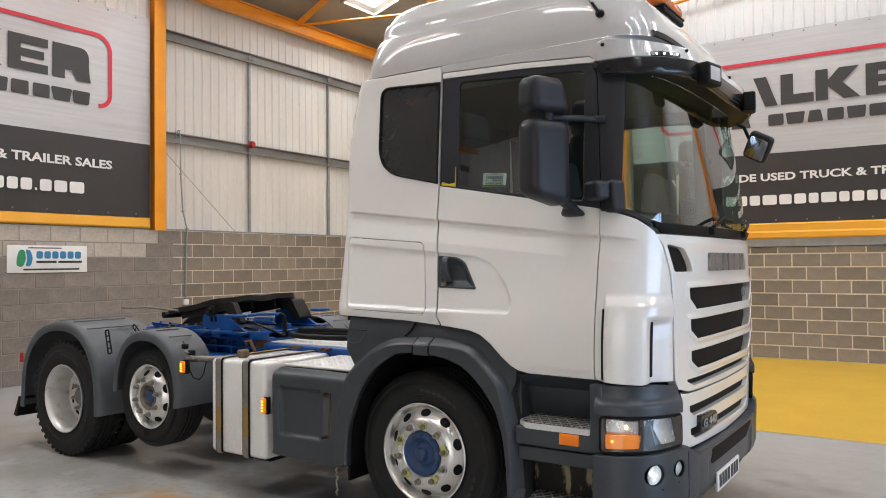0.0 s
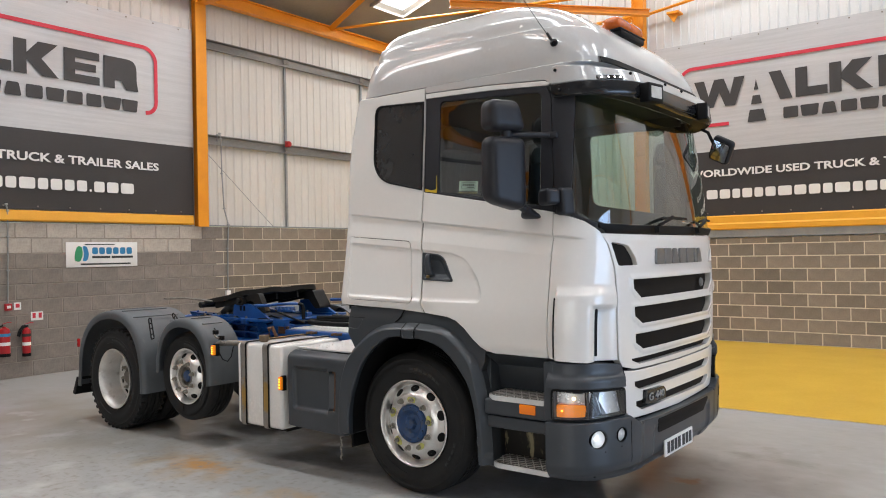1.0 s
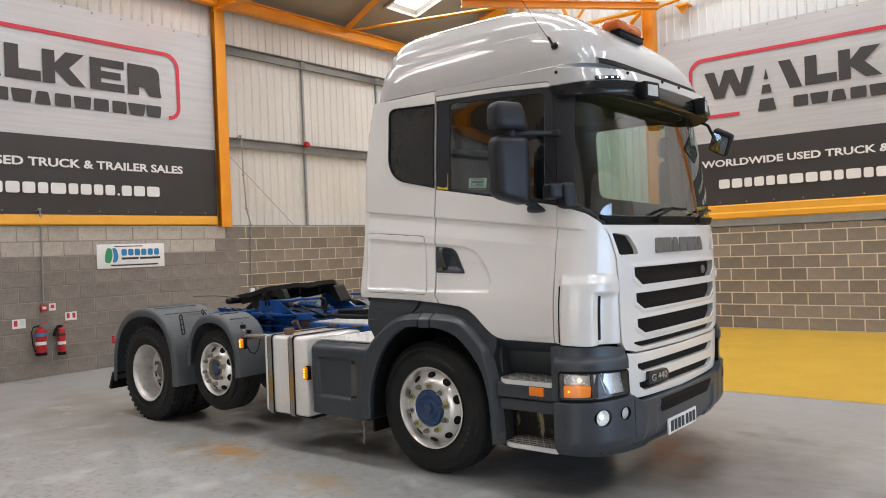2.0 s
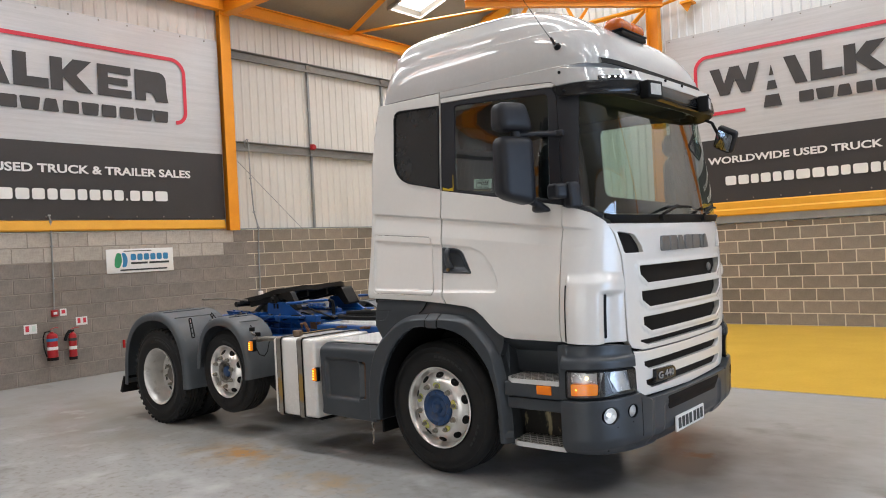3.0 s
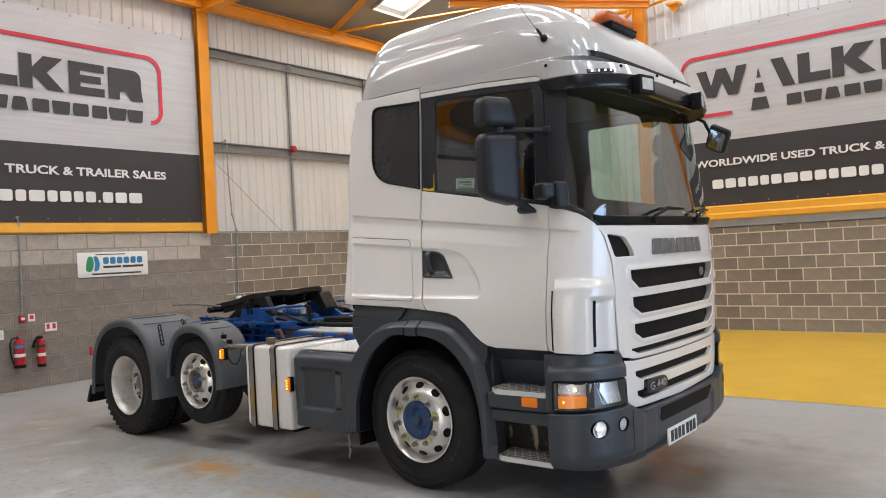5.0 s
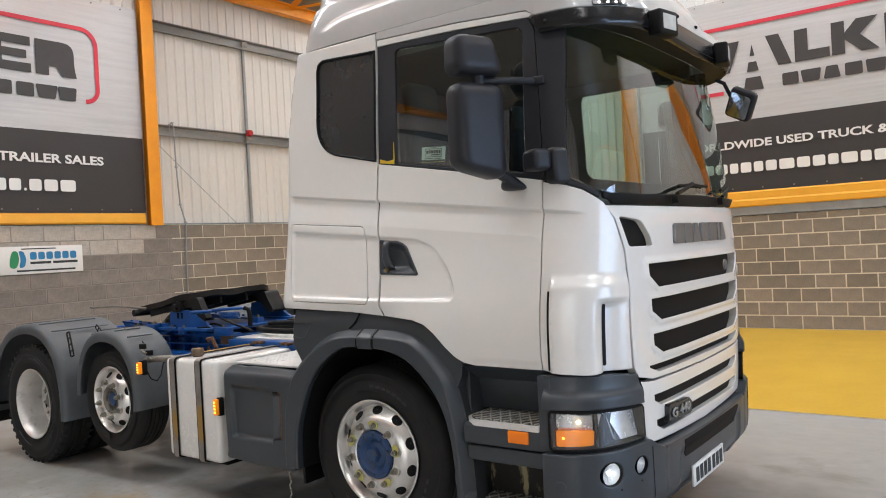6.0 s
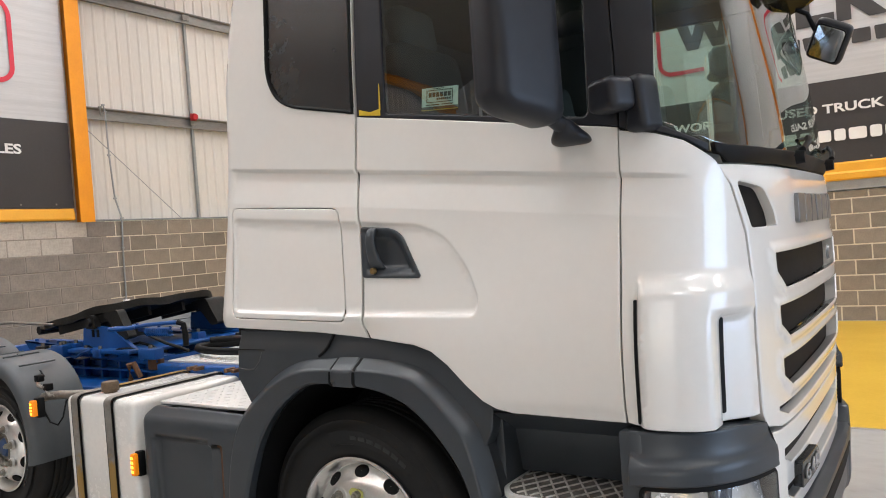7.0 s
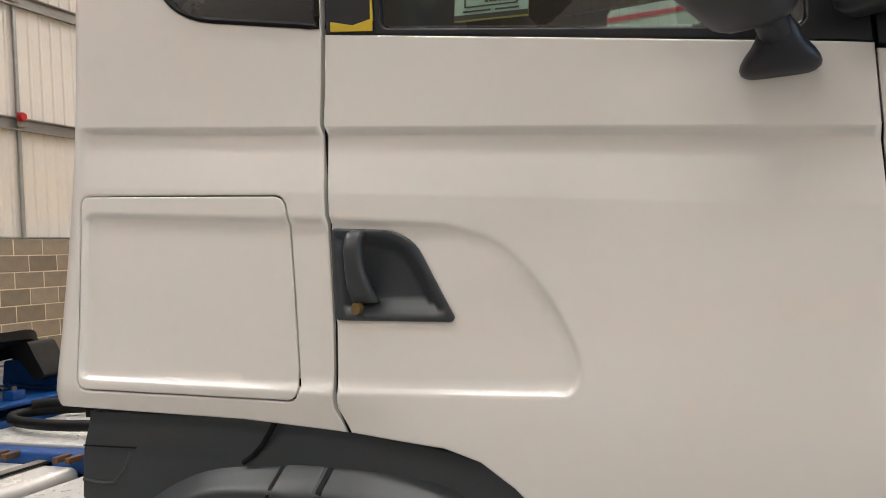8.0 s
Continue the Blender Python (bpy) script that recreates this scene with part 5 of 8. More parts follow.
bm = bmesh.new(); box(bm, -0.1, -0.32, 3.53, 0.40, 0.32, 3.60, 0.02); part("roof_hatch", bm, ROOFPAINT, roof, "white roof hatch")
# aerial
aerial = part("aerial", tube(bmesh.new(), [(1.225, -1.020, 3.085), (1.10, -0.985, 3.25), (0.84, -0.93, 3.62)], 0.0022, 6), BLACK, truck, "thin black whip aerial")
part("aerial_base", turned([(0.001, -0.03), (0.014, -0.028), (0.024, -0.01), (0.026, 0.012)], 20), BLACK, aerial, at=pose(1.232, -1.008, 3.075, 18, 0, 28))
part("aerial_spring", tube(bmesh.new(), [(1.226, -1.022, 3.085), (1.185, -1.008, 3.145)], 0.009, 8), BLACK, aerial)
# beacon bar
beacon = new("beacon_bar"); beacon.parent = truck; beacon.matrix_basis = pose(1.27, -0.04, 3.285, 0, -4, 0) @ Matrix.Diagonal((0.9, 0.82, 0.9, 1)); tagged(beacon, "amber beacon bar on the roof's front")
part("base", boxed(-0.09, -0.25, -0.02, 0.09, 0.25, 0.03, 0.015), BLACK, beacon)
for y in (-0.13, 0.13):
    bm = boxed(-0.092, y - 0.13, 0.030, 0.092, y + 0.13, 0.150, 0.058, 6)
    for v in bm.verts: v.co.z -= 0.012 * abs(v.co.x / 0.09) ** 2
    part("amber_dome", bm, AMBERDOME, beacon, "amber plastic dome")
    part("rotator", turned([(0.001, -0.05), (0.035, -0.045), (0.045, 0.0), (0.03, 0.01)], 16), STEEL, beacon, "metal reflector inside the dome", at=pose(0, y, 0.06, -90))
part("seam_band", boxed(-0.094, -0.262, 0.024, 0.094, 0.262, 0.040, 0.006), BLACK, beacon)

# ---- windscreen, grille, visor
WS = both([(0.0, 2.735), (-(UF - 1.46), 2.735), (-(UF - 1.455), 2.70), (-(UF - 1.415), 2.40), (-(UF - 1.391), 2.15), (-(UF - 1.387), 1.990), (-(UF - 1.47), 1.950), (-(UF - 1.548), 1.918), (-(UF - 1.60), 1.905), (-(UF - 1.85), 1.895), (0.0, 1.900)])
ws = patch("windscreen", WS, [], cab_front(-0.003), SCREEN, truck, 0.06, rim=0.01, drop=0.001, thick=0.006, outward=MID, label="clear curved windscreen")
ws.visible_shadow = False
patch("scuttle", both([(0.0, 1.903), (-(UF - 1.85), 1.898), (-(UF - 1.60), 1.907), (-(UF - 1.55), 1.915), (-(UF - 1.555), 1.885), (-(UF - 1.62), 1.852), (0.0, 1.846)]), [], cab_front(0.0, lambda s, z: 0.02 * sstep(1.85, 1.885, z)), BLACK, truck, 0.04, outward=MID, label="black scuttle panel under the windscreen")
def wiper(y0, y1, y2):
    w = new("wiper"); w.parent = truck
    P = lambda y, z, o: tuple(cab_front(o)(np.array([s_of(y, z)]), np.array([z]))[0])
    part("arm", tube(bmesh.new(), [P(y0, 1.875, 0.03), P(y0, 1.90, 0.055), P((y0 + y1) / 2, 1.935, 0.05), P(y1, 1.965, 0.03)], 0.011, 8), BLACK, w)
    part("blade", tube(bmesh.new(), [P(y1 - (y2 - y1) * 0.55, 1.945, 0.014), P(y1, 1.962, 0.02), P(y2, 1.96, 0.014)], 0.008, 6), BLACK, w)
    part("pivot", turned([(0.001, -0.03), (0.022, -0.03), (0.026, 0.0)], 16), BLACK, w, at=Matrix.Translation(P(y0, 1.875, 0.03)) @ pose(0, 0, 0, 0, 0, 90))
wiper(-0.45, -0.15, 0.15); wiper(0.30, 0.55, 0.78)


def slot(top, foot, ytop, yfoot, nose_z):
    """A grille opening across the nose: pointed ends, wider above."""
    h = [(0.0, top), (s_of(-ytop, top), top), (s_of(-ytop + 0.006, nose_z), nose_z), (s_of(-yfoot, foot), foot), (0.0, foot)]
    return both(h)
SLOTS = [slot(1.553, 1.438, 0.735, 0.64, 1.50), slot(1.378, 1.272, 0.725, 0.62, 1.325), slot(1.203, 1.106, 0.715, 0.61, 1.155), slot(1.050, 1.008, 0.745, 0.64, 1.04)]
VENT = rounded([(s_of(-0.915, 1.79), 1.795), (s_of(-0.76, 1.77), 1.772), (s_of(-0.685, 1.69), 1.69), (s_of(-0.668, 1.645), 1.645), (s_of(-0.865, 1.645), 1.645)], [0.02, 0.03, 0.02, 0.012, 0.02])
seam_s = [(-(UF - 1.568) , 1.850), (-(UF - 1.627), 1.780), (-(UF - 1.690), 1.63), (-(UF - 1.725), 1.43), (-(UF - 1.750), 1.06)]
nose_forms = lambda s, z: 0.010 * sum(sstep(0.03, 0.004, np.abs(poly_dist(s, z, q) + 0.012)) for q in SLOTS[:3]) + 0.006 * (1 - sstep(1.80, 1.846, z))
grille = patch("grille_panel", both([(0.0, 1.842), (-(UF - 1.85), 1.843), (-(UF - 1.62), 1.848)] + seam_s + [(-(UF - 1.78), 1.010), (-(UF - 1.9), 0.982), (0.0, 0.972)]), SLOTS + [VENT, mirrored(VENT)], cab_front(0.0, nose_forms), PAINT, truck, 0.022, rim=0.006, drop=0.005, thick=0.05, outward=MID, label="white painted grille panel")
for q in SLOTS: patch("grille_mesh", shift(q, -0.02), [], cab_front(-0.035), GRILLE, grille, 0.07, outward=MID, label="dark mesh behind a grille opening")
for q in (VENT, mirrored(VENT)): patch("vent_mesh", shift(q, -0.01), [], cab_front(-0.030), GRILLE, grille, 0.06, outward=MID, label="dark mesh in a side vent")
badge_z, badge_y = 1.49, 0.50
bm = turned([(0.001, -0.012), (0.028, -0.010), (0.034, 0.0)], 20)
P = cab_front(-0.01)(np.array([s_of(badge_y, badge_z)]), np.array([badge_z]))[0]
part("round_emblem", bm, LETTER, grille, "small round metal emblem", at=Matrix.Translation(P) @ pose(0, 0, 0, 0, 0, 90))
# maker's letters, as plain raised blocks
cuts = [(-0.435, -0.305), (-0.297, -0.18), (-0.172, -0.04), (-0.022, 0.10), (0.115, 0.255), (0.272, 0.315), (0.320, 0.435)]
for i, (a, b) in enumerate(cuts):
    sl = (0.0, 0.0, 0.04, 0.0, 0.0, 0.0, 0.04)[i]
    q = rounded([(s_of(a, 1.7) if a else 0, 1.645), (s_of(b, 1.7), 1.645), (s_of(b - sl, 1.7), 1.752), (s_of(a + sl, 1.7), 1.752)], 0.02, 3)
    patch("name_block", q, [], cab_front(0.022), LETTER, grille, 0.05, rim=0.003, drop=0.002, thick=0.018, outward=MID)
LOWSLOTS = [slot(0.898, 0.838, 0.70, 0.62, 0.87), slot(0.768, 0.708, 0.68, 0.60, 0.74)]
lower = patch("lower_grille_panel", both([(0.0, 0.962), (-(UF - 1.9), 0.970), (-(UF - 1.80), 0.982), (-(UF - 1.785), 0.962), (-(UF - 1.80), 0.80), (-(UF - 1.83), 0.71), (-(UF - 1.88), 0.668), (0.0, 0.645)]), LOWSLOTS, cab_front(0.004), PAINT, truck, 0.03, rim=0.008, drop=0.005, thick=0.05, outward=MID, label="white painted lower grille")
for q in LOWSLOTS: patch("grille_mesh", shift(q, -0.02), [], cab_front(-0.03), GRILLE, lower, 0.07, outward=MID, label="dark mesh behind a grille opening")
bq = rounded([(s_of(-0.60, .79), 0.742), (s_of(-0.30, .79), 0.737), (s_of(-0.295, .79), 0.800), (s_of(-0.335, .79), 0.826), (s_of(-0.60, .79), 0.832)], 0.015)
model = patch("model_badge", bq, [], cab_front(0.032), GLOSSBLACK, lower, 0.04, rim=0.004, thick=0.03, outward=MID, label="black model badge")
bm, wd = text_mesh("G 440", 0.05, 0.005, weight=0.02)
bmesh.ops.transform(bm, verts=bm.verts[:], matrix=Matrix.Diagonal((0.235 / wd, 1, 1, 1)))
for v in bm.verts:
    y = -0.575 + v.co.x; p = cab_front(0.034 - v.co.y)(np.array([s_of(y, 0.79)]), np.array([0.762 + v.co.z]))[0]; v.co = Vector(p)
part("lettering", bm, LETTERPALE, model, "pale raised numerals", False)
# visor
def visor_out(s, z):
    a = np.abs(s); reach = 0.022 + 0.155 * sstep(1.30, 0.62, a)
    return reach * (0.80 + 0.20 * sstep(2.93, 2.74, z)) + 0.0 * s
VE = UF - 1.262
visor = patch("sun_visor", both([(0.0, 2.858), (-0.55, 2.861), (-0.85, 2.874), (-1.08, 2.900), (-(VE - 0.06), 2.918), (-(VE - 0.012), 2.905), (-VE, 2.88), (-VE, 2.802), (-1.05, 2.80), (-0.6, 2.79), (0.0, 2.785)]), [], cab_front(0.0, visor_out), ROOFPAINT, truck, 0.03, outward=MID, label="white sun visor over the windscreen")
def brow_out(s, z): return visor_out(s, np.maximum(z, 2.79)) + 0.004 - 0.05 * sstep(2.72, 2.66, z) * sstep(1.3, 0.8, np.abs(s))
patch("visor_brow", both([(0.0, 2.781), (-0.6, 2.786), (-1.05, 2.796), (-VE, 2.798), (-VE, 2.745), (-(VE - 0.04), 2.722), (-1.02, 2.705), (-0.6, 2.68), (0.0, 2.672)]), [], cab_front(0.0, brow_out), GLOSSBLACK, visor, 0.03, thick=0.03, outward=MID, label="dark smoked lower visor")
bm = bmesh.new()   # underside of the visor
ss = np.linspace(-(VE - 0.03), VE - 0.03, 61); zz = 2.705 - 0.012 * (1 - (np.abs(ss) / VE)) 
o = cab_front(0.0, brow_out)(ss, zz + 0.0); i_ = cab_front(0.0)(ss, 0 * ss + 2.73)
ov = [bm.verts.new(p) for p in o]; iv = [bm.verts.new(p) for p in i_]
for k in range(60): bm.faces.new((ov[k], ov[k + 1], iv[k + 1], iv[k]))
g = bmesh.ops.extrude_face_region(bm, geom=bm.faces[:]); bmesh.ops.translate(bm, verts=[v for v in g["geom"] if isinstance(v, bmesh.types.BMVert)], vec=(0, 0, 0.01))
part("visor_soffit", bm, BLACK, visor, "dark underside of the visor")
patch("roof_front_skirt", both([(0.0, 2.942), (-0.7, 2.942), (-(VE - 0.05), 2.942), (-(VE - 0.05), 2.87), (-0.7, 2.85), (0.0, 2.84)]), [], cab_front(-0.004), ROOFPAINT, roof, 0.05, thick=0.02, outward=MID, label="white panel under the roof's front")
def on_visor(y, z, o): return Vector(cab_front(o, visor_out)(np.array([s_of(y, z)]), np.array([z]))[0])
for y in (-0.56, 0.36):
    p = on_visor(y - 0.02, 2.712, 0.03)
    sp = new("spot_lamp"); sp.parent = visor; sp.matrix_basis = Matrix.Translation(p) @ pose(0, 0, 0, 0, 0, 12 * (1 if y > 0 else -1)); tagged(sp, "square black spot lamp with clear glass")
    bm = boxed(-0.05, -0.082, -0.062, 0.03, 0.082, 0.062, 0.014, 3); part("housing", bm, BLACK, sp); 
    part("lens", boxed(0.022, -0.058, -0.038, 0.033, 0.058, 0.040, 0.006), LENS, sp)
for y in (-0.84, 0.84):
    q = rounded([(s_of(y - 0.075, 2.85), 2.800), (s_of(y + 0.075, 2.85), 2.797), (s_of(y + 0.075, 2.85), 2.824), (s_of(y - 0.075, 2.85), 2.828)], 0.008, 2)
    led = patch("marker_lamp", q, [], cab_front(0.006, visor_out), GLOSSBLACK, visor, 0.03, rim=0.002, thick=0.01, outward=MID, label="lit white marker lamp in the visor")
    for k in range(4):
        p = on_visor(y - 0.052 + k * 0.035, 2.812, 0.006); bm = bmesh.new(); bmesh.ops.create_icosphere(bm, subdivisions=1, radius=0.007); part("light_point", bm, LED, led, at=Matrix.Translation(p))
for y, z in ((-1.035, 2.885), (-1.035, 2.752), (1.035, 2.885), (-0.70, 2.845), (-0.25, 2.838), (0.05, 2.838), (0.62, 2.845)):
    p = on_visor(y, z, 0.004); bm = bmesh.new(); bmesh.ops.create_uvsphere(bm, u_segments=10, v_segments=6, radius=0.011); part("bolt", bm, BLACK, visor, at=Matrix.Translation(p))

# ---- bumper, headlamps, steps
FOG = [(-(UF - 1.558), 0.598, 0.055), (-(UF - 1.725), 0.606, 0.044)]
circ = lambda s, z, r: [(s + r * math.cos(k * math.tau / 24), z + r * math.sin(k * math.tau / 24)) for k in range(24)]
fogs = [circ(*f) for f in FOG] + [circ(-f[0], f[1], f[2]) for f in FOG]
def bump_out(s, z):
    a = np.abs(s)
    return 0.035 + 0.02 * sstep(0.35, 0.45, z) - 0.05 * sstep(0.40, 0.32, z) - 0.012 * sstep(0.010, 0.0, np.abs(np.abs(s) - 0.62)) - 0.03 * sstep(0.50, 0.46, a) * sstep(0.60, 0.56, z) * 0.5
bumper = patch("bumper", both([(0.0, 0.640), (-(UF - 1.905), 0.652), (-(UF - 1.84), 0.688), (-(UF - 1.80), 0.712), (-(UF - 1.50), 0.702), (-(UF - 1.262), 0.700), (-(UF - 1.262), 0.352), (-(UF - 1.56), 0.328), (-(UF - 1.92), 0.312), (0.0, 0.308)]), fogs, cab_front(0.0, bump_out), PLASTIC, truck, 0.026, rim=0.008, drop=0.006, thick=0.06, outward=MID, label="dark grey plastic bumper")
for k, (s, z, r) in enumerate(FOG + [(-f[0], f[1], f[2]) for f in FOG]):
    P = Vector(cab_front(0.0, bump_out)(np.array([s]), np.array([z]))[0]); Q = Vector(cab_front(0.05, bump_out)(np.array([s]), np.array([z]))[0])
    m4 = look(P, Q) @ pose(0, 0, 0, 90)
    lamp = part("fog_lamp", turned([(r * 0.98, 0.055), (r * 0.98, 0.0), (r * 1.02, 0.004)], 28), BLACK, bumper, "round fog lamp", at=m4)
    lit = k in (0, 2)
    lens = part("lens", turned([(0.001, 0.002), (r * 0.5, 0.005), (r * 0.95, 0.018)], 28), FLUTED if lit else LENS, lamp)
    part("reflector", turned([(0.001, 0.052), (r * 0.6, 0.045), (r * 0.95, 0.022)], 28), CHROME, lamp)
    if lit:
        lens.visible_shadow = False
        part("bulb", turned([(0.001, 0.024), (r * 0.16, 0.026), (r * 0.20, 0.034), (r * 0.14, 0.044)], 14), BULB, lamp, "lit bulb")
INS = (UF - 1.86) * 0.58
patch("bumper_insert", rounded([(-INS, 0.530), (INS, 0.530), (INS * 1.1, 0.632), (-INS * 1.1, 0.632)], 0.02, 3), [], cab_front(0.004, bump_out), GRILLE, bumper, 0.04, rim=0.004, drop=0.003, thick=0.006, outward=MID, label="dark textured panel in the bumper")
for sg in (-1, 1):
    for u0, u1 in ((1.800, 1.812),): patch("bumper_seam", [(sg * (UF - u0), 0.68), (sg * (UF - u0 - 0.004), 0.68), (sg * (UF - u1 - 0.004), 0.42), (sg * (UF - u1), 0.42)], [], cab_front(0.0015, bump_out), BLACK, bumper, 0.03, rim=0.0008, drop=0.0, thick=0.003, outward=MID)
    for u0, z0, r0 in ((1.345, 0.555, 0.024), (1.60, 0.52, 0.006), (1.72, 0.535, 0.006)): patch("bumper_cap", circ(sg * (UF - u0), z0, r0), [], cab_front(0.003 if r0 > 0.01 else 0.001, bump_out), PLASTIC if r0 > 0.01 else BLACK, bumper, 0.03, rim=0.002, drop=0.003, thick=0.004, outward=MID)
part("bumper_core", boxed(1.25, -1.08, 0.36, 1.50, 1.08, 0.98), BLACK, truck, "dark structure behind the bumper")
plate_c = Vector(cab_front(0.0, bump_out)(np.array([0.0]), np.array([0.40]))[0])
plate = part("number_plate", boxed(-0.001, -0.26, -0.056, 0.012, 0.26, 0.056, 0.003), WHITEPRINT, bumper, "white number plate", at=Matrix.Translation(plate_c + Vector((0.012, -0.10, 0.005))))
for k, y in enumerate((-0.20, -0.135, -0.07, -0.005, 0.075, 0.14, 0.205)): part("plate_bar", boxed(0.0122, y - 0.024, -0.038, 0.0142, y + 0.024, 0.038), INK, plate)
for sign in (-1, 1):
    m = (lambda q: q) if sign < 0 else mirrored
    T = lambda u: -(UF - u)
    # trim over the lamp
    patch("lamp_trim", m([(T(1.262), 0.905), (T(1.30), 0.905), (T(1.50), 0.902), (T(1.775), 0.893), (T(1.775), 0.962), (T(1.765), 1.03), (T(1.62), 1.052), (T(1.48), 1.056), (T(1.262), 1.064)]), [], cab_front(0.012, lambda s, z: 0.028 * sstep(1.00, 0.95, z)), PLASTIC, truck, 0.03, rim=0.008, drop=0.006, thick=0.05, outward=MID, label="dark grey trim over the headlamp")
    LQ = rounded([(T(1.300), 0.718), (T(1.782), 0.722), (T(1.772), 0.878), (T(1.300), 0.893)], 0.02)
    hl = patch("headlamp", m(shift(LQ, -0.012)), [m(shift(LQ, 0.004))], cab_front(0.028), BLACK, truck, 0.02, rim=0.003, thick=0.08, outward=MID, label="clear headlamp with an amber side")
    patch("bowl", m(shift(LQ, -0.004)), [], cab_front(-0.035), CHROME, hl, 0.04, outward=MID, label="bright reflector bowl")
    cover = patch("cover", m(LQ), [], cab_front(0.030), LAMPGLASS, hl, 0.04, rim=0.004, drop=0.002, thick=0.006, outward=MID); cover.visible_shadow = False
    patch("indicator", m(rounded([(T(1.318), 0.728), (T(1.500), 0.730), (T(1.505), 0.80), (T(1.318), 0.805)], 0.01)), [], cab_front(0.004), AMBER, hl, 0.04, rim=0.004, outward=MID, label="lit amber indicator")
    patch("side_light", m(rounded([(T(1.318), 0.815), (T(1.50), 0.810), (T(1.498), 0.872), (T(1.318), 0.880)], 0.01)), [], cab_front(-0.004), CHROME, hl, 0.04, rim=0.004, outward=MID)
    for u, z, r, mm in ((1.43, 0.842, 0.010, WARMLAMP), (1.355, 0.768, 0.009, AMBERBULB)):
        P = Vector(cab_front(0.0)(np.array([sign * (UF - u)]), np.array([z]))[0]); Q = Vector(cab_front(0.05)(np.array([sign * (UF - u)]), np.array([z]))[0])
        part("bulb", turned([(0.001, -0.008), (r * 0.6, -0.004), (r, 0.012)], 20), mm, hl, at=look(P + (Q - P) * 0.12, Q) @ pose(0, 0, 0, 90))
    FQ = [[(T(1.52), 0.735), (T(1.64), 0.735), (T(1.56), 0.872), (T(1.52), 0.872)], [(T(1.65), 0.735), (T(1.768), 0.735), (T(1.760), 0.868), (T(1.575), 0.872)]]
    for q, o0, o1 in ((FQ[0], -0.030, 0.0), (FQ[1], -0.004, -0.030)):
        patch("reflector_facet", m(q), [], cab_front(0.0, lambda s_, z_, o0=o0, o1=o1: o0 + (o1 - o0) * np.clip((z_ - 0.735) / 0.135, 0, 1)), CHROME, hl, 0.03, rim=0.002, drop=0.0, thick=0.004, outward=MID)
    patch("divider", m([(T(1.508), 0.724), (T(1.516), 0.724), (T(1.512), 0.884), (T(1.504), 0.884)]), [], cab_front(0.024), SATIN, hl, 0.04, rim=0.001, drop=0, outward=MID)
    # steps: recessed well, two treads
    Y = lambda y: sign * y
    def bx(x0, y0, z0, x1, y1, z1, r=0.0, seg=2):
        a, b = sorted((Y(y0), Y(y1))); return boxed(x0, a, z0, x1, b, z1, r, seg)
    steps = new("entry_steps"); steps.parent = truck; tagged(steps, "dark grey entry steps with metal treads")
    part("well", bx(0.76, 0.80, 0.36, 1.262, 0.93, 1.10), PLASTIC, steps, "dark recessed step well")
    bm = prism([(sign * 1.165, 1.078), (sign * 1.02, 0.99), (sign * 0.985, 0.83), (sign * 0.90, 0.83), (sign * 0.90, 1.078)], 0.742, 1.255, "x"); part("upper_side", soften(bm, 0.012), PLASTIC, steps, "dark grey panel below the door")
    part("step_front", bx(0.775, 0.90, 0.690, 1.258, 1.205, 0.796, 0.018, 3), PLASTIC, steps); part("lower_strip", bx(0.79, 0.90, 0.605, 1.258, 1.19, 0.684, 0.012), PLASTIC, steps)
    part("post", bx(1.225, 0.92, 0.70, 1.300, 1.21, 1.062, 0.012), PLASTIC, steps, "dark grey post beside the headlamp")
    for z, x0, x1, y1 in ((0.812, 0.785, 1.225, 1.208), (0.372, 0.80, 1.245, 1.19)):
        rim_q = rounded([(x0 - 0.015, sign * 0.93), (x1, sign * 0.93), (x1, sign * y1), (x0 + 0.05, sign * y1), (x0 - 0.015, sign * (y1 - 0.06))], [0, 0, 0.02, 0.05, 0.04], 6)
        tread = part("tread", soften(prism(rim_q, z - 0.026, z + 0.004, "z"), 0.004), CHEQUER, steps, "bare metal step tread with a raised lattice")
        inn = rounded([(x0 + 0.002, sign * 0.945), (x1 - 0.014, sign * 0.945), (x1 - 0.014, sign * (y1 - 0.014)), (x0 + 0.055, sign * (y1 - 0.014)), (x0 + 0.002, sign * (y1 - 0.07))], [0, 0, 0.015, 0.045, 0.04], 6)
        part("recess", prism(inn, z + 0.001, z + 0.0065, "z"), TREADDARK, tread, "dirty recessed field", False)
        box_in = np.array(inn)
        for d in (-1, 1):
            for k in range(-3, 10):
                xa = x0 + k * 0.058; pa, pb = np.array([xa, sign * 0.945]), np.array([xa + 0.26 * 0.62 * 1.0, sign * (y1 - 0.014)])
                if d < 0: pa[0], pb[0] = pb[0], pa[0]
                ts = np.linspace(0, 1, 60); q = pa + (pb - pa) * ts[:, None]; ok = _inside(q, inn)
                if ok.sum() < 8: continue
                a_, b_ = q[ok][0], q[ok][-1]
                part("rib", tube(bmesh.new(), [(a_[0], a_[1], z + 0.007), (b_[0], b_[1], z + 0.007)], 0.0042, 4), TREADRIB, tread)
    part("side_marker", bx(1.050, 1.200, 0.722, 1.165, 1.216, 0.782, 0.006), AMBERDIM, steps, "amber side marker")
    part("lower_well", bx(0.77, 0.82, 0.375, 1.262, 0.955, 0.70), GRIME, steps, "grimy lower step well")
    part("cheek", bx(0.735, 0.86, 0.36, 0.768, 1.105, 1.085, 0.006), PLASTIC, steps, "dark grey end cheek of the steps")

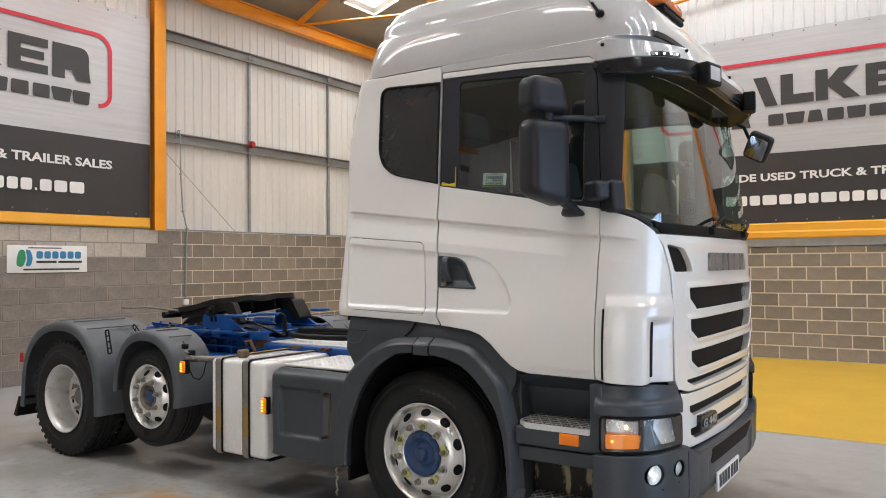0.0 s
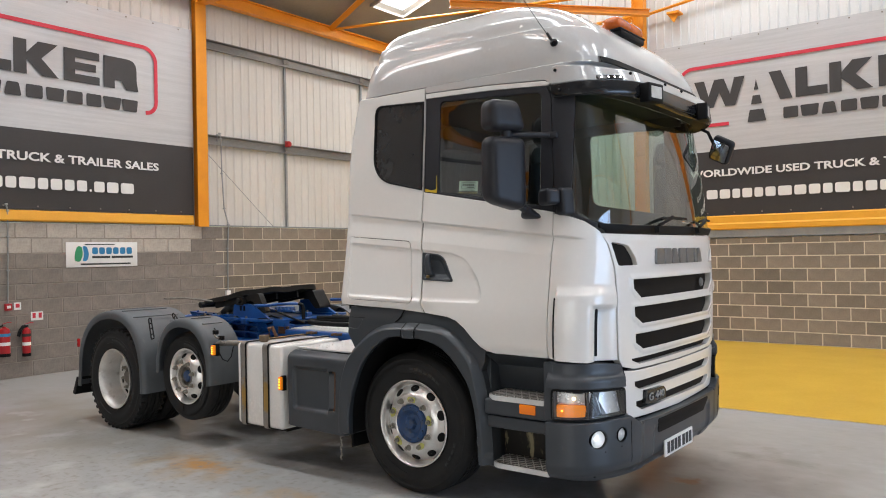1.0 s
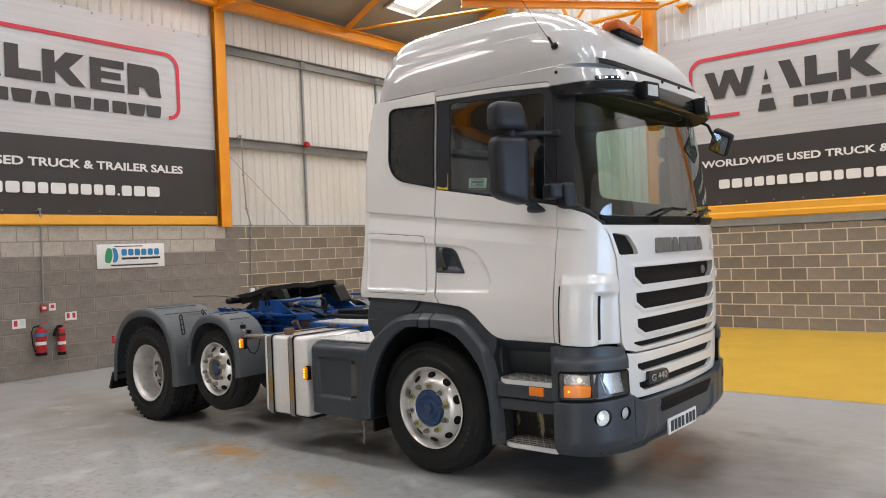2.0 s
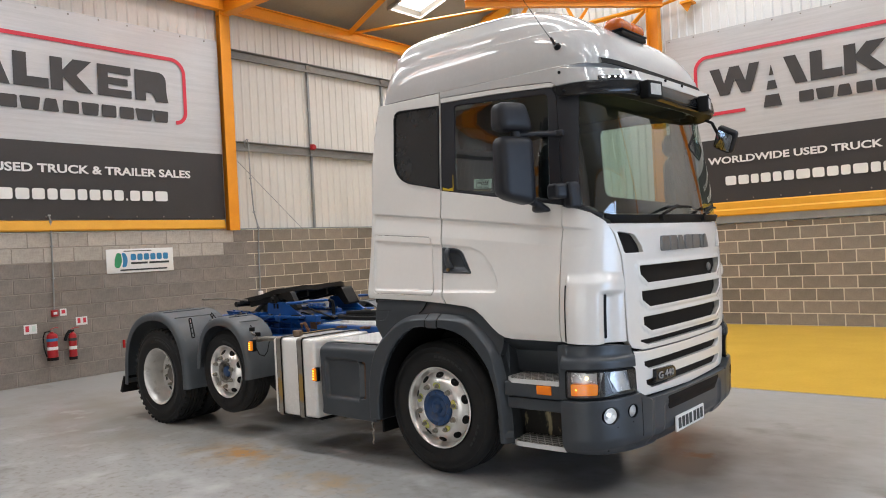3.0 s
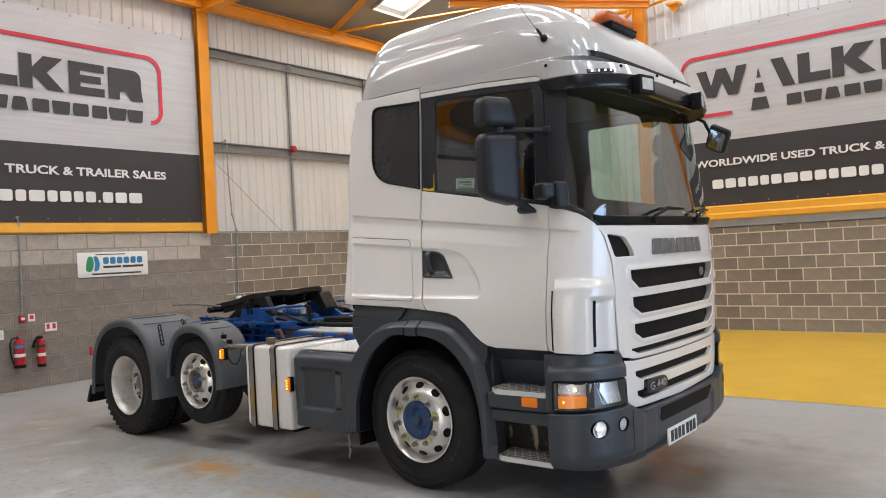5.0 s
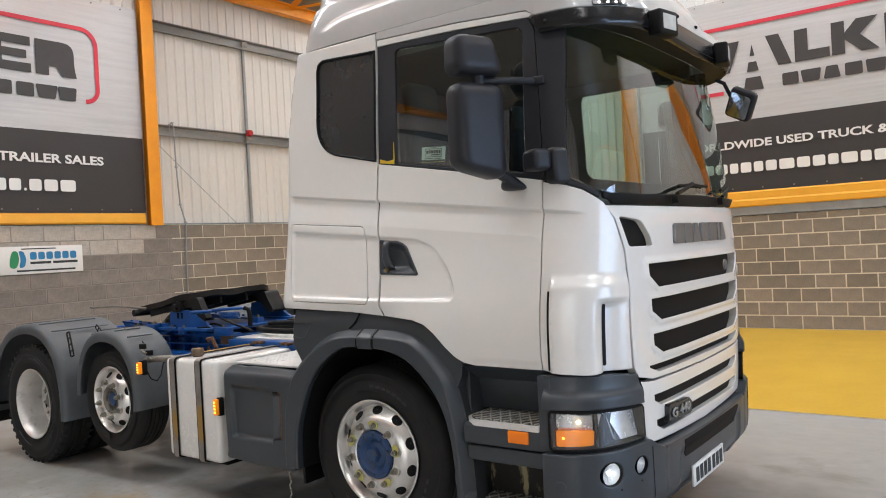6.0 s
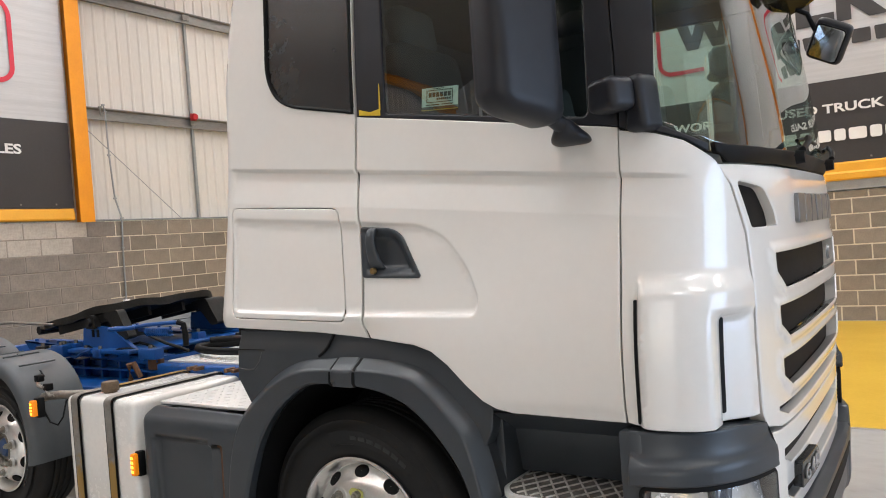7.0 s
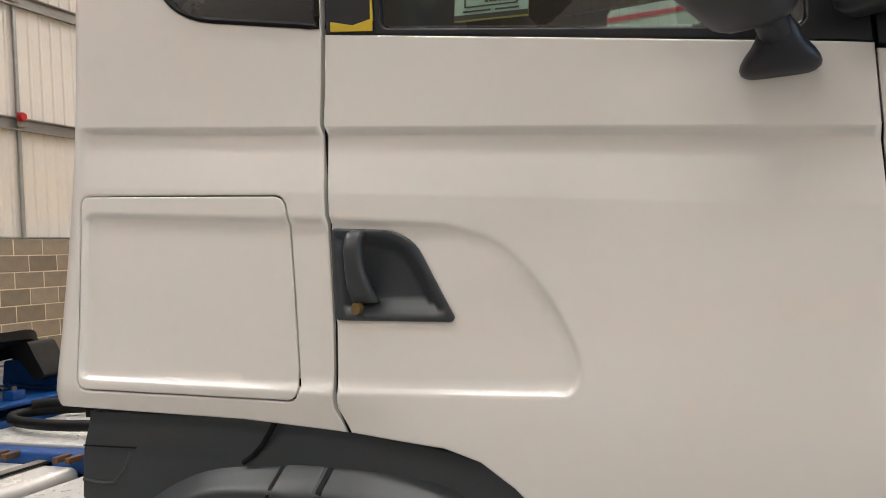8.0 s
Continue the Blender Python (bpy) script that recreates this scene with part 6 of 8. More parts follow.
    # wheel arch and fender
    OUT = [(-0.60, 0.395), (-0.592, 0.65), (-0.564, 0.81), (-0.513, 0.945), (-0.450, 1.027), (-0.356, 1.105), (-0.267, 1.170), (-0.165, 1.220), (-0.06, 1.246), (0.09, 1.256), (0.23, 1.258), (0.37, 1.250), (0.475, 1.231), (0.555, 1.182), (0.635, 1.108), (0.716, 1.005), (0.772, 0.80), (0.792, 0.66), (0.806, 0.50), (0.812, 0.352)]
    INN = [(0.735, 0.352), (0.730, 0.42), (0.716, 0.56), (0.695, 0.717), (0.644, 0.870), (0.548, 0.998), (0.454, 1.078), (0.381, 1.114), (0.295, 1.138), (0.195, 1.150), (0.089, 1.153), (-0.005, 1.150), (-0.065, 1.138), (-0.125, 1.108), (-0.222, 1.038), (-0.300, 0.952), (-0.362, 0.852), (-0.432, 0.68), (-0.455, 0.55), (-0.460, 0.395)]
    sm = lambda pts: [tuple(p) for p in _smooth(pts)]
    def _smooth(pts, k=5):
        q = [Vector(p) for p in pts]; out = []
        for i in range(len(q) - 1):
            a, b, c, d = q[max(i - 1, 0)], q[i], q[i + 1], q[min(i + 2, len(q) - 1)]
            for j in range(k):
                t = j / k; out.append(0.5 * ((2 * b) + (c - a) * t + (2 * a - 5 * b + 4 * c - d) * t * t + (3 * b - a - 3 * c + d) * t ** 3))
        return out + [q[-1]]
    arch = sm(OUT) + sm(INN)
    flat = lambda off, sh=0.0: (lambda u, z: np.stack([u, sign * (1.165 + off - sh * sstep(0.0, 0.5, np.hypot(u - 0.12, z - 0.5) - 0.55)), z], -1))
    outer_line = np.array(sm(OUT))
    def edge_dist(u, z):
        p = np.stack([np.ravel(u), np.ravel(z)], 1); d = np.full(len(p), 9.0)
        for a, b in zip(outer_line[:-1], outer_line[1:]):
            ab = b - a; t = np.clip(((p - a) @ ab) / (ab @ ab), 0, 1); d = np.minimum(d, np.linalg.norm(p - a - t[:, None] * ab, axis=1))
        return d.reshape(np.shape(u))
    def crown(u, z):
        """Chamfered outer band, then the flat upright face."""
        d = edge_dist(u, z); t = np.clip(d / 0.052, 0, 1)
        o = 0.062 * np.where(t < 0.7, t * 1.16, 0.812 + (1 - ((1 - t) / 0.3) ** 2) * 0.188) - 0.012 * sstep(0.012, 0.0, poly_dist(u, z, arch)) * (d > 0.08)
        return np.stack([u, sign * (1.160 + o), z], -1)
    wheel_arch = patch("wheel_arch", arch, [], crown, PLASTIC, truck, 0.02, rim=0.004, drop=0.003, thick=0.10, outward=MID, lines=[q + q[:1] for q in (shift(arch, o_) for o_ in (0.006, 0.014, 0.024, 0.034, 0.040, 0.045, 0.049, 0.053, 0.06, 0.075))], label="dark grey plastic wheel arch")
    patch("arch_clip", rounded([(0.086, 1.146), (0.192, 1.146), (0.196, 1.258), (0.098, 1.258)], 0.006, 2), [], lambda u, z: crown(u, z) + np.array([0, sign * 0.004, 0]), PLASTIC, wheel_arch, 0.02, rim=0.004, drop=0.002, outward=MID, label="dark grey joint piece on the arch")
    for uu, wg in ((0.080, 0.004), (0.199, 0.0065)): patch("joint_gap", [(uu - wg, 1.148), (uu + wg, 1.148), (uu + wg + 0.010, 1.254), (uu - wg + 0.010, 1.254)], [], lambda u, z: crown(u, z) + np.array([0, sign * 0.0025, 0]), BLACK, wheel_arch, 0.02, rim=0.001, drop=0.0, thick=0.004, outward=MID)
    FEN = [(-0.475, 1.353), (0.10, 1.343), (0.25, 1.328)] + [(a, b - 0.012) for a, b in DOOR_FOOT[:6]] + [(0.768, 1.09), (0.760, 1.02), (0.70, 0.90)] + [(a, b - 0.02) for a, b in sm(OUT)[::-1] if -0.36 < a < 0.66] + [(-0.425, 1.045), (-0.492, 1.15)]
    patch("fender", FEN, [], lambda u, z: np.stack([u, sign * (1.150 + 0.018 * sstep(1.34, 1.26, z)), z], -1), PLASTIC, truck, 0.03, rim=0.006, drop=0.004, thick=0.06, outward=MID, label="dark grey plastic fender below the cab")
    part("fender_groove", boxed(-0.478, min(sign * 1.160, sign * 1.1695), 1.2725, -0.315, max(sign * 1.160, sign * 1.1695), 1.2755), BLACK, truck)
    part("fender_ridge", tube(bmesh.new(), [(-0.485, sign * 1.166, 1.192), (-0.42, sign * 1.167, 1.186), (-0.385, sign * 1.167, 1.190), (-0.35, sign * 1.166, 1.225), (-0.335, sign * 1.164, 1.262)], 0.005, 6), PLASTIC, truck)
    part("fender_joint", tube(bmesh.new(), [(0.078, sign * 1.163, 1.352), (0.062, sign * 1.166, 1.325), (0.042, sign * 1.169, 1.295), (0.015, sign * 1.170, 1.270), (-0.010, sign * 1.170, 1.254)], 0.006, 6), BLACK, truck)
    bm = bmesh.new()   # inner lining of the arch
    pts = _smooth(INN)
    a_ = [bm.verts.new((p.x, sign * 1.165, p.y)) for p in pts]; b_ = [bm.verts.new((p.x, sign * 0.60, p.y)) for p in pts]
    for k in range(len(pts) - 1): bm.faces.new((a_[k], a_[k + 1], b_[k + 1], b_[k]))
    bm.faces.new(b_)
    g = bmesh.ops.extrude_face_region(bm, geom=bm.faces[:]); bmesh.ops.translate(bm, verts=[v for v in g["geom"] if isinstance(v, bmesh.types.BMVert)], vec=(0, 0, 0.01))
    part("arch_liner", bm, BLACK, truck, "black wheel arch liner")
    part("mud_flap", boxed(-0.56, sign * 0.92 - 0.16, 0.26, -0.54, sign * 0.92 + 0.16, 0.60), BLACK, truck, "black rubber mud flap")
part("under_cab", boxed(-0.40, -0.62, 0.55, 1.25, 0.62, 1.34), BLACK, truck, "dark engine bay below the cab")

# ---- wheels: built round their own axle, outer face towards -y, then set on either side
def tyre_bm(R, rr, w, tread):
    """A tyre of the outer radius R on a rim of radius rr, from y = 0 (outer face) to y = w."""
    b = 0.030
    prof = [(rr - 0.012, 0.035), (rr + 0.004, 0.018), (rr + 0.03, 0.006), (rr + 0.045, 0.0045), ((rr + R) / 2 - 0.015, -0.010), ((rr + R) / 2 + 0.02, -0.010), (R - 0.075, -0.002), (R - 0.050, 0.003), (R - 0.046, 0.000), (R - 0.022, 0.012), (R - 0.006, 0.028), (R, 0.045)]
    groove = 0.011
    n = 4
    for k in range(n):
        y = 0.045 + (w - 0.09) * (k + 1) / (n + 1)
        prof += [(R, y - 0.008), (R - groove, y - 0.006), (R - groove, y + 0.006), (R, y + 0.008)]
    prof += [(R, w - 0.045), (R - 0.006, w - 0.028), (R - 0.03, w - 0.01), ((rr + R) / 2, w + 0.008), (rr + 0.02, w - 0.01), (rr - 0.012, w - 0.035)]
    bm = turned(prof, 96)
    return bm


LUG = mesh_of(boxed(-0.02, 0.0, -0.017, 0.007, 0.063, 0.017, 0.003, 1), "tread_block", RUBBER, False)


def lugs(tyre, R, w):
    """Shoulder blocks of a traction tread, one object each on one mesh."""
    for k in range(44):
        for y0, o in ((0.012, 0.0), (w - 0.075, 0.5)):
            a = (k + o) * math.tau / 44
            part("tread_block", LUG, None, tyre, at=pose(0, 0, 0, 0, math.degrees(-a), 0) @ pose(R, y0, 0))


def wheel(name, kind, x, z, y_face, sign, R, rr, w, label):
    wh = new(name); wh.parent = truck; tagged(wh, label)
    wh.matrix_basis = Matrix.Translation((x, sign * y_face, z)) @ (Matrix.Identity(4) if sign < 0 else pose(0, 0, 0, 0, 0, 180))
    ty = part("tyre", tyre_bm(R, rr, w, kind == "drive"), RUBBER, wh, "black worn rubber tyre", True, 50)
    if kind == "drive": lugs(ty, R, w)
    for a0, a1 in ((46, 108), (225, 262)):
        bm = bmesh.new(); rows = []
        for k in range(25):
            a = radians(a0 + (a1 - a0) * k / 24); rows.append([bm.verts.new((q * math.cos(a), yy, q * math.sin(a))) for q, yy in ((R - 0.145, -0.0055), (R - 0.142, -0.0135), (R - 0.086, -0.0120), (R - 0.083, -0.002))])
        for p, q in zip(rows[:-1], rows[1:]):
            for k in range(3): bm.faces.new((p[k], p[k + 1], q[k + 1], q[k]))
        part("sidewall_band", bm, RUBBER, ty)
    for rad, lab in ((R - 0.115, 0), (R - 0.115, 180)):   # raised sidewall marks, as plain bars
        for k in range(7 if lab == 0 else 4):
            a = radians(lab + 52 + k * (6.2 if lab == 0 else 7.5) + (90 if lab else 0))
            part("sidewall_bar", boxed(-0.017, -0.0150, -0.009, 0.017, -0.011, 0.009, 0.002), RUBBERPALE, ty, at=pose(rad * math.cos(a), 0, rad * math.sin(a), 0, 90 - math.degrees(a), 0))
    if kind == "drive": disc, dish, hub_m = 0.195, True, STEEL
    else: disc, dish, hub_m = -0.012, False, HUBBLUE if kind == "steer" else STEEL
    metal = ALU if kind != "drive" else DULLALU
    rim_prof = [(rr - 0.014, 0.04), (rr + 0.008, 0.006), (rr + 0.012, -0.002), (rr + 0.004, -0.005), (rr - 0.006, 0.003), (rr - 0.022, 0.035)]
    if dish: rim_prof += [(rr - 0.036, 0.12), (rr - 0.05, disc), (rr - 0.09, disc + 0.012), (0.150, disc + 0.028), (0.135, disc + 0.012), (0.125, disc + 0.012)]
    else: rim_prof += [(rr - 0.026, 0.062), (rr - 0.030, 0.062), (rr - 0.038, 0.046), (rr - 0.075, 0.012), (rr - 0.10, disc + 0.003), (rr - 0.12, disc), (0.150 if kind == "steer" else 0.118, disc - 0.004), (0.143 if kind == "steer" else 0.112, disc), (0.136 if kind == "steer" else 0.108, disc + 0.02)]
    rim = part("rim", turned(rim_prof, 64), metal, wh, "polished alloy rim" if not dish else "dull deep-dished alloy rim", True, 35)
    n_h = 8 if kind == "lift" else 10
    hr = rr - 0.052 if not dish else rr - 0.075
    for k in range(n_h):
        a = (k + 0.5) * math.tau / n_h; bm = turned([(0.001, -0.002), (0.0265, -0.002), (0.030, 0.006)], 18)
        part("hand_hole", bm, BLACK, rim, at=Matrix.Translation((hr * math.cos(a), (0.030 if not dish else disc + 0.010), hr * math.sin(a))) @ pose(0, 0, 0, 0, math.degrees(-a), 0) @ pose(0, 0, 0, 0, 0, 42 if not dish else -8) @ Matrix.Diagonal((1.0, 1.0, 1.25, 1)))
    if dish: hub_prof = [(0.001, disc - 0.055), (0.060, disc - 0.055), (0.072, disc - 0.045), (0.078, disc - 0.02), (0.105, disc - 0.012), (0.125, disc), (0.13, disc + 0.03)]
    elif kind == "lift": hub_prof = [(0.001, 0.020), (0.062, 0.020), (0.068, 0.012), (0.082, 0.016), (0.090, -0.010), (0.098, -0.018), (0.106, -0.014), (0.112, 0.02)]
    else: hub_prof = [(0.001, -0.010), (0.050, -0.008), (0.072, 0.004), (0.088, -0.006), (0.096, -0.020), (0.104, -0.026), (0.130, -0.026), (0.137, -0.018), (0.139, 0.02)]
    hub = part("hub", turned(hub_prof, 40), hub_m, wh, "worn blue painted hub" if kind == "steer" else "dull metal hub", True, 30)
    if kind == "steer":
        part("hub_boss", turned([(0.001, -0.040), (0.034, -0.040), (0.042, -0.032), (0.048, -0.006)], 6), HUBBLUE, hub, smooth=False)
        for k in range(10):
            a = (k + 0.5) * math.tau / 10; part("hub_bolt", turned([(0.001, -0.034), (0.007, -0.034), (0.008, -0.02)], 8), HUBBLUE, hub, at=pose(0.117 * math.cos(a), 0, 0.117 * math.sin(a)))
    if kind == "lift":
        part("hub_boss", turned([(0.001, -0.004), (0.045, 0.0), (0.055, 0.012), (0.058, 0.022)], 20), HUBBLUE, hub, "worn blue hub cover")
        for k in range(8):
            a = k * math.tau / 8; part("hub_bolt", turned([(0.001, 0.004), (0.008, 0.004), (0.009, 0.018)], 8), STEEL, hub, at=pose(0.074 * math.cos(a), 0, 0.074 * math.sin(a)))
    n_n, r_n = (8, 0.142) if kind == "lift" else (10, 0.170 if kind == "drive" else 0.176)
    for k in range(n_n):
        a = (k + 0.3) * math.tau / n_n; r = r_n
        yb = disc - 0.004 if not dish else disc + 0.024
        bm = turned([(0.001, -0.048), (0.009, -0.046), (0.010, -0.036), (0.0165, -0.034), (0.0165, -0.012), (0.022, -0.010), (0.023, 0.004)], 12)
        part("nut_collar", turned([(0.017, -0.006), (0.027, -0.006), (0.030, 0.006)], 16), metal, rim, at=pose(r * math.cos(a), yb, r * math.sin(a)))
        part("wheel_nut", bm, NUTSTEEL, rim, smooth=False, at=pose(r * math.cos(a), yb, r * math.sin(a)))
        if kind == "steer" and k % 2 == 0:
            b2 = a + math.tau / 20
            ind = prism(rounded([(-0.026, -0.018), (0.030, -0.022), (0.050, 0.0), (0.030, 0.022), (-0.026, 0.018)], 0.01, 3), -0.0135, -0.0105, "y")
            part("nut_indicator", ind, NUTYELLOW, rim, "pale yellow wheel nut indicator", at=pose(r * math.cos(a), yb, r * math.sin(a), 0, -math.degrees(a) - 90, 0))
    return wh

NUTYELLOW = material("pale_yellow_plastic", (0.62, 0.62, 0.18), (0.5, 0.5, 0.16), (0.4, 0.6))
NUTSTEEL = material("dull_wheel_nut_steel", (0.42, 0.40, 0.35), (0.25, 0.235, 0.20), (0.35, 0.5), metal=0.7, scale=25, fine=120)
for sign in (-1, 1):
    wheel("front_wheel", "steer", 0.045, 0.512, 1.062, sign, 0.512, 0.303, 0.30, "front wheel with polished rim and worn blue hub")
    wheel("lift_axle_wheel", "lift", -2.715, 0.625, 1.085, sign, 0.418, 0.252, 0.27, "small raised lift-axle wheel with polished rim")
    wheel("drive_wheel", "drive", -3.88, 0.512, 1.150, sign, 0.512, 0.295, 0.29, "rear drive wheel with deep-dished rim")
    inner = part("inner_tyre", tyre_bm(0.512, 0.295, 0.29, True), RUBBER, truck, "inner twin rear tyre", True, 50, at=Matrix.Translation((-3.88, sign * 0.82, 0.512)) @ (Matrix.Identity(4) if sign < 0 else pose(0, 0, 0, 0, 0, 180)))

# ---- mirrors
def blob(x0, y0, z0, x1, y1, z1, r, taper=0.0, lean=0.0, heel=0.0):
    bm = bmesh.new(); vs = box(bm, x0, y0, z0, x1, y1, z1)
    bmesh.ops.bevel(bm, geom=bm.edges[:], offset=r, segments=5, profile=0.6, affect="EDGES")
    if taper:
        for v in bm.verts: 
            t = (v.co.z - z0) / (z1 - z0)
            v.co.x = (v.co.x - (x0 + x1) / 2) * (1 - taper * t) + (x0 + x1) / 2
            if lean * v.co.y > 0: v.co.y *= 1 - abs(lean) * t
            if heel * v.co.y > 0: v.co.z += abs(heel) * abs(v.co.y) / y1 * (1 - t) ** 3
    return bm
for sign in (-1, 1):
    S = lambda y: sign * y
    mir = new("door_mirror"); mir.parent = truck; tagged(mir, "large black twin door mirror")
    M0 = Matrix.Translation((1.035, S(1.315), 0)) @ pose(0, 0, 0, 0, 0, -sign * -22)
    main = part("main_mirror", blob(-0.085, -0.137, 2.006, 0.075, 0.137, 2.462, 0.068, 0.10, 0.0, sign * 0.065), SATIN, mir, "black main mirror housing", at=M0)
    part("mirror_glass", boxed(-0.089, -0.105, 2.09, -0.083, 0.105, 2.41, 0.003), MIRROR, main)
    wide = part("wide_mirror", blob(-0.085, -0.135, 2.495, 0.085, 0.135, 2.685, 0.062, 0.16, -sign * 0.42), SATIN, mir, "black wide-angle mirror housing", at=M0)
    part("mirror_glass", boxed(-0.089, -0.095, 2.525, -0.083, 0.095, 2.64, 0.003), MIRROR, wide)
    part("stem", tube(bmesh.new(), [(1.045, S(1.30), 2.44), (1.045, S(1.30), 2.51)], 0.035, 10), SATIN, mir)
    part("upper_arm", tube(bmesh.new(), [(1.06, S(1.28), 2.475), (1.15, S(1.16), 2.480), (1.235, S(1.045), 2.478)], 0.019, 10), SATIN, mir)
    bm = boxed(1.20, -0.02, 2.455, 1.28, 0.03, 2.50, 0.012); bmesh.ops.translate(bm, verts=bm.verts[:], vec=(0, S(1.06), 0)); part("arm_bracket", bm, SATIN, mir)
    part("lower_arm", tube(bmesh.new(), [(1.05, S(1.30), 2.07), (1.072, S(1.255), 2.045), (1.090, S(1.215), 2.030), (1.10, S(1.175), 2.012)], 0.027, 14), SATIN, mir)
    bm = bmesh.new(); rows = []
    for z, rx, ry, y in ((2.062, 0.012, 0.012, 1.18), (2.056, 0.024, 0.026, 1.176), (2.043, 0.032, 0.036, 1.165), (2.027, 0.038, 0.043, 1.152), (2.010, 0.047, 0.050, 1.140), (1.996, 0.057, 0.055, 1.131), (1.984, 0.063, 0.056, 1.125), (1.972, 0.0655, 0.054, 1.119), (1.962, 0.0635, 0.050, 1.114), (1.956, 0.057, 0.043, 1.111), (1.952, 0.046, 0.033, 1.11), (1.951, 0.03, 0.02, 1.11)):
        z = 1.951 + (z - 1.951) * 0.72
        rows.append([bm.verts.new((1.105 + rx * math.cos(k * math.tau / 20), S(y) + ry * math.sin(k * math.tau / 20), z)) for k in range(20)])
    for a, b in zip(rows[:-1], rows[1:]):
        for k in range(20): bm.faces.new((a[k], a[(k + 1) % 20], b[(k + 1) % 20], b[k]))
    bm.faces.new(rows[0]); bm.faces.new(rows[-1][::-1])
    part("foot", bm, SATIN, mir, "black mirror foot on the door")
    # kerb mirror on the pillar
    km = new("kerb_mirror"); km.parent = truck; tagged(km, "small black kerb mirror at the pillar")
    part("housing", blob(-0.066, -0.050, -0.052, 0.066, 0.050, 0.052, 0.032, 0.1), SATIN, km, at=Matrix.Translation((1.258, S(1.150), 2.082)) @ pose(0, 0, 0, 0, 0, sign * 28))
    part("mount", blob(-0.045, -0.05, -0.100, 0.045, 0.05, 0.075, 0.03, 0.4), SATIN, km, at=Matrix.Translation((1.335, S(1.085), 2.065)) @ pose(0, 0, 0, 0, 0, sign * 20))
# front mirror, hung from the visor on the far side
fm = new("front_mirror"); fm.parent = truck; tagged(fm, "black front mirror on an arm under the visor")
part("arm", tube(bmesh.new(), [(1.50, 0.93, 2.72), (1.55, 0.95, 2.69), (1.566, 0.97, 2.64), (1.585, 0.985, 2.59), (1.61, 1.0, 2.575)], 0.013, 10), BLACK, fm)
face_n = Vector((-0.235, -0.88, -0.41)).normalized()
hd = part("housing", blob(-0.030, -0.105, -0.125, 0.065, 0.105, 0.125, 0.045, 0.25), SATIN, fm, at=Matrix.Translation((1.632, 1.01, 2.540)) @ (-face_n).to_track_quat("X", "Z").to_matrix().to_4x4() @ pose(0, 0, 0, 32, 0, 0) @ Matrix.Scale(0.86, 4))
part("mirror_glass", boxed(-0.034, -0.080, -0.098, -0.0285, 0.080, 0.098, 0.002), MIRROR, hd)
part("glass_rim", tube(bmesh.new(), [(-0.033, p[0], p[1]) for p in rounded([(-0.085, -0.103), (0.085, -0.103), (0.085, 0.103), (-0.085, 0.103)], 0.03, 5)], 0.005, 6, True), BLACK, hd)

# ---- inside of the cab
def seat(y):
    s = new("seat"); s.parent = truck; tagged(s, "dark grey fabric seat inside the cab")
    part("cushion", boxed(0.25, y - 0.25, 1.72, 0.80, y + 0.25, 1.88, 0.06, 3), SEATGREY, s)
    part("backrest", boxed(-0.09, -0.24, 0.0, 0.09, 0.24, 0.68, 0.06, 3), SEATGREY, s, at=pose(0.30, y, 1.84, 0, -10, 0))
    part("headrest", boxed(-0.05, -0.14, 0.0, 0.06, 0.14, 0.2, 0.05, 3), TRIM_IN, s, "pale grey headrest", at=pose(0.18, y, 2.50, 0, -8, 0))
    if y > 0: part("belt", boxed(0.33, y - 0.2, 1.86, 0.36, y - 0.14, 2.40), REDWEB, s, "red seat belt")
    part("pedestal", boxed(0.30, y - 0.2, 1.40, 0.75, y + 0.2, 1.72, 0.03), BLACK, s)
seat(-0.62); seat(0.62)
dash = part("dashboard", boxed(1.02, -0.98, 1.60, 1.42, 0.98, 1.93, 0.07, 4), SATIN, truck, "dark dashboard inside the cab")
part("binnacle", boxed(0.92, -0.85, 1.82, 1.15, -0.35, 2.0, 0.06, 3), SATIN, dash)
wheel_ob = new("steering_wheel"); wheel_ob.parent = truck; tagged(wheel_ob, "dark steering wheel"); wheel_ob.matrix_basis = pose(0.86, -0.62, 1.98, 0, -35, 0)
part("ring", tube(bmesh.new(), [(0.22 * math.cos(k * math.tau / 32), 0.22 * math.sin(k * math.tau / 32), 0) for k in range(32)], 0.016, 8, True), BLACK, wheel_ob)
part("spoke", boxed(-0.03, -0.21, -0.02, 0.05, 0.21, 0.012, 0.01), BLACK, wheel_ob)
part("column", boxed(-0.03, -0.03, -0.35, 0.03, 0.03, 0.0, 0.01), BLACK, wheel_ob)

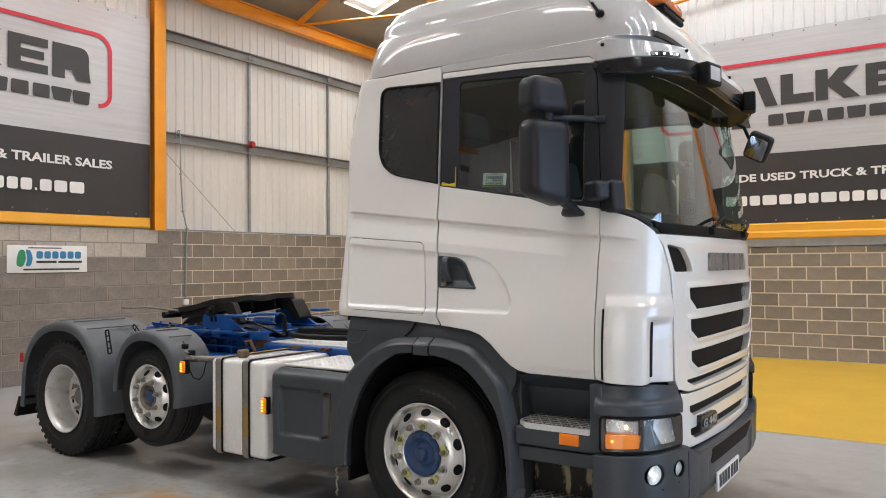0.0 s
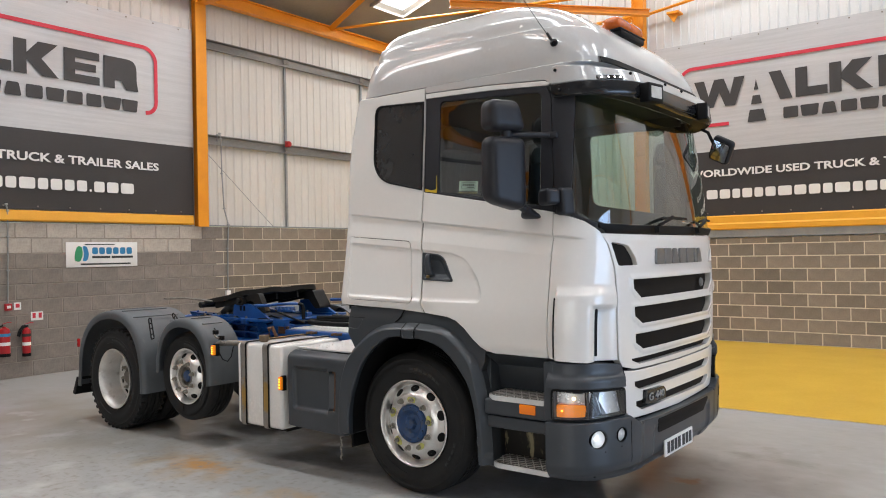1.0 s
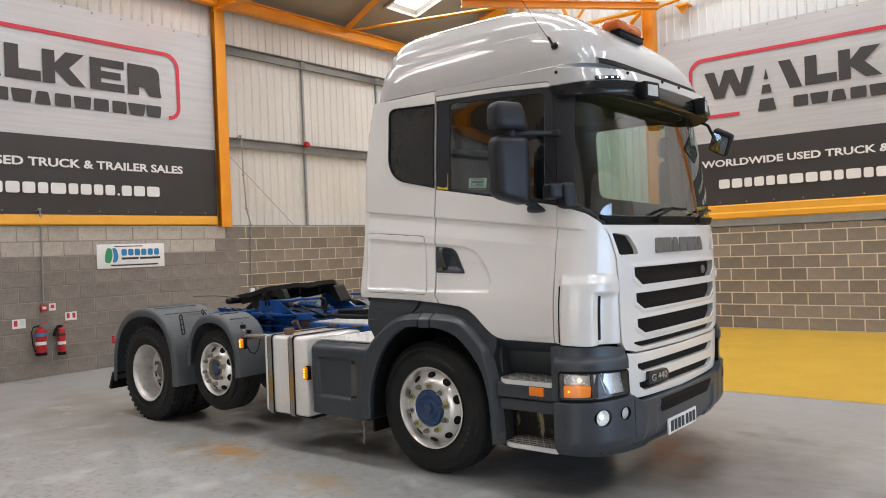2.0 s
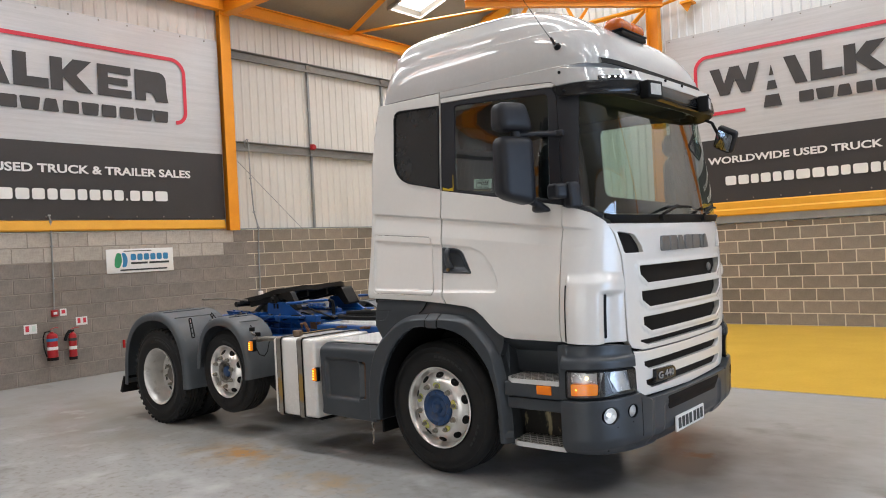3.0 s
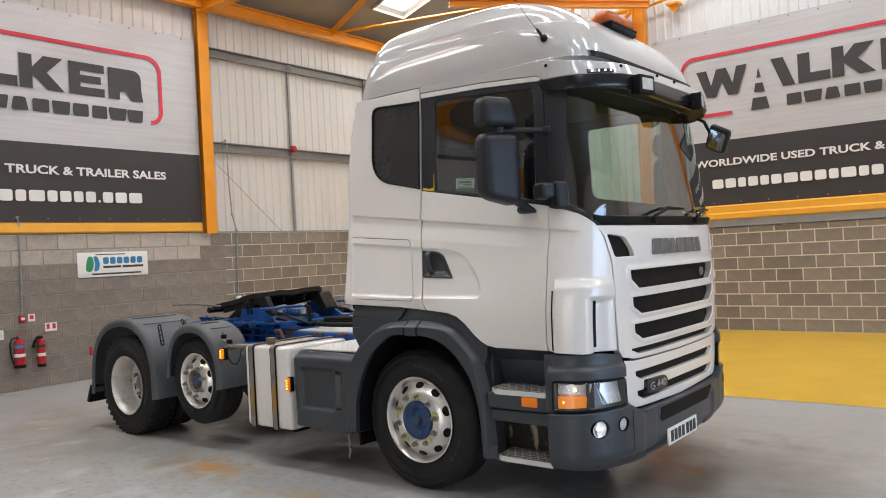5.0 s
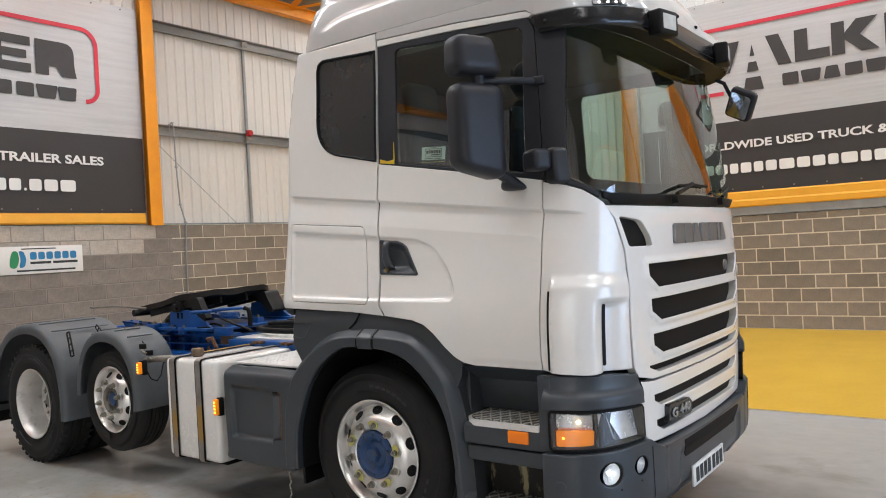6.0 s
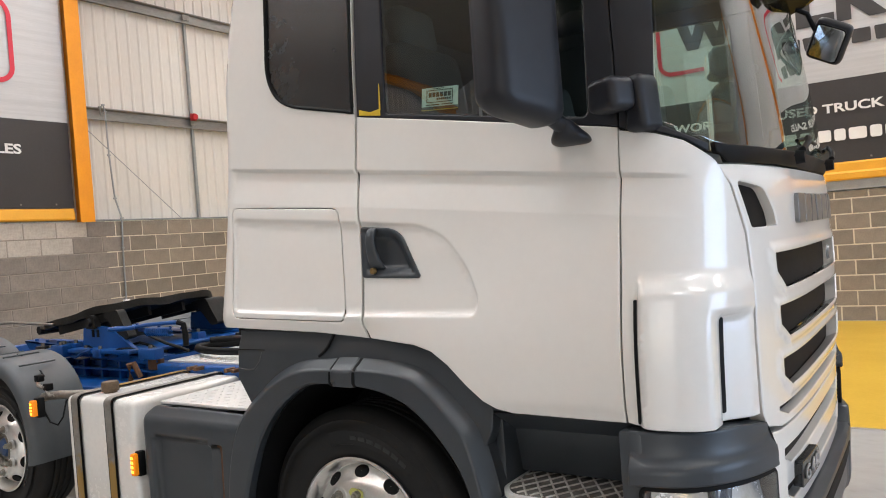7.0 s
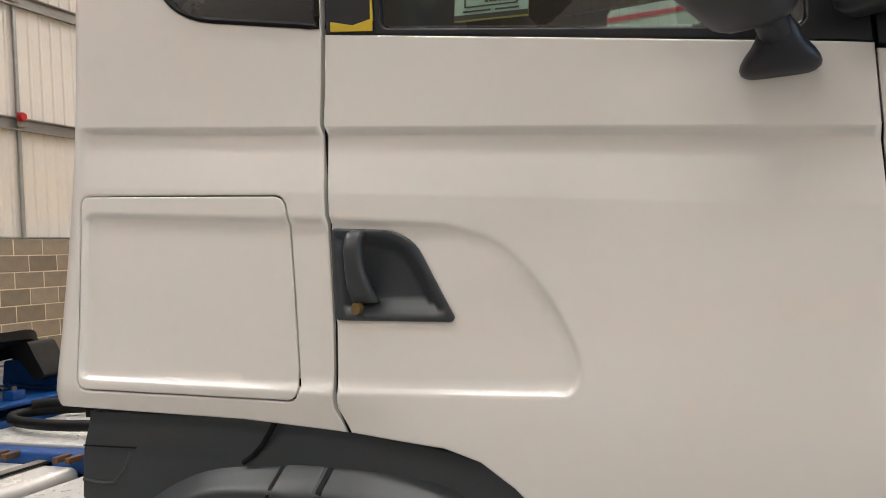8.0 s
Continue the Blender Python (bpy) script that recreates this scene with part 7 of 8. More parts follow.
# ---- chassis
chassis = new("chassis"); chassis.parent = truck; tagged(chassis, "blue painted ladder chassis with grime")
for sign in (-1, 1):
    y = 0.40 * sign
    bm = bmesh.new(); box(bm, -4.75, y - 0.004, 0.80, -0.4, y + 0.004, 1.035); box(bm, -4.75, min(y, y - 0.08 * sign), 1.027, -0.4, max(y, y - 0.08 * sign), 1.035); box(bm, -4.75, min(y, y - 0.08 * sign), 0.80, -0.4, max(y, y - 0.08 * sign), 0.808)
    rail = part("frame_rail", bm, BLUE, chassis, smooth=False)
    for k in range(40):
        for z in (0.86, 1.02):
            part("rivet", turned([(0.001, -0.012), (0.009, -0.010), (0.012, 0.0)], 8), BLUE, rail, at=pose(-1.0 - k * 0.09, y + 0.004 * sign, z, 0, 0, 0 if sign < 0 else 180))
    part("outer_bracket", boxed(-3.45, y + sign * 0.01, 0.86, -2.2, y + sign * 0.30, 0.93, 0.01), BLUE, chassis)
    sub = prism([(-3.57, 1.165), (-2.02, 1.082), (-2.02, 1.070), (-3.57, 1.153)], y - sign * 0.06, y + sign * 0.055, "y")
    lip = mesh_of(prism([(-3.57, 1.165), (-2.02, 1.082), (-2.02, 1.026), (-3.52, 1.105)], y + sign * 0.047, y + sign * 0.055, "y"), "tmp", None, False); sub.from_mesh(lip)
    angle = part("sub_frame_angle", sub, BLUE, chassis, "blue mounting angle along the frame", False)
    for k in range(11):
        xb = -3.48 + k * 0.14; zb = 1.165 - 0.0535 * (xb + 3.57)
        part("bolt", turned([(0.001, -0.016), (0.011, -0.016), (0.013, 0.0)], 6), BLUE, angle, smooth=False, at=pose(xb, y + sign * 0.015, zb, -90))
        part("bolt", turned([(0.001, -0.010), (0.009, -0.010), (0.010, 0.0)], 6), BLUE, angle, smooth=False, at=pose(xb + 0.05, y + sign * 0.055, zb - 0.03, 0, 0, 0 if sign < 0 else 180))
    part("end_plate", boxed(-2.13, y + sign * 0.03, 1.0, -2.0, y + sign * 0.062, 1.072, 0.006), RUST, chassis, "rusty end plate")
    for x in (-3.45, -3.25, -3.05, -2.85, -2.65, -2.45, -2.25): part("gusset", boxed(x - 0.012, min(y + sign * 0.006, y + sign * 0.05), 0.92, x + 0.012, max(y + sign * 0.006, y + sign * 0.05), 1.05, 0.003), BLUE, chassis)
    part("lower_flange", boxed(-3.5, min(y + sign * 0.004, y + sign * 0.07), 0.985, -0.6, max(y + sign * 0.004, y + sign * 0.07), 0.997, 0.003), BLUE, chassis)
    part("side_beam", boxed(-1.99, min(y + sign * 0.02, y + sign * 0.10), 0.975, -0.50, max(y + sign * 0.02, y + sign * 0.10), 1.048, 0.012, 3), BLUE, chassis, "blue side beam beside the deck")
    for x in (-1.62, -1.56, -1.30, -1.24, -0.95, -0.90): part("clamp", boxed(x - 0.012, min(y + sign * 0.09, y + sign * 0.16), 1.028, x + 0.012, max(y + sign * 0.09, y + sign * 0.16), 1.050, 0.004), RUST, chassis)
for x in (-0.9, -1.7, -2.3, -3.3, -3.9, -4.6): part("cross_member", boxed(x - 0.05, -0.39, 0.84, x + 0.05, 0.39, 1.04, 0.01), BLUE, chassis)
part("drive_axle", tube(bmesh.new(), [(-3.90, -0.95, 0.512), (-3.90, 0.95, 0.512)], 0.11, 16), GREASE, chassis); part("lift_axle", tube(bmesh.new(), [(-2.715, -0.95, 0.625), (-2.715, 0.95, 0.625)], 0.08, 14), GREASE, chassis); part("front_axle", tube(bmesh.new(), [(0.045, -0.85, 0.48), (0.045, 0.85, 0.48)], 0.08, 12), GREASE, chassis)
bm = bmesh.new(); bmesh.ops.create_uvsphere(bm, u_segments=20, v_segments=12, radius=0.26, matrix=pose(-3.9, 0, 0.52)); part("differential", bm, GREASE, chassis)
for sign in (-1, 1):
    for x in (-3.55, -4.3, -2.3):
        part("air_bellows", turned([(0.001, -0.14), (0.11, -0.14), (0.125, -0.07), (0.11, 0.0), (0.125, 0.07), (0.11, 0.14), (0.001, 0.14)], 20), RUBBER, chassis, at=pose(x, sign * 0.48, 0.66, 90))
# coupling plate
fifth = new("fifth_wheel"); fifth.parent = truck; tagged(fifth, "greasy black fifth-wheel coupling on blue mounts"); fifth.matrix_basis = pose(-2.86, 0, 1.315); TILT = pose(0, 0, 0, 0, -9)
pl = rounded([(-0.60, 0.16), (-0.52, 0.43), (-0.10, 0.47), (0.32, 0.44), (0.42, 0.30), (0.42, -0.30), (0.32, -0.44), (-0.10, -0.47), (-0.52, -0.43), (-0.60, -0.16), (-0.22, -0.05), (-0.02, -0.07), (0.05, 0.0), (-0.02, 0.07), (-0.22, 0.05)], [0.04, 0.06, 0.05, 0.08, 0.08, 0.08, 0.08, 0.05, 0.06, 0.04, 0.03, 0.03, 0.03, 0.03, 0.03], 4)
bm = prism(_dense(pl, 0.03).tolist(), 0.0, 0.05, "z")
for v in bm.verts: v.co += Vector((0.010 * noise.noise(v.co * 9), 0.010 * noise.noise(v.co * 8 + Vector((3, 1, 0))), 0.016 * noise.noise(v.co * 6 + Vector((0, 5, 2)))))
part("top_plate", soften(bm, 0.008), GREASE, fifth, "black greased coupling plate", at=TILT)
for k in range(4):
    y = -0.42 + k * 0.28; part("rib", boxed(-0.30, y - 0.012, -0.06, 0.34, y + 0.012, 0.0), GREASE, fifth, at=TILT)
for ys in ((-0.44, -0.38), (0.28, 0.44)): part("front_skirt", soften(prism(rounded([(0.24, 0.0), (0.42, 0.0), (0.45, -0.08), (0.51, -0.20), (0.43, -0.21), (0.35, -0.10)], 0.03, 3), ys[0], ys[1], "y"), 0.008), GREASE, fifth, at=TILT)
bm = tube(bmesh.new(), [(-0.58, -0.42 + 0.07 * k, 0.012 + 0.012 * noise.noise((k, 2, 0))) for k in range(13)], 0.032, 7); part("rear_ramp", bm, GREASE, fifth, at=TILT)
for sign in (-1, 1):
    bm = prism(rounded([(0.03, -0.19), (0.62, -0.20), (0.42, -0.095), (0.34, -0.055), (0.26, -0.045), (0.05, -0.055)], 0.02, 3), sign * 0.425, sign * 0.455, "y"); ped = part("pedestal", soften(bm, 0.006), BLUE, fifth, "blue pedestal")
    for xx in (0.16, 0.215): part("slot_mark", boxed(xx - 0.013, min(sign * 0.4545, sign * 0.457), -0.115, xx + 0.013, max(sign * 0.4545, sign * 0.457), -0.065, 0.004), BLACK, ped)
    part("pedestal_foot", boxed(-0.02, min(sign * 0.40, sign * 0.54), -0.21, 0.66, max(sign * 0.40, sign * 0.54), -0.185, 0.005), BLUE, fifth)
    part("lug", soften(prism(rounded([(0.10, -0.06), (0.22, -0.06), (0.20, 0.03), (0.12, 0.03)], 0.03, 3), sign * 0.43, sign * 0.475, "y"), 0.008), GREASE, fifth, "greasy pivot lug")
    part("pivot_pin", turned([(0.001, -0.02), (0.022, -0.02), (0.028, 0.0), (0.028, 0.05)], 18), GREASE, fifth, at=pose(0.16, sign * 0.475, -0.015, 0, 0, 0 if sign < 0 else 180))
part("mount_plate", boxed(-0.30, -0.40, -0.225, 0.62, 0.40, -0.205, 0.006), BLUE, fifth)
part("release_handle", tube(bmesh.new(), [(-0.30, -0.46, -0.03), (-0.55, -0.62, 0.005), (-0.72, -0.72, 0.0), (-0.80, -0.70, 0.0), (-0.76, -0.64, 0.0), (-0.66, -0.64, 0.0)], 0.010, 8), STEEL, fifth, "bent steel release handle")
for sign in (-1, 1): part("catch_bar", tube(bmesh.new(), [(p[0], sign * 0.55 + p[1] * -sign, -0.04 + 0.012 * math.sin(9 * p[0])) for p in rounded([(0.47, 0.0), (0.66, 0.0), (0.66, 0.07), (0.47, 0.07)], 0.03, 5)], 0.013, 8, True), BLUE, fifth, "blue lever loop")
part("catch_lever", tube(bmesh.new(), [(0.62, -0.50, -0.05), (0.72, -0.44, -0.035), (0.88, -0.36, -0.03), (0.93, -0.33, -0.04), (0.945, -0.33, -0.10), (0.945, -0.33, -0.17)], 0.013, 8), BLUE, fifth, "blue lever bar")
part("lever_grip", tube(bmesh.new(), [(0.90, -0.345, -0.03), (0.935, -0.33, -0.045), (0.947, -0.33, -0.10), (0.947, -0.33, -0.18)], 0.018, 8), BLACK, fifth, "black end of the lever")
part("spring", tube(bmesh.new(), [(0.66 + 0.010 * k / 3, -0.40 + 0.024 * math.cos(k * 1.05), -0.085 + 0.024 * math.sin(k * 1.05)) for k in range(72)], 0.006, 5), BLUE, fifth, "blue coil spring")
# platform behind the cab, hoses and pipes
part("deck_plate", boxed(-2.0, -0.41, 1.040, -0.50, 0.41, 1.055, 0.003), CHEQUER, truck, "pale tread plate deck behind the cab")
def tread_marks(x0, x1, y0, y1, z, parent, pitch=0.055):
    bm = bmesh.new(); i = 0
    x = x0 + pitch / 2
    while x < x1 - 0.02:
        y = y0 + pitch / 2; j = 0
        while y < y1 - 0.02:
            vs = box(bm, -0.016, -0.0045, 0, 0.016, 0.0045, 0.0018); bmesh.ops.transform(bm, verts=vs, matrix=pose(x, y, z, 0, 0, 45 if (i + j) % 2 else -45))
            y += pitch; j += 1
        x += pitch; i += 1
    ob = part("tread_pattern", bm, CHEQUER, parent, "", False); tagged(ob, kind="stuff")
tread_marks(-1.98, -0.52, -0.40, 0.40, 1.055, [o for o in truck.children if o.name.startswith("deck_plate")][0])
for pts, r, m, lab in (([(-2.35, -0.30, 1.20), (-2.12, -0.33, 1.15), (-1.98, -0.26, 1.09)], 0.010, GREASE, "greasy hose coupling"),):
    part("chassis_pipe", tube(bmesh.new(), pts, r, 10), m, truck, lab)
coil = []
for k in range(34):
    a = 0.6 + k * math.tau / 24; coil.append((-1.55 + 0.50 * math.cos(a), -0.08 + 0.22 * math.sin(a), 1.080 + 0.010 * k / 8))
part("air_hose", tube(bmesh.new(), coil, 0.023, 10), BLACK, truck, "coiled black air hose on the deck")
rng = random.Random(4)
for k in range(6):
    x0, y0 = rng.uniform(-3.4, -2.6), rng.uniform(-0.55, -0.2)
    pts = [(x0 + t * 0.10 + rng.uniform(-0.01, 0.01), y0 + 0.03 * math.sin(t * 0.9 + k), 1.10 + 0.03 * math.sin(t * 1.3 + k) + 0.02 * k / 4) for t in range(7)]
    part("air_line", tube(bmesh.new(), pts, 0.009, 6), BLACK if k % 3 else BLUE, truck)

# valves, clamps and bolted plates along the chassis
for k in range(16):
    x0, y0 = rng.uniform(-3.35, -2.05), rng.choice((-0.50, -0.46, -0.30, -0.2, 0.1, 0.3)) + rng.uniform(-0.03, 0.03); w_, h_ = rng.uniform(0.03, 0.09), rng.uniform(0.03, 0.08)
    vb = part("valve_block", boxed(x0 - w_, y0 - 0.035, 1.075, x0 + w_, y0 + 0.035, 1.08 + h_, 0.008), (BLUE, BLUE, GREASE)[k % 3], chassis)
    part("bolt", turned([(0.001, -0.02), (0.011, -0.02), (0.013, 0.0)], 6), STEEL, vb, smooth=False, at=pose(x0, y0, 1.08 + h_, -90))
part("rusty_hook", tube(bmesh.new(), [(-2.02, -0.66, 0.98), (-2.0, -0.68, 1.075), (-1.95, -0.68, 1.085), (-1.92, -0.66, 1.0)], 0.016, 8), RUST, chassis, "rusty brown hook")

# ---- tanks, boxes and mudguards on both sides
for sign in (-1, 1):
    def bx(x0, y0, z0, x1, y1, z1, r=0.0, seg=2):
        a, b = sorted((sign * y0, sign * y1)); return boxed(x0, a, z0, x1, b, z1, r, seg)
    tank = new("fuel_tank"); tank.parent = truck; tagged(tank, "white painted fuel tank with two aged straps")
    part("shell", bx(-1.815, 0.50, 0.318, -1.235, 1.188, 1.010, 0.034, 4), TANKWHITE, tank, "white painted tank shell")
    for x in (-1.715, -1.425):
        for name_, hw, o, m in (("strap_rubber", 0.040, 0.006, BLACK), ("strap", 0.027, 0.011, STRAP)):
            bm = bmesh.new(); path = rounded([(-(1.188 + o), 0.318 - o), (-0.50, 0.318 - o), (-0.50, 1.010 + o), (-(1.188 + o), 1.010 + o)], [0.036, 0, 0, 0.036], 6)
            a = [bm.verts.new((x - hw, -sign * p[0] if sign > 0 else p[0], p[1])) for p in path]; b = [bm.verts.new((x + hw, -sign * p[0] if sign > 0 else p[0], p[1])) for p in path]
            for k in range(len(path)): bm.faces.new((a[k], a[(k + 1) % len(path)], b[(k + 1) % len(path)], b[k]))
            part(name_, bm, BLACK if m is BLACK else m, tank)
    part("bracket", bx(-1.78, 0.5, 0.285, -1.28, 1.10, 0.312, 0.008), BLACK, tank, "black bracket under the tank")
    cap = part("filler_cap", turned([(0.001, -0.06), (0.038, -0.06), (0.044, -0.052), (0.044, -0.012), (0.034, -0.010), (0.034, 0.01)], 16), CAPBROWN, tank, "brown filler cap", at=pose(-1.605, sign * 1.06, 1.008, -90))
    # locker box with a pocket
    lb = new("side_box"); lb.parent = truck; tagged(lb, "dark grey plastic side box with a pocket")
    PK = rounded([(-0.715, 0.535), (-0.635, 0.535), (-0.625, 0.845), (-0.70, 0.845)], 0.018, 3)
    face = lambda u, z: np.stack([u, sign * (1.180 - 0.05 * sstep(0.90, 0.985, z) ** 2 - 0.032 * sstep(-0.008, 0.012, poly_dist(u, z, rounded([(-1.11, 0.515), (-0.72, 0.515), (-0.705, 0.845), (-1.10, 0.85)], 0.035))) - 0.04 * sstep(-1.16, -1.20, u) ** 2), z], -1)
    patch("face", rounded([(-1.195, 0.375), (-0.535, 0.360), (-0.46, 0.62), (-0.42, 0.98), (-1.18, 0.985)], [0.05, 0.02, 0.0, 0.03, 0.06]), [PK], face, PLASTIC, lb, 0.025, rim=0.008, drop=0.006, thick=0.25, outward=MID, label="moulded dark grey face")
    # black block fills the hole; its colour stands in for the shade inside
    part("pocket", bx(-0.78, 0.95, 0.50, -0.56, 1.140, 0.88), BLACK, lb, "black filler standing in for the shade in the pocket")
    part("inner_post", bx(-0.690, 1.10, 0.50, -0.655, 1.150, 0.88, 0.005), RUST, lb, "rusty inner bracket")
    part("core", bx(-1.17, 0.50, 0.40, -0.56, 0.97, 0.95, 0.02), BLACK, lb)
    deck = part("step_plate", bx(-1.14, 0.48, 0.985, -0.44, 1.10, 1.000, 0.004), CHEQUER, lb, "pale tread plate on the box")
    a, b = sorted((sign * 0.50, sign * 1.09)); tread_marks(-1.13, -0.47, a, b, 1.000, deck)
    sm_ = part("side_marker", bx(-1.252, 1.186, 0.652, -1.222, 1.214, 0.760, 0.007), AMBER, lb, "lit amber side marker")
    part("marker_frame", bx(-1.250, 1.150, 0.645, -1.216, 1.188, 0.767, 0.006), BLACK, sm_)
    for q in range(4): part("light_point", bx(-1.245, 1.2135, 0.668 + q * 0.022, -1.229, 1.2165, 0.680 + q * 0.022), AMBERBULB, sm_)
    part("chain", tube(bmesh.new(), [(-0.585, sign * 1.165, 0.40)] + [(-0.586 + 0.010 * (k % 2), sign * (1.165 + 0.008 * ((k // 2) % 2)), 0.38 - 0.018 * k) for k in range(12)], 0.007, 5), STEEL, truck, "short hanging chain")

    # mudguards: arcs with a rounded outer lip
    def guard(name_, cx, cz, R, a0, a1, y_out, y_in, label, tail=None, front=1.0, rear=1.0):
        bm = bmesh.new(); prof = [(y_out - 0.004, R - 0.085), (y_out, R - 0.06), (y_out, R - 0.035), (y_out - 0.010, R - 0.014), (y_out - 0.035, R - 0.002), (y_out - 0.07, R), (y_in, R), (y_in, R - 0.010), (y_out - 0.07, R - 0.010), (y_out - 0.03, R - 0.014), (y_out - 0.014, R - 0.04), (y_out - 0.014, R - 0.085)]
        n = 48; rows = []
        for k in range(n + 1):
            a = radians(a0 + (a1 - a0) * k / n); c, s = math.cos(a), math.sin(a)
            sq = 1.0 + 0.05 * (math.sin(2 * a) ** 2)          # slightly squared arc
            rows.append([bm.verts.new((cx + r * c * sq * (front if c > 0 else rear), sign * y, cz + r * s * sq)) for y, r in prof])
        if tail:
            for at, row0 in ((tail[0], rows[0]), (tail[1], rows[-1])):
                if at is None: continue
                new_row = [bm.verts.new((v.co.x + at[0], v.co.y, v.co.z + at[1])) for v in row0]
                rows = [new_row] + rows if row0 is rows[0] else rows + [new_row]
        for p, q in zip(rows[:-1], rows[1:]):
            for k in range(len(prof)): bm.faces.new((p[k], p[(k + 1) % len(prof)], q[(k + 1) % len(prof)], q[k]))
        bm.faces.new(rows[0]); bm.faces.new(rows[-1][::-1])
        ob = part(name_, bm, GUARD, truck, label, True, 50)
        for k in range(4):
            a = radians(62 + 18 * k); part("stiffening_rib", boxed(-0.006, -abs(y_out - y_in) / 2 + 0.06, -0.004, 0.006, abs(y_out - y_in) / 2 - 0.08, 0.006, 0.002), GUARD, ob, at=Matrix.Translation((cx + R * math.cos(a) * (1 + 0.05 * math.sin(2 * a) ** 2), sign * (y_out + y_in) / 2, cz + R * math.sin(a) * (1 + 0.05 * math.sin(2 * a) ** 2))) @ pose(0, 0, 0, 0, 90 - math.degrees(a), 0))
        return ob
    rg = guard("drive_mudguard", -3.90, 0.515, 0.695, 2, 176, 1.172, 0.52, "grey plastic mudguard over the drive wheel", ((0.0, -0.13), (-0.02, -0.18)), 0.86, 1.0)
    mg = guard("lift_mudguard", -2.70, 0.625, 0.552, 6, 176, 1.155, 0.80, "grey plastic mudguard over the lift-axle wheel", ((-0.01, -0.10), (-0.005, -0.02)), 0.85, 0.79)
    part("rubber_flap", soften(prism([(-4.585, 0.47), (-4.625, 0.47), (-4.715, 0.285), (-4.665, 0.275)], sign * 0.55, sign * 1.165, "y"), 0.004), BLACK, rg, "black rubber flap")
    # strap buckles where the guard's sections join
    for gx, gy, gz, tilt, sc in ((-3.165, 1.150, 1.06, -14, 1.0), (-3.02, 0.97, 1.140, -52, 0.8)):
        bk = Matrix.Translation((gx, sign * gy, gz)) @ pose(0, 0, 0, 0, tilt, 0) @ Matrix.Diagonal((sc, sc, sc, 1))
        part("buckle", tube(bmesh.new(), [(p[0], -0.012 if sign < 0 else 0.012, p[1]) for p in rounded([(-0.026, -0.10), (0.026, -0.10), (0.022, 0.10), (-0.022, 0.10)], 0.012, 3)], 0.007, 6, True), BLACK, rg, "black strap buckle", at=bk)
        for q in (-0.055, 0.0, 0.05): part("buckle_bar", tube(bmesh.new(), [(-0.024, -0.012 if sign < 0 else 0.012, q), (0.024, -0.012 if sign < 0 else 0.012, q)], 0.006, 6), BLACK, rg, at=bk)
    # small raised clips with their hooks
    for gx, gz in ((-2.27, 1.03), (-2.185, 0.985)):
        part("clip", bx(gx - 0.022, 1.05, gz + 0.01, gx + 0.022, 1.09, gz + 0.05, 0.006), BLACK, mg, "black clip")
        part("hook", tube(bmesh.new(), [(gx, sign * 1.075, gz + 0.03), (gx + 0.012, sign * 1.085, gz - 0.005), (gx + 0.05, sign * 1.085, gz - 0.02), (gx + 0.08, sign * 1.08, gz - 0.012)], 0.011, 8), STEEL, mg, "grey steel hook")
    for k in range(3):
        a_ = radians(50 + 30 * k); c_, s_ = math.cos(a_), math.sin(a_); q_ = 1 + 0.05 * math.sin(2 * a_) ** 2
        part("slot_mark", boxed(-0.026, -0.004, -0.004, 0.026, 0.004, 0.004), BLACK, mg, at=Matrix.Translation((-2.70 + 0.552 * c_ * q_ * (0.85 if c_ > 0 else 0.79), sign * 0.99, 0.625 + 0.552 * s_ * q_)) @ pose(0, 0, 0, 0, 90 - math.degrees(a_), 0))
    part("tail_marker", bx(-4.575, 1.160, 0.80, -4.543, 1.180, 0.89, 0.004), RED, rg, "small red side reflector")
    lampm = part("side_marker", bx(-2.196, 1.148, 0.868, -2.160, 1.180, 0.958, 0.008), AMBER, mg, "lit amber side marker")
    for q in range(4): part("light_point", bx(-2.187, 1.1795, 0.880 + q * 0.018, -2.169, 1.1825, 0.890 + q * 0.018), AMBERBULB, lampm)
    part("marker_frame", bx(-2.200, 1.11, 0.858, -2.154, 1.152, 0.968, 0.006), BLACK, mg)
    part("marker_cable", tube(bmesh.new(), [(-2.16, sign * 1.12, 0.90), (-2.12, sign * 1.11, 0.83), (-2.06, sign * 1.10, 0.815), (-2.02, sign * 1.09, 0.86), (-2.03, sign * 1.06, 0.94), (-2.05, sign * 1.0, 0.975)], 0.005, 6), BLACK, mg)
    part("stay_tube", tube(bmesh.new(), [(-2.24, sign * 1.07, 0.955), (-2.10, sign * 1.06, 0.972), (-1.90, sign * 1.0, 0.975), (-1.84, sign * 0.8, 0.975)], 0.024, 10), STEEL, mg, "weathered steel stay")
part("exhaust_silencer", boxed(-0.62, 0.55, 0.34, -0.40, 1.1, 0.60, 0.03), GREASE, truck, "dark silencer")

# ---------------------------------------------------------------- blockwork, piece by piece
def block_mesh(name, w, h, d, m):
    """One block: face towards -y, with worn arrises."""
    bm = boxed(-w / 2, 0, 0, w / 2, d, h)
    front = [e for e in bm.edges if all(abs(v.co.y) < 1e-6 for v in e.verts)]
    bmesh.ops.bevel(bm, geom=front, offset=0.005, segments=1, affect="EDGES")
    return mesh_of(bm, name, m, False)


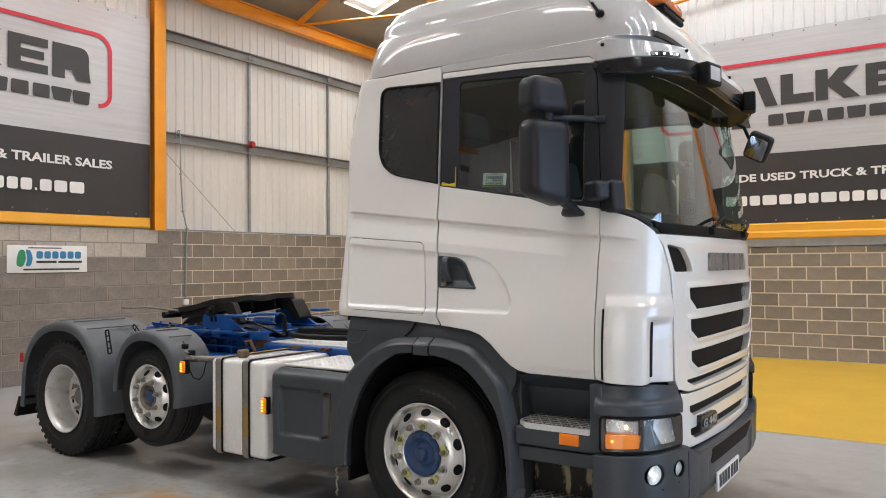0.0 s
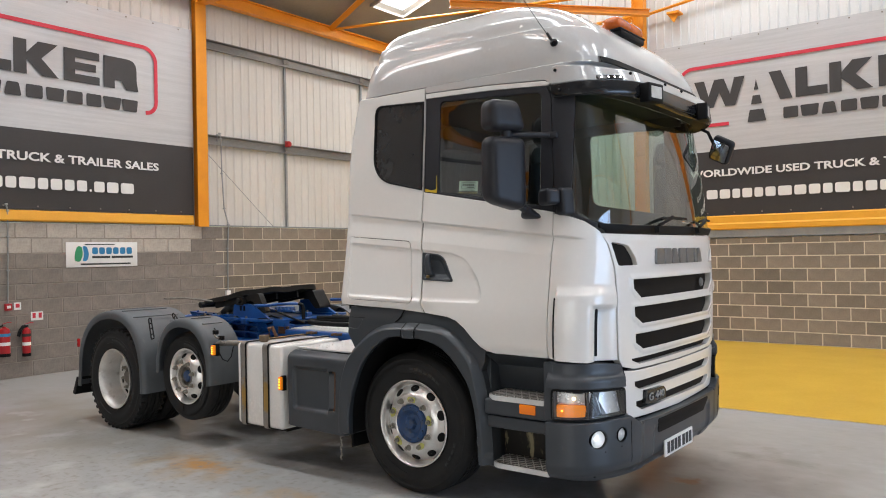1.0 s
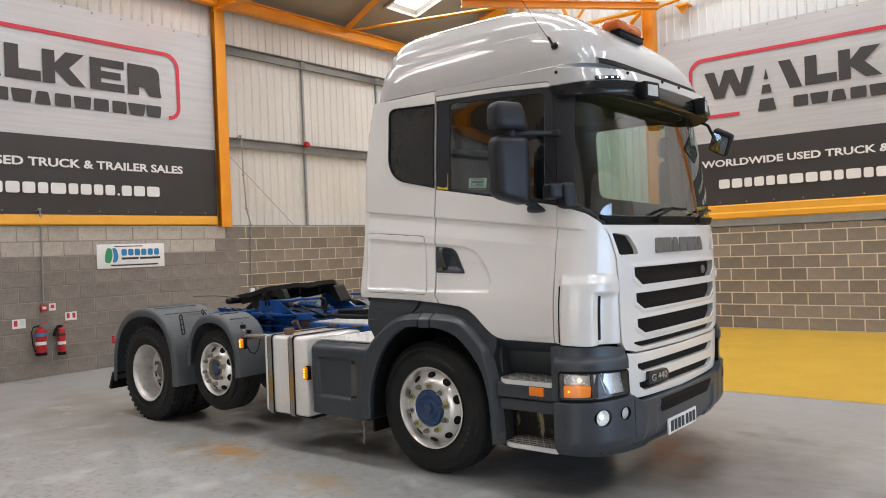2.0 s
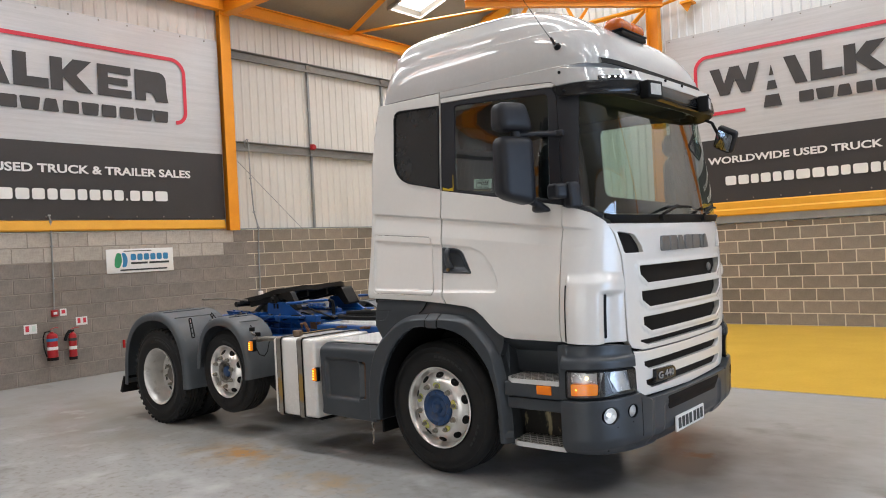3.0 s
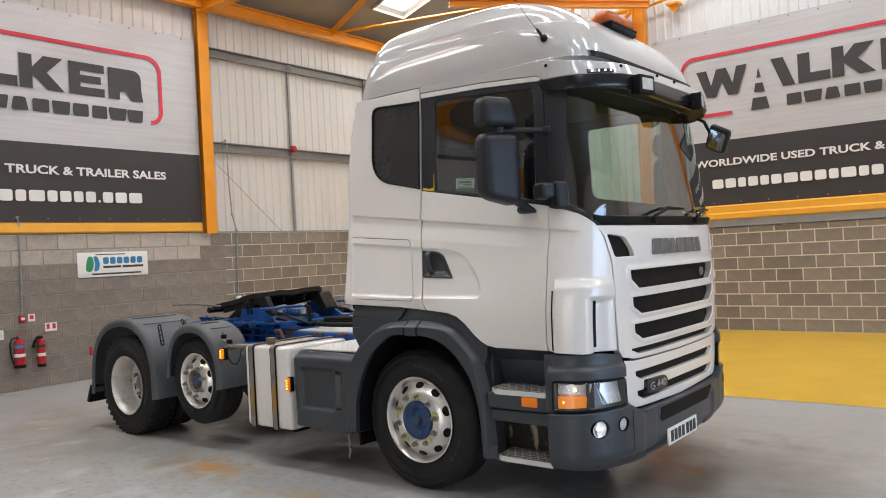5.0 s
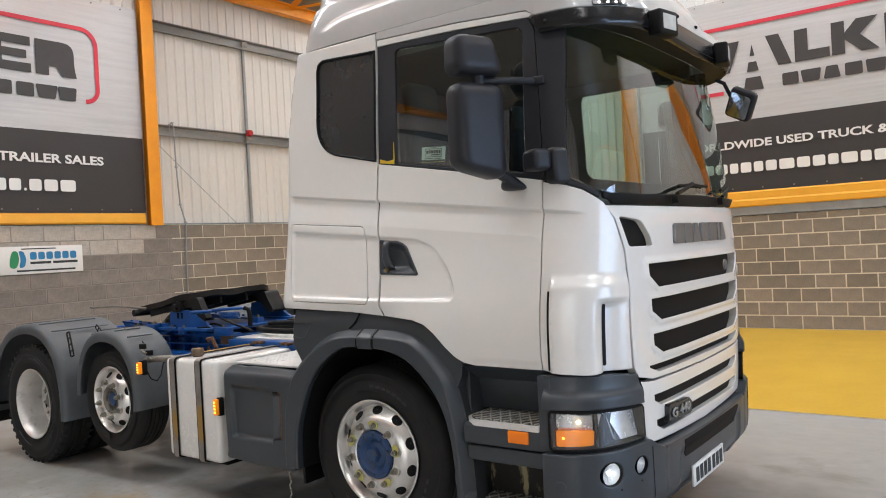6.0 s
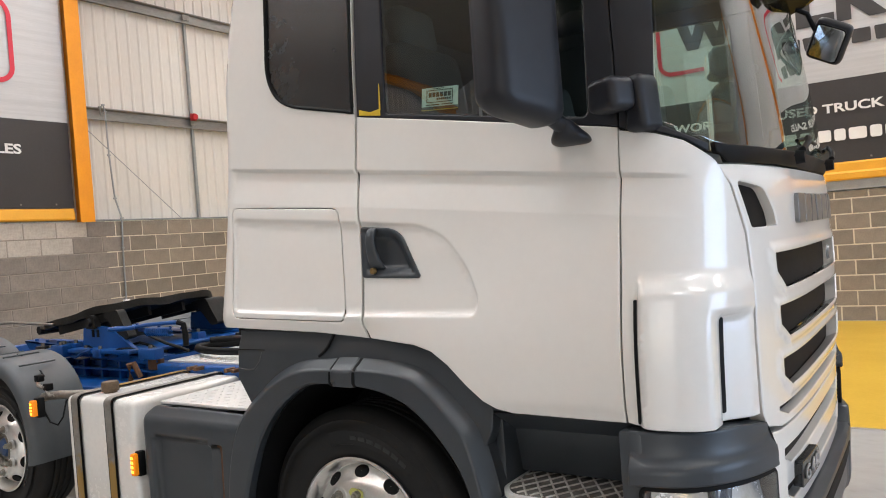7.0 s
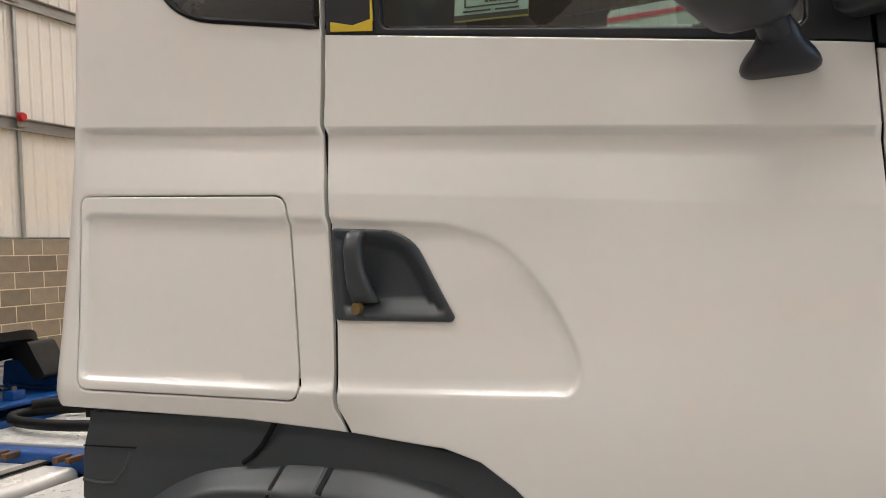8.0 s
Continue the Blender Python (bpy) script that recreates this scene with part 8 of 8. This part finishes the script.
def blockwork(parent, base, y0, y1, courses, mats, joint, rng_seed=1, last=None, L=0.45, H=0.225):
    """Stretcher-bond blocks from y0 to y1 along the frame base; mats(course, along) names the block's kind; one object a block."""
    r = random.Random(rng_seed); cache = {}; rest = bmesh.new()
    for c in range(courses):
        h = H - joint if not (last and c == courses - 1) else last
        x = y0 - (L / 2 if c % 2 else 0.0)
        while x < y1:
            a, b = max(x, y0), min(x + L, y1)
            if b - a > 0.06:
                w = b - a - joint; key = (round(w, 3), round(h, 3), mats(c, (a + b) / 2).name)
                if key not in cache: cache[key] = block_mesh("block", w, h, 0.09, mats(c, (a + b) / 2))
                ob = new("block", cache[key]); ob.parent = parent
                ob.matrix_basis = base @ pose((a + b) / 2, r.uniform(-0.0015, 0.0015), c * H + joint / 2)
            x += L

base_l = pose(LX, 0, 0.0, 0, 0, 90)
blockwork(wall_left, base_l, -0.741, 10.4, 10, lambda c, y: (BLOCKPALE if c >= 8 and y < 3.95 else BLOCKGREY if y < 4.75 - 0.3 * (c % 2) else BLOCKTAN), 0.011, rng_seed=3, L=0.463, H=0.231)
structure("mortar_band", boxed(LX - 0.012, 4.42, 0.0, LX - 0.0035, RY, WALL_L - 0.012), MORTAR, "cream mortar behind the bare blocks", "mortar")
base_r = pose(0, RY, 0.0)
blockwork(wall_right, base_r, -2.932, 4.752, 9, lambda c, x: BLOCKTAN, 0.016, rng_seed=5, last=0.10, L=0.452, H=0.2275)
bm = bmesh.new()
for x0, x1 in ((-8.3, -2.932), (4.752, 15.9)):
    c = 0
    while c < 8:
        x = x0 + (0.225 if c % 2 else 0)
        while x < x1 - 0.45: box(bm, x + 0.005, 0, c * 0.225 + 0.006, x + 0.445, 0.05, c * 0.225 + 0.219); x += 0.45
        c += 1
bmesh.ops.transform(bm, verts=bm.verts[:], matrix=base_r)
tagged(part("block_run", bm, BLOCKTAN, wall_right, "bare concrete blocks", False), kind="stuff")
bm = bmesh.new()
for c in range(10):
    x = -13.705 + (0.2315 if c % 2 else 0)
    while x < -1.2: box(bm, x + 0.004, 0, c * 0.231 + 0.004, x + 0.459, 0.05, c * 0.231 + 0.227); x += 0.463
bmesh.ops.transform(bm, verts=bm.verts[:], matrix=base_l)
tagged(part("block_run", bm, BLOCKGREY, wall_left, "grey painted concrete blocks", False), kind="stuff")
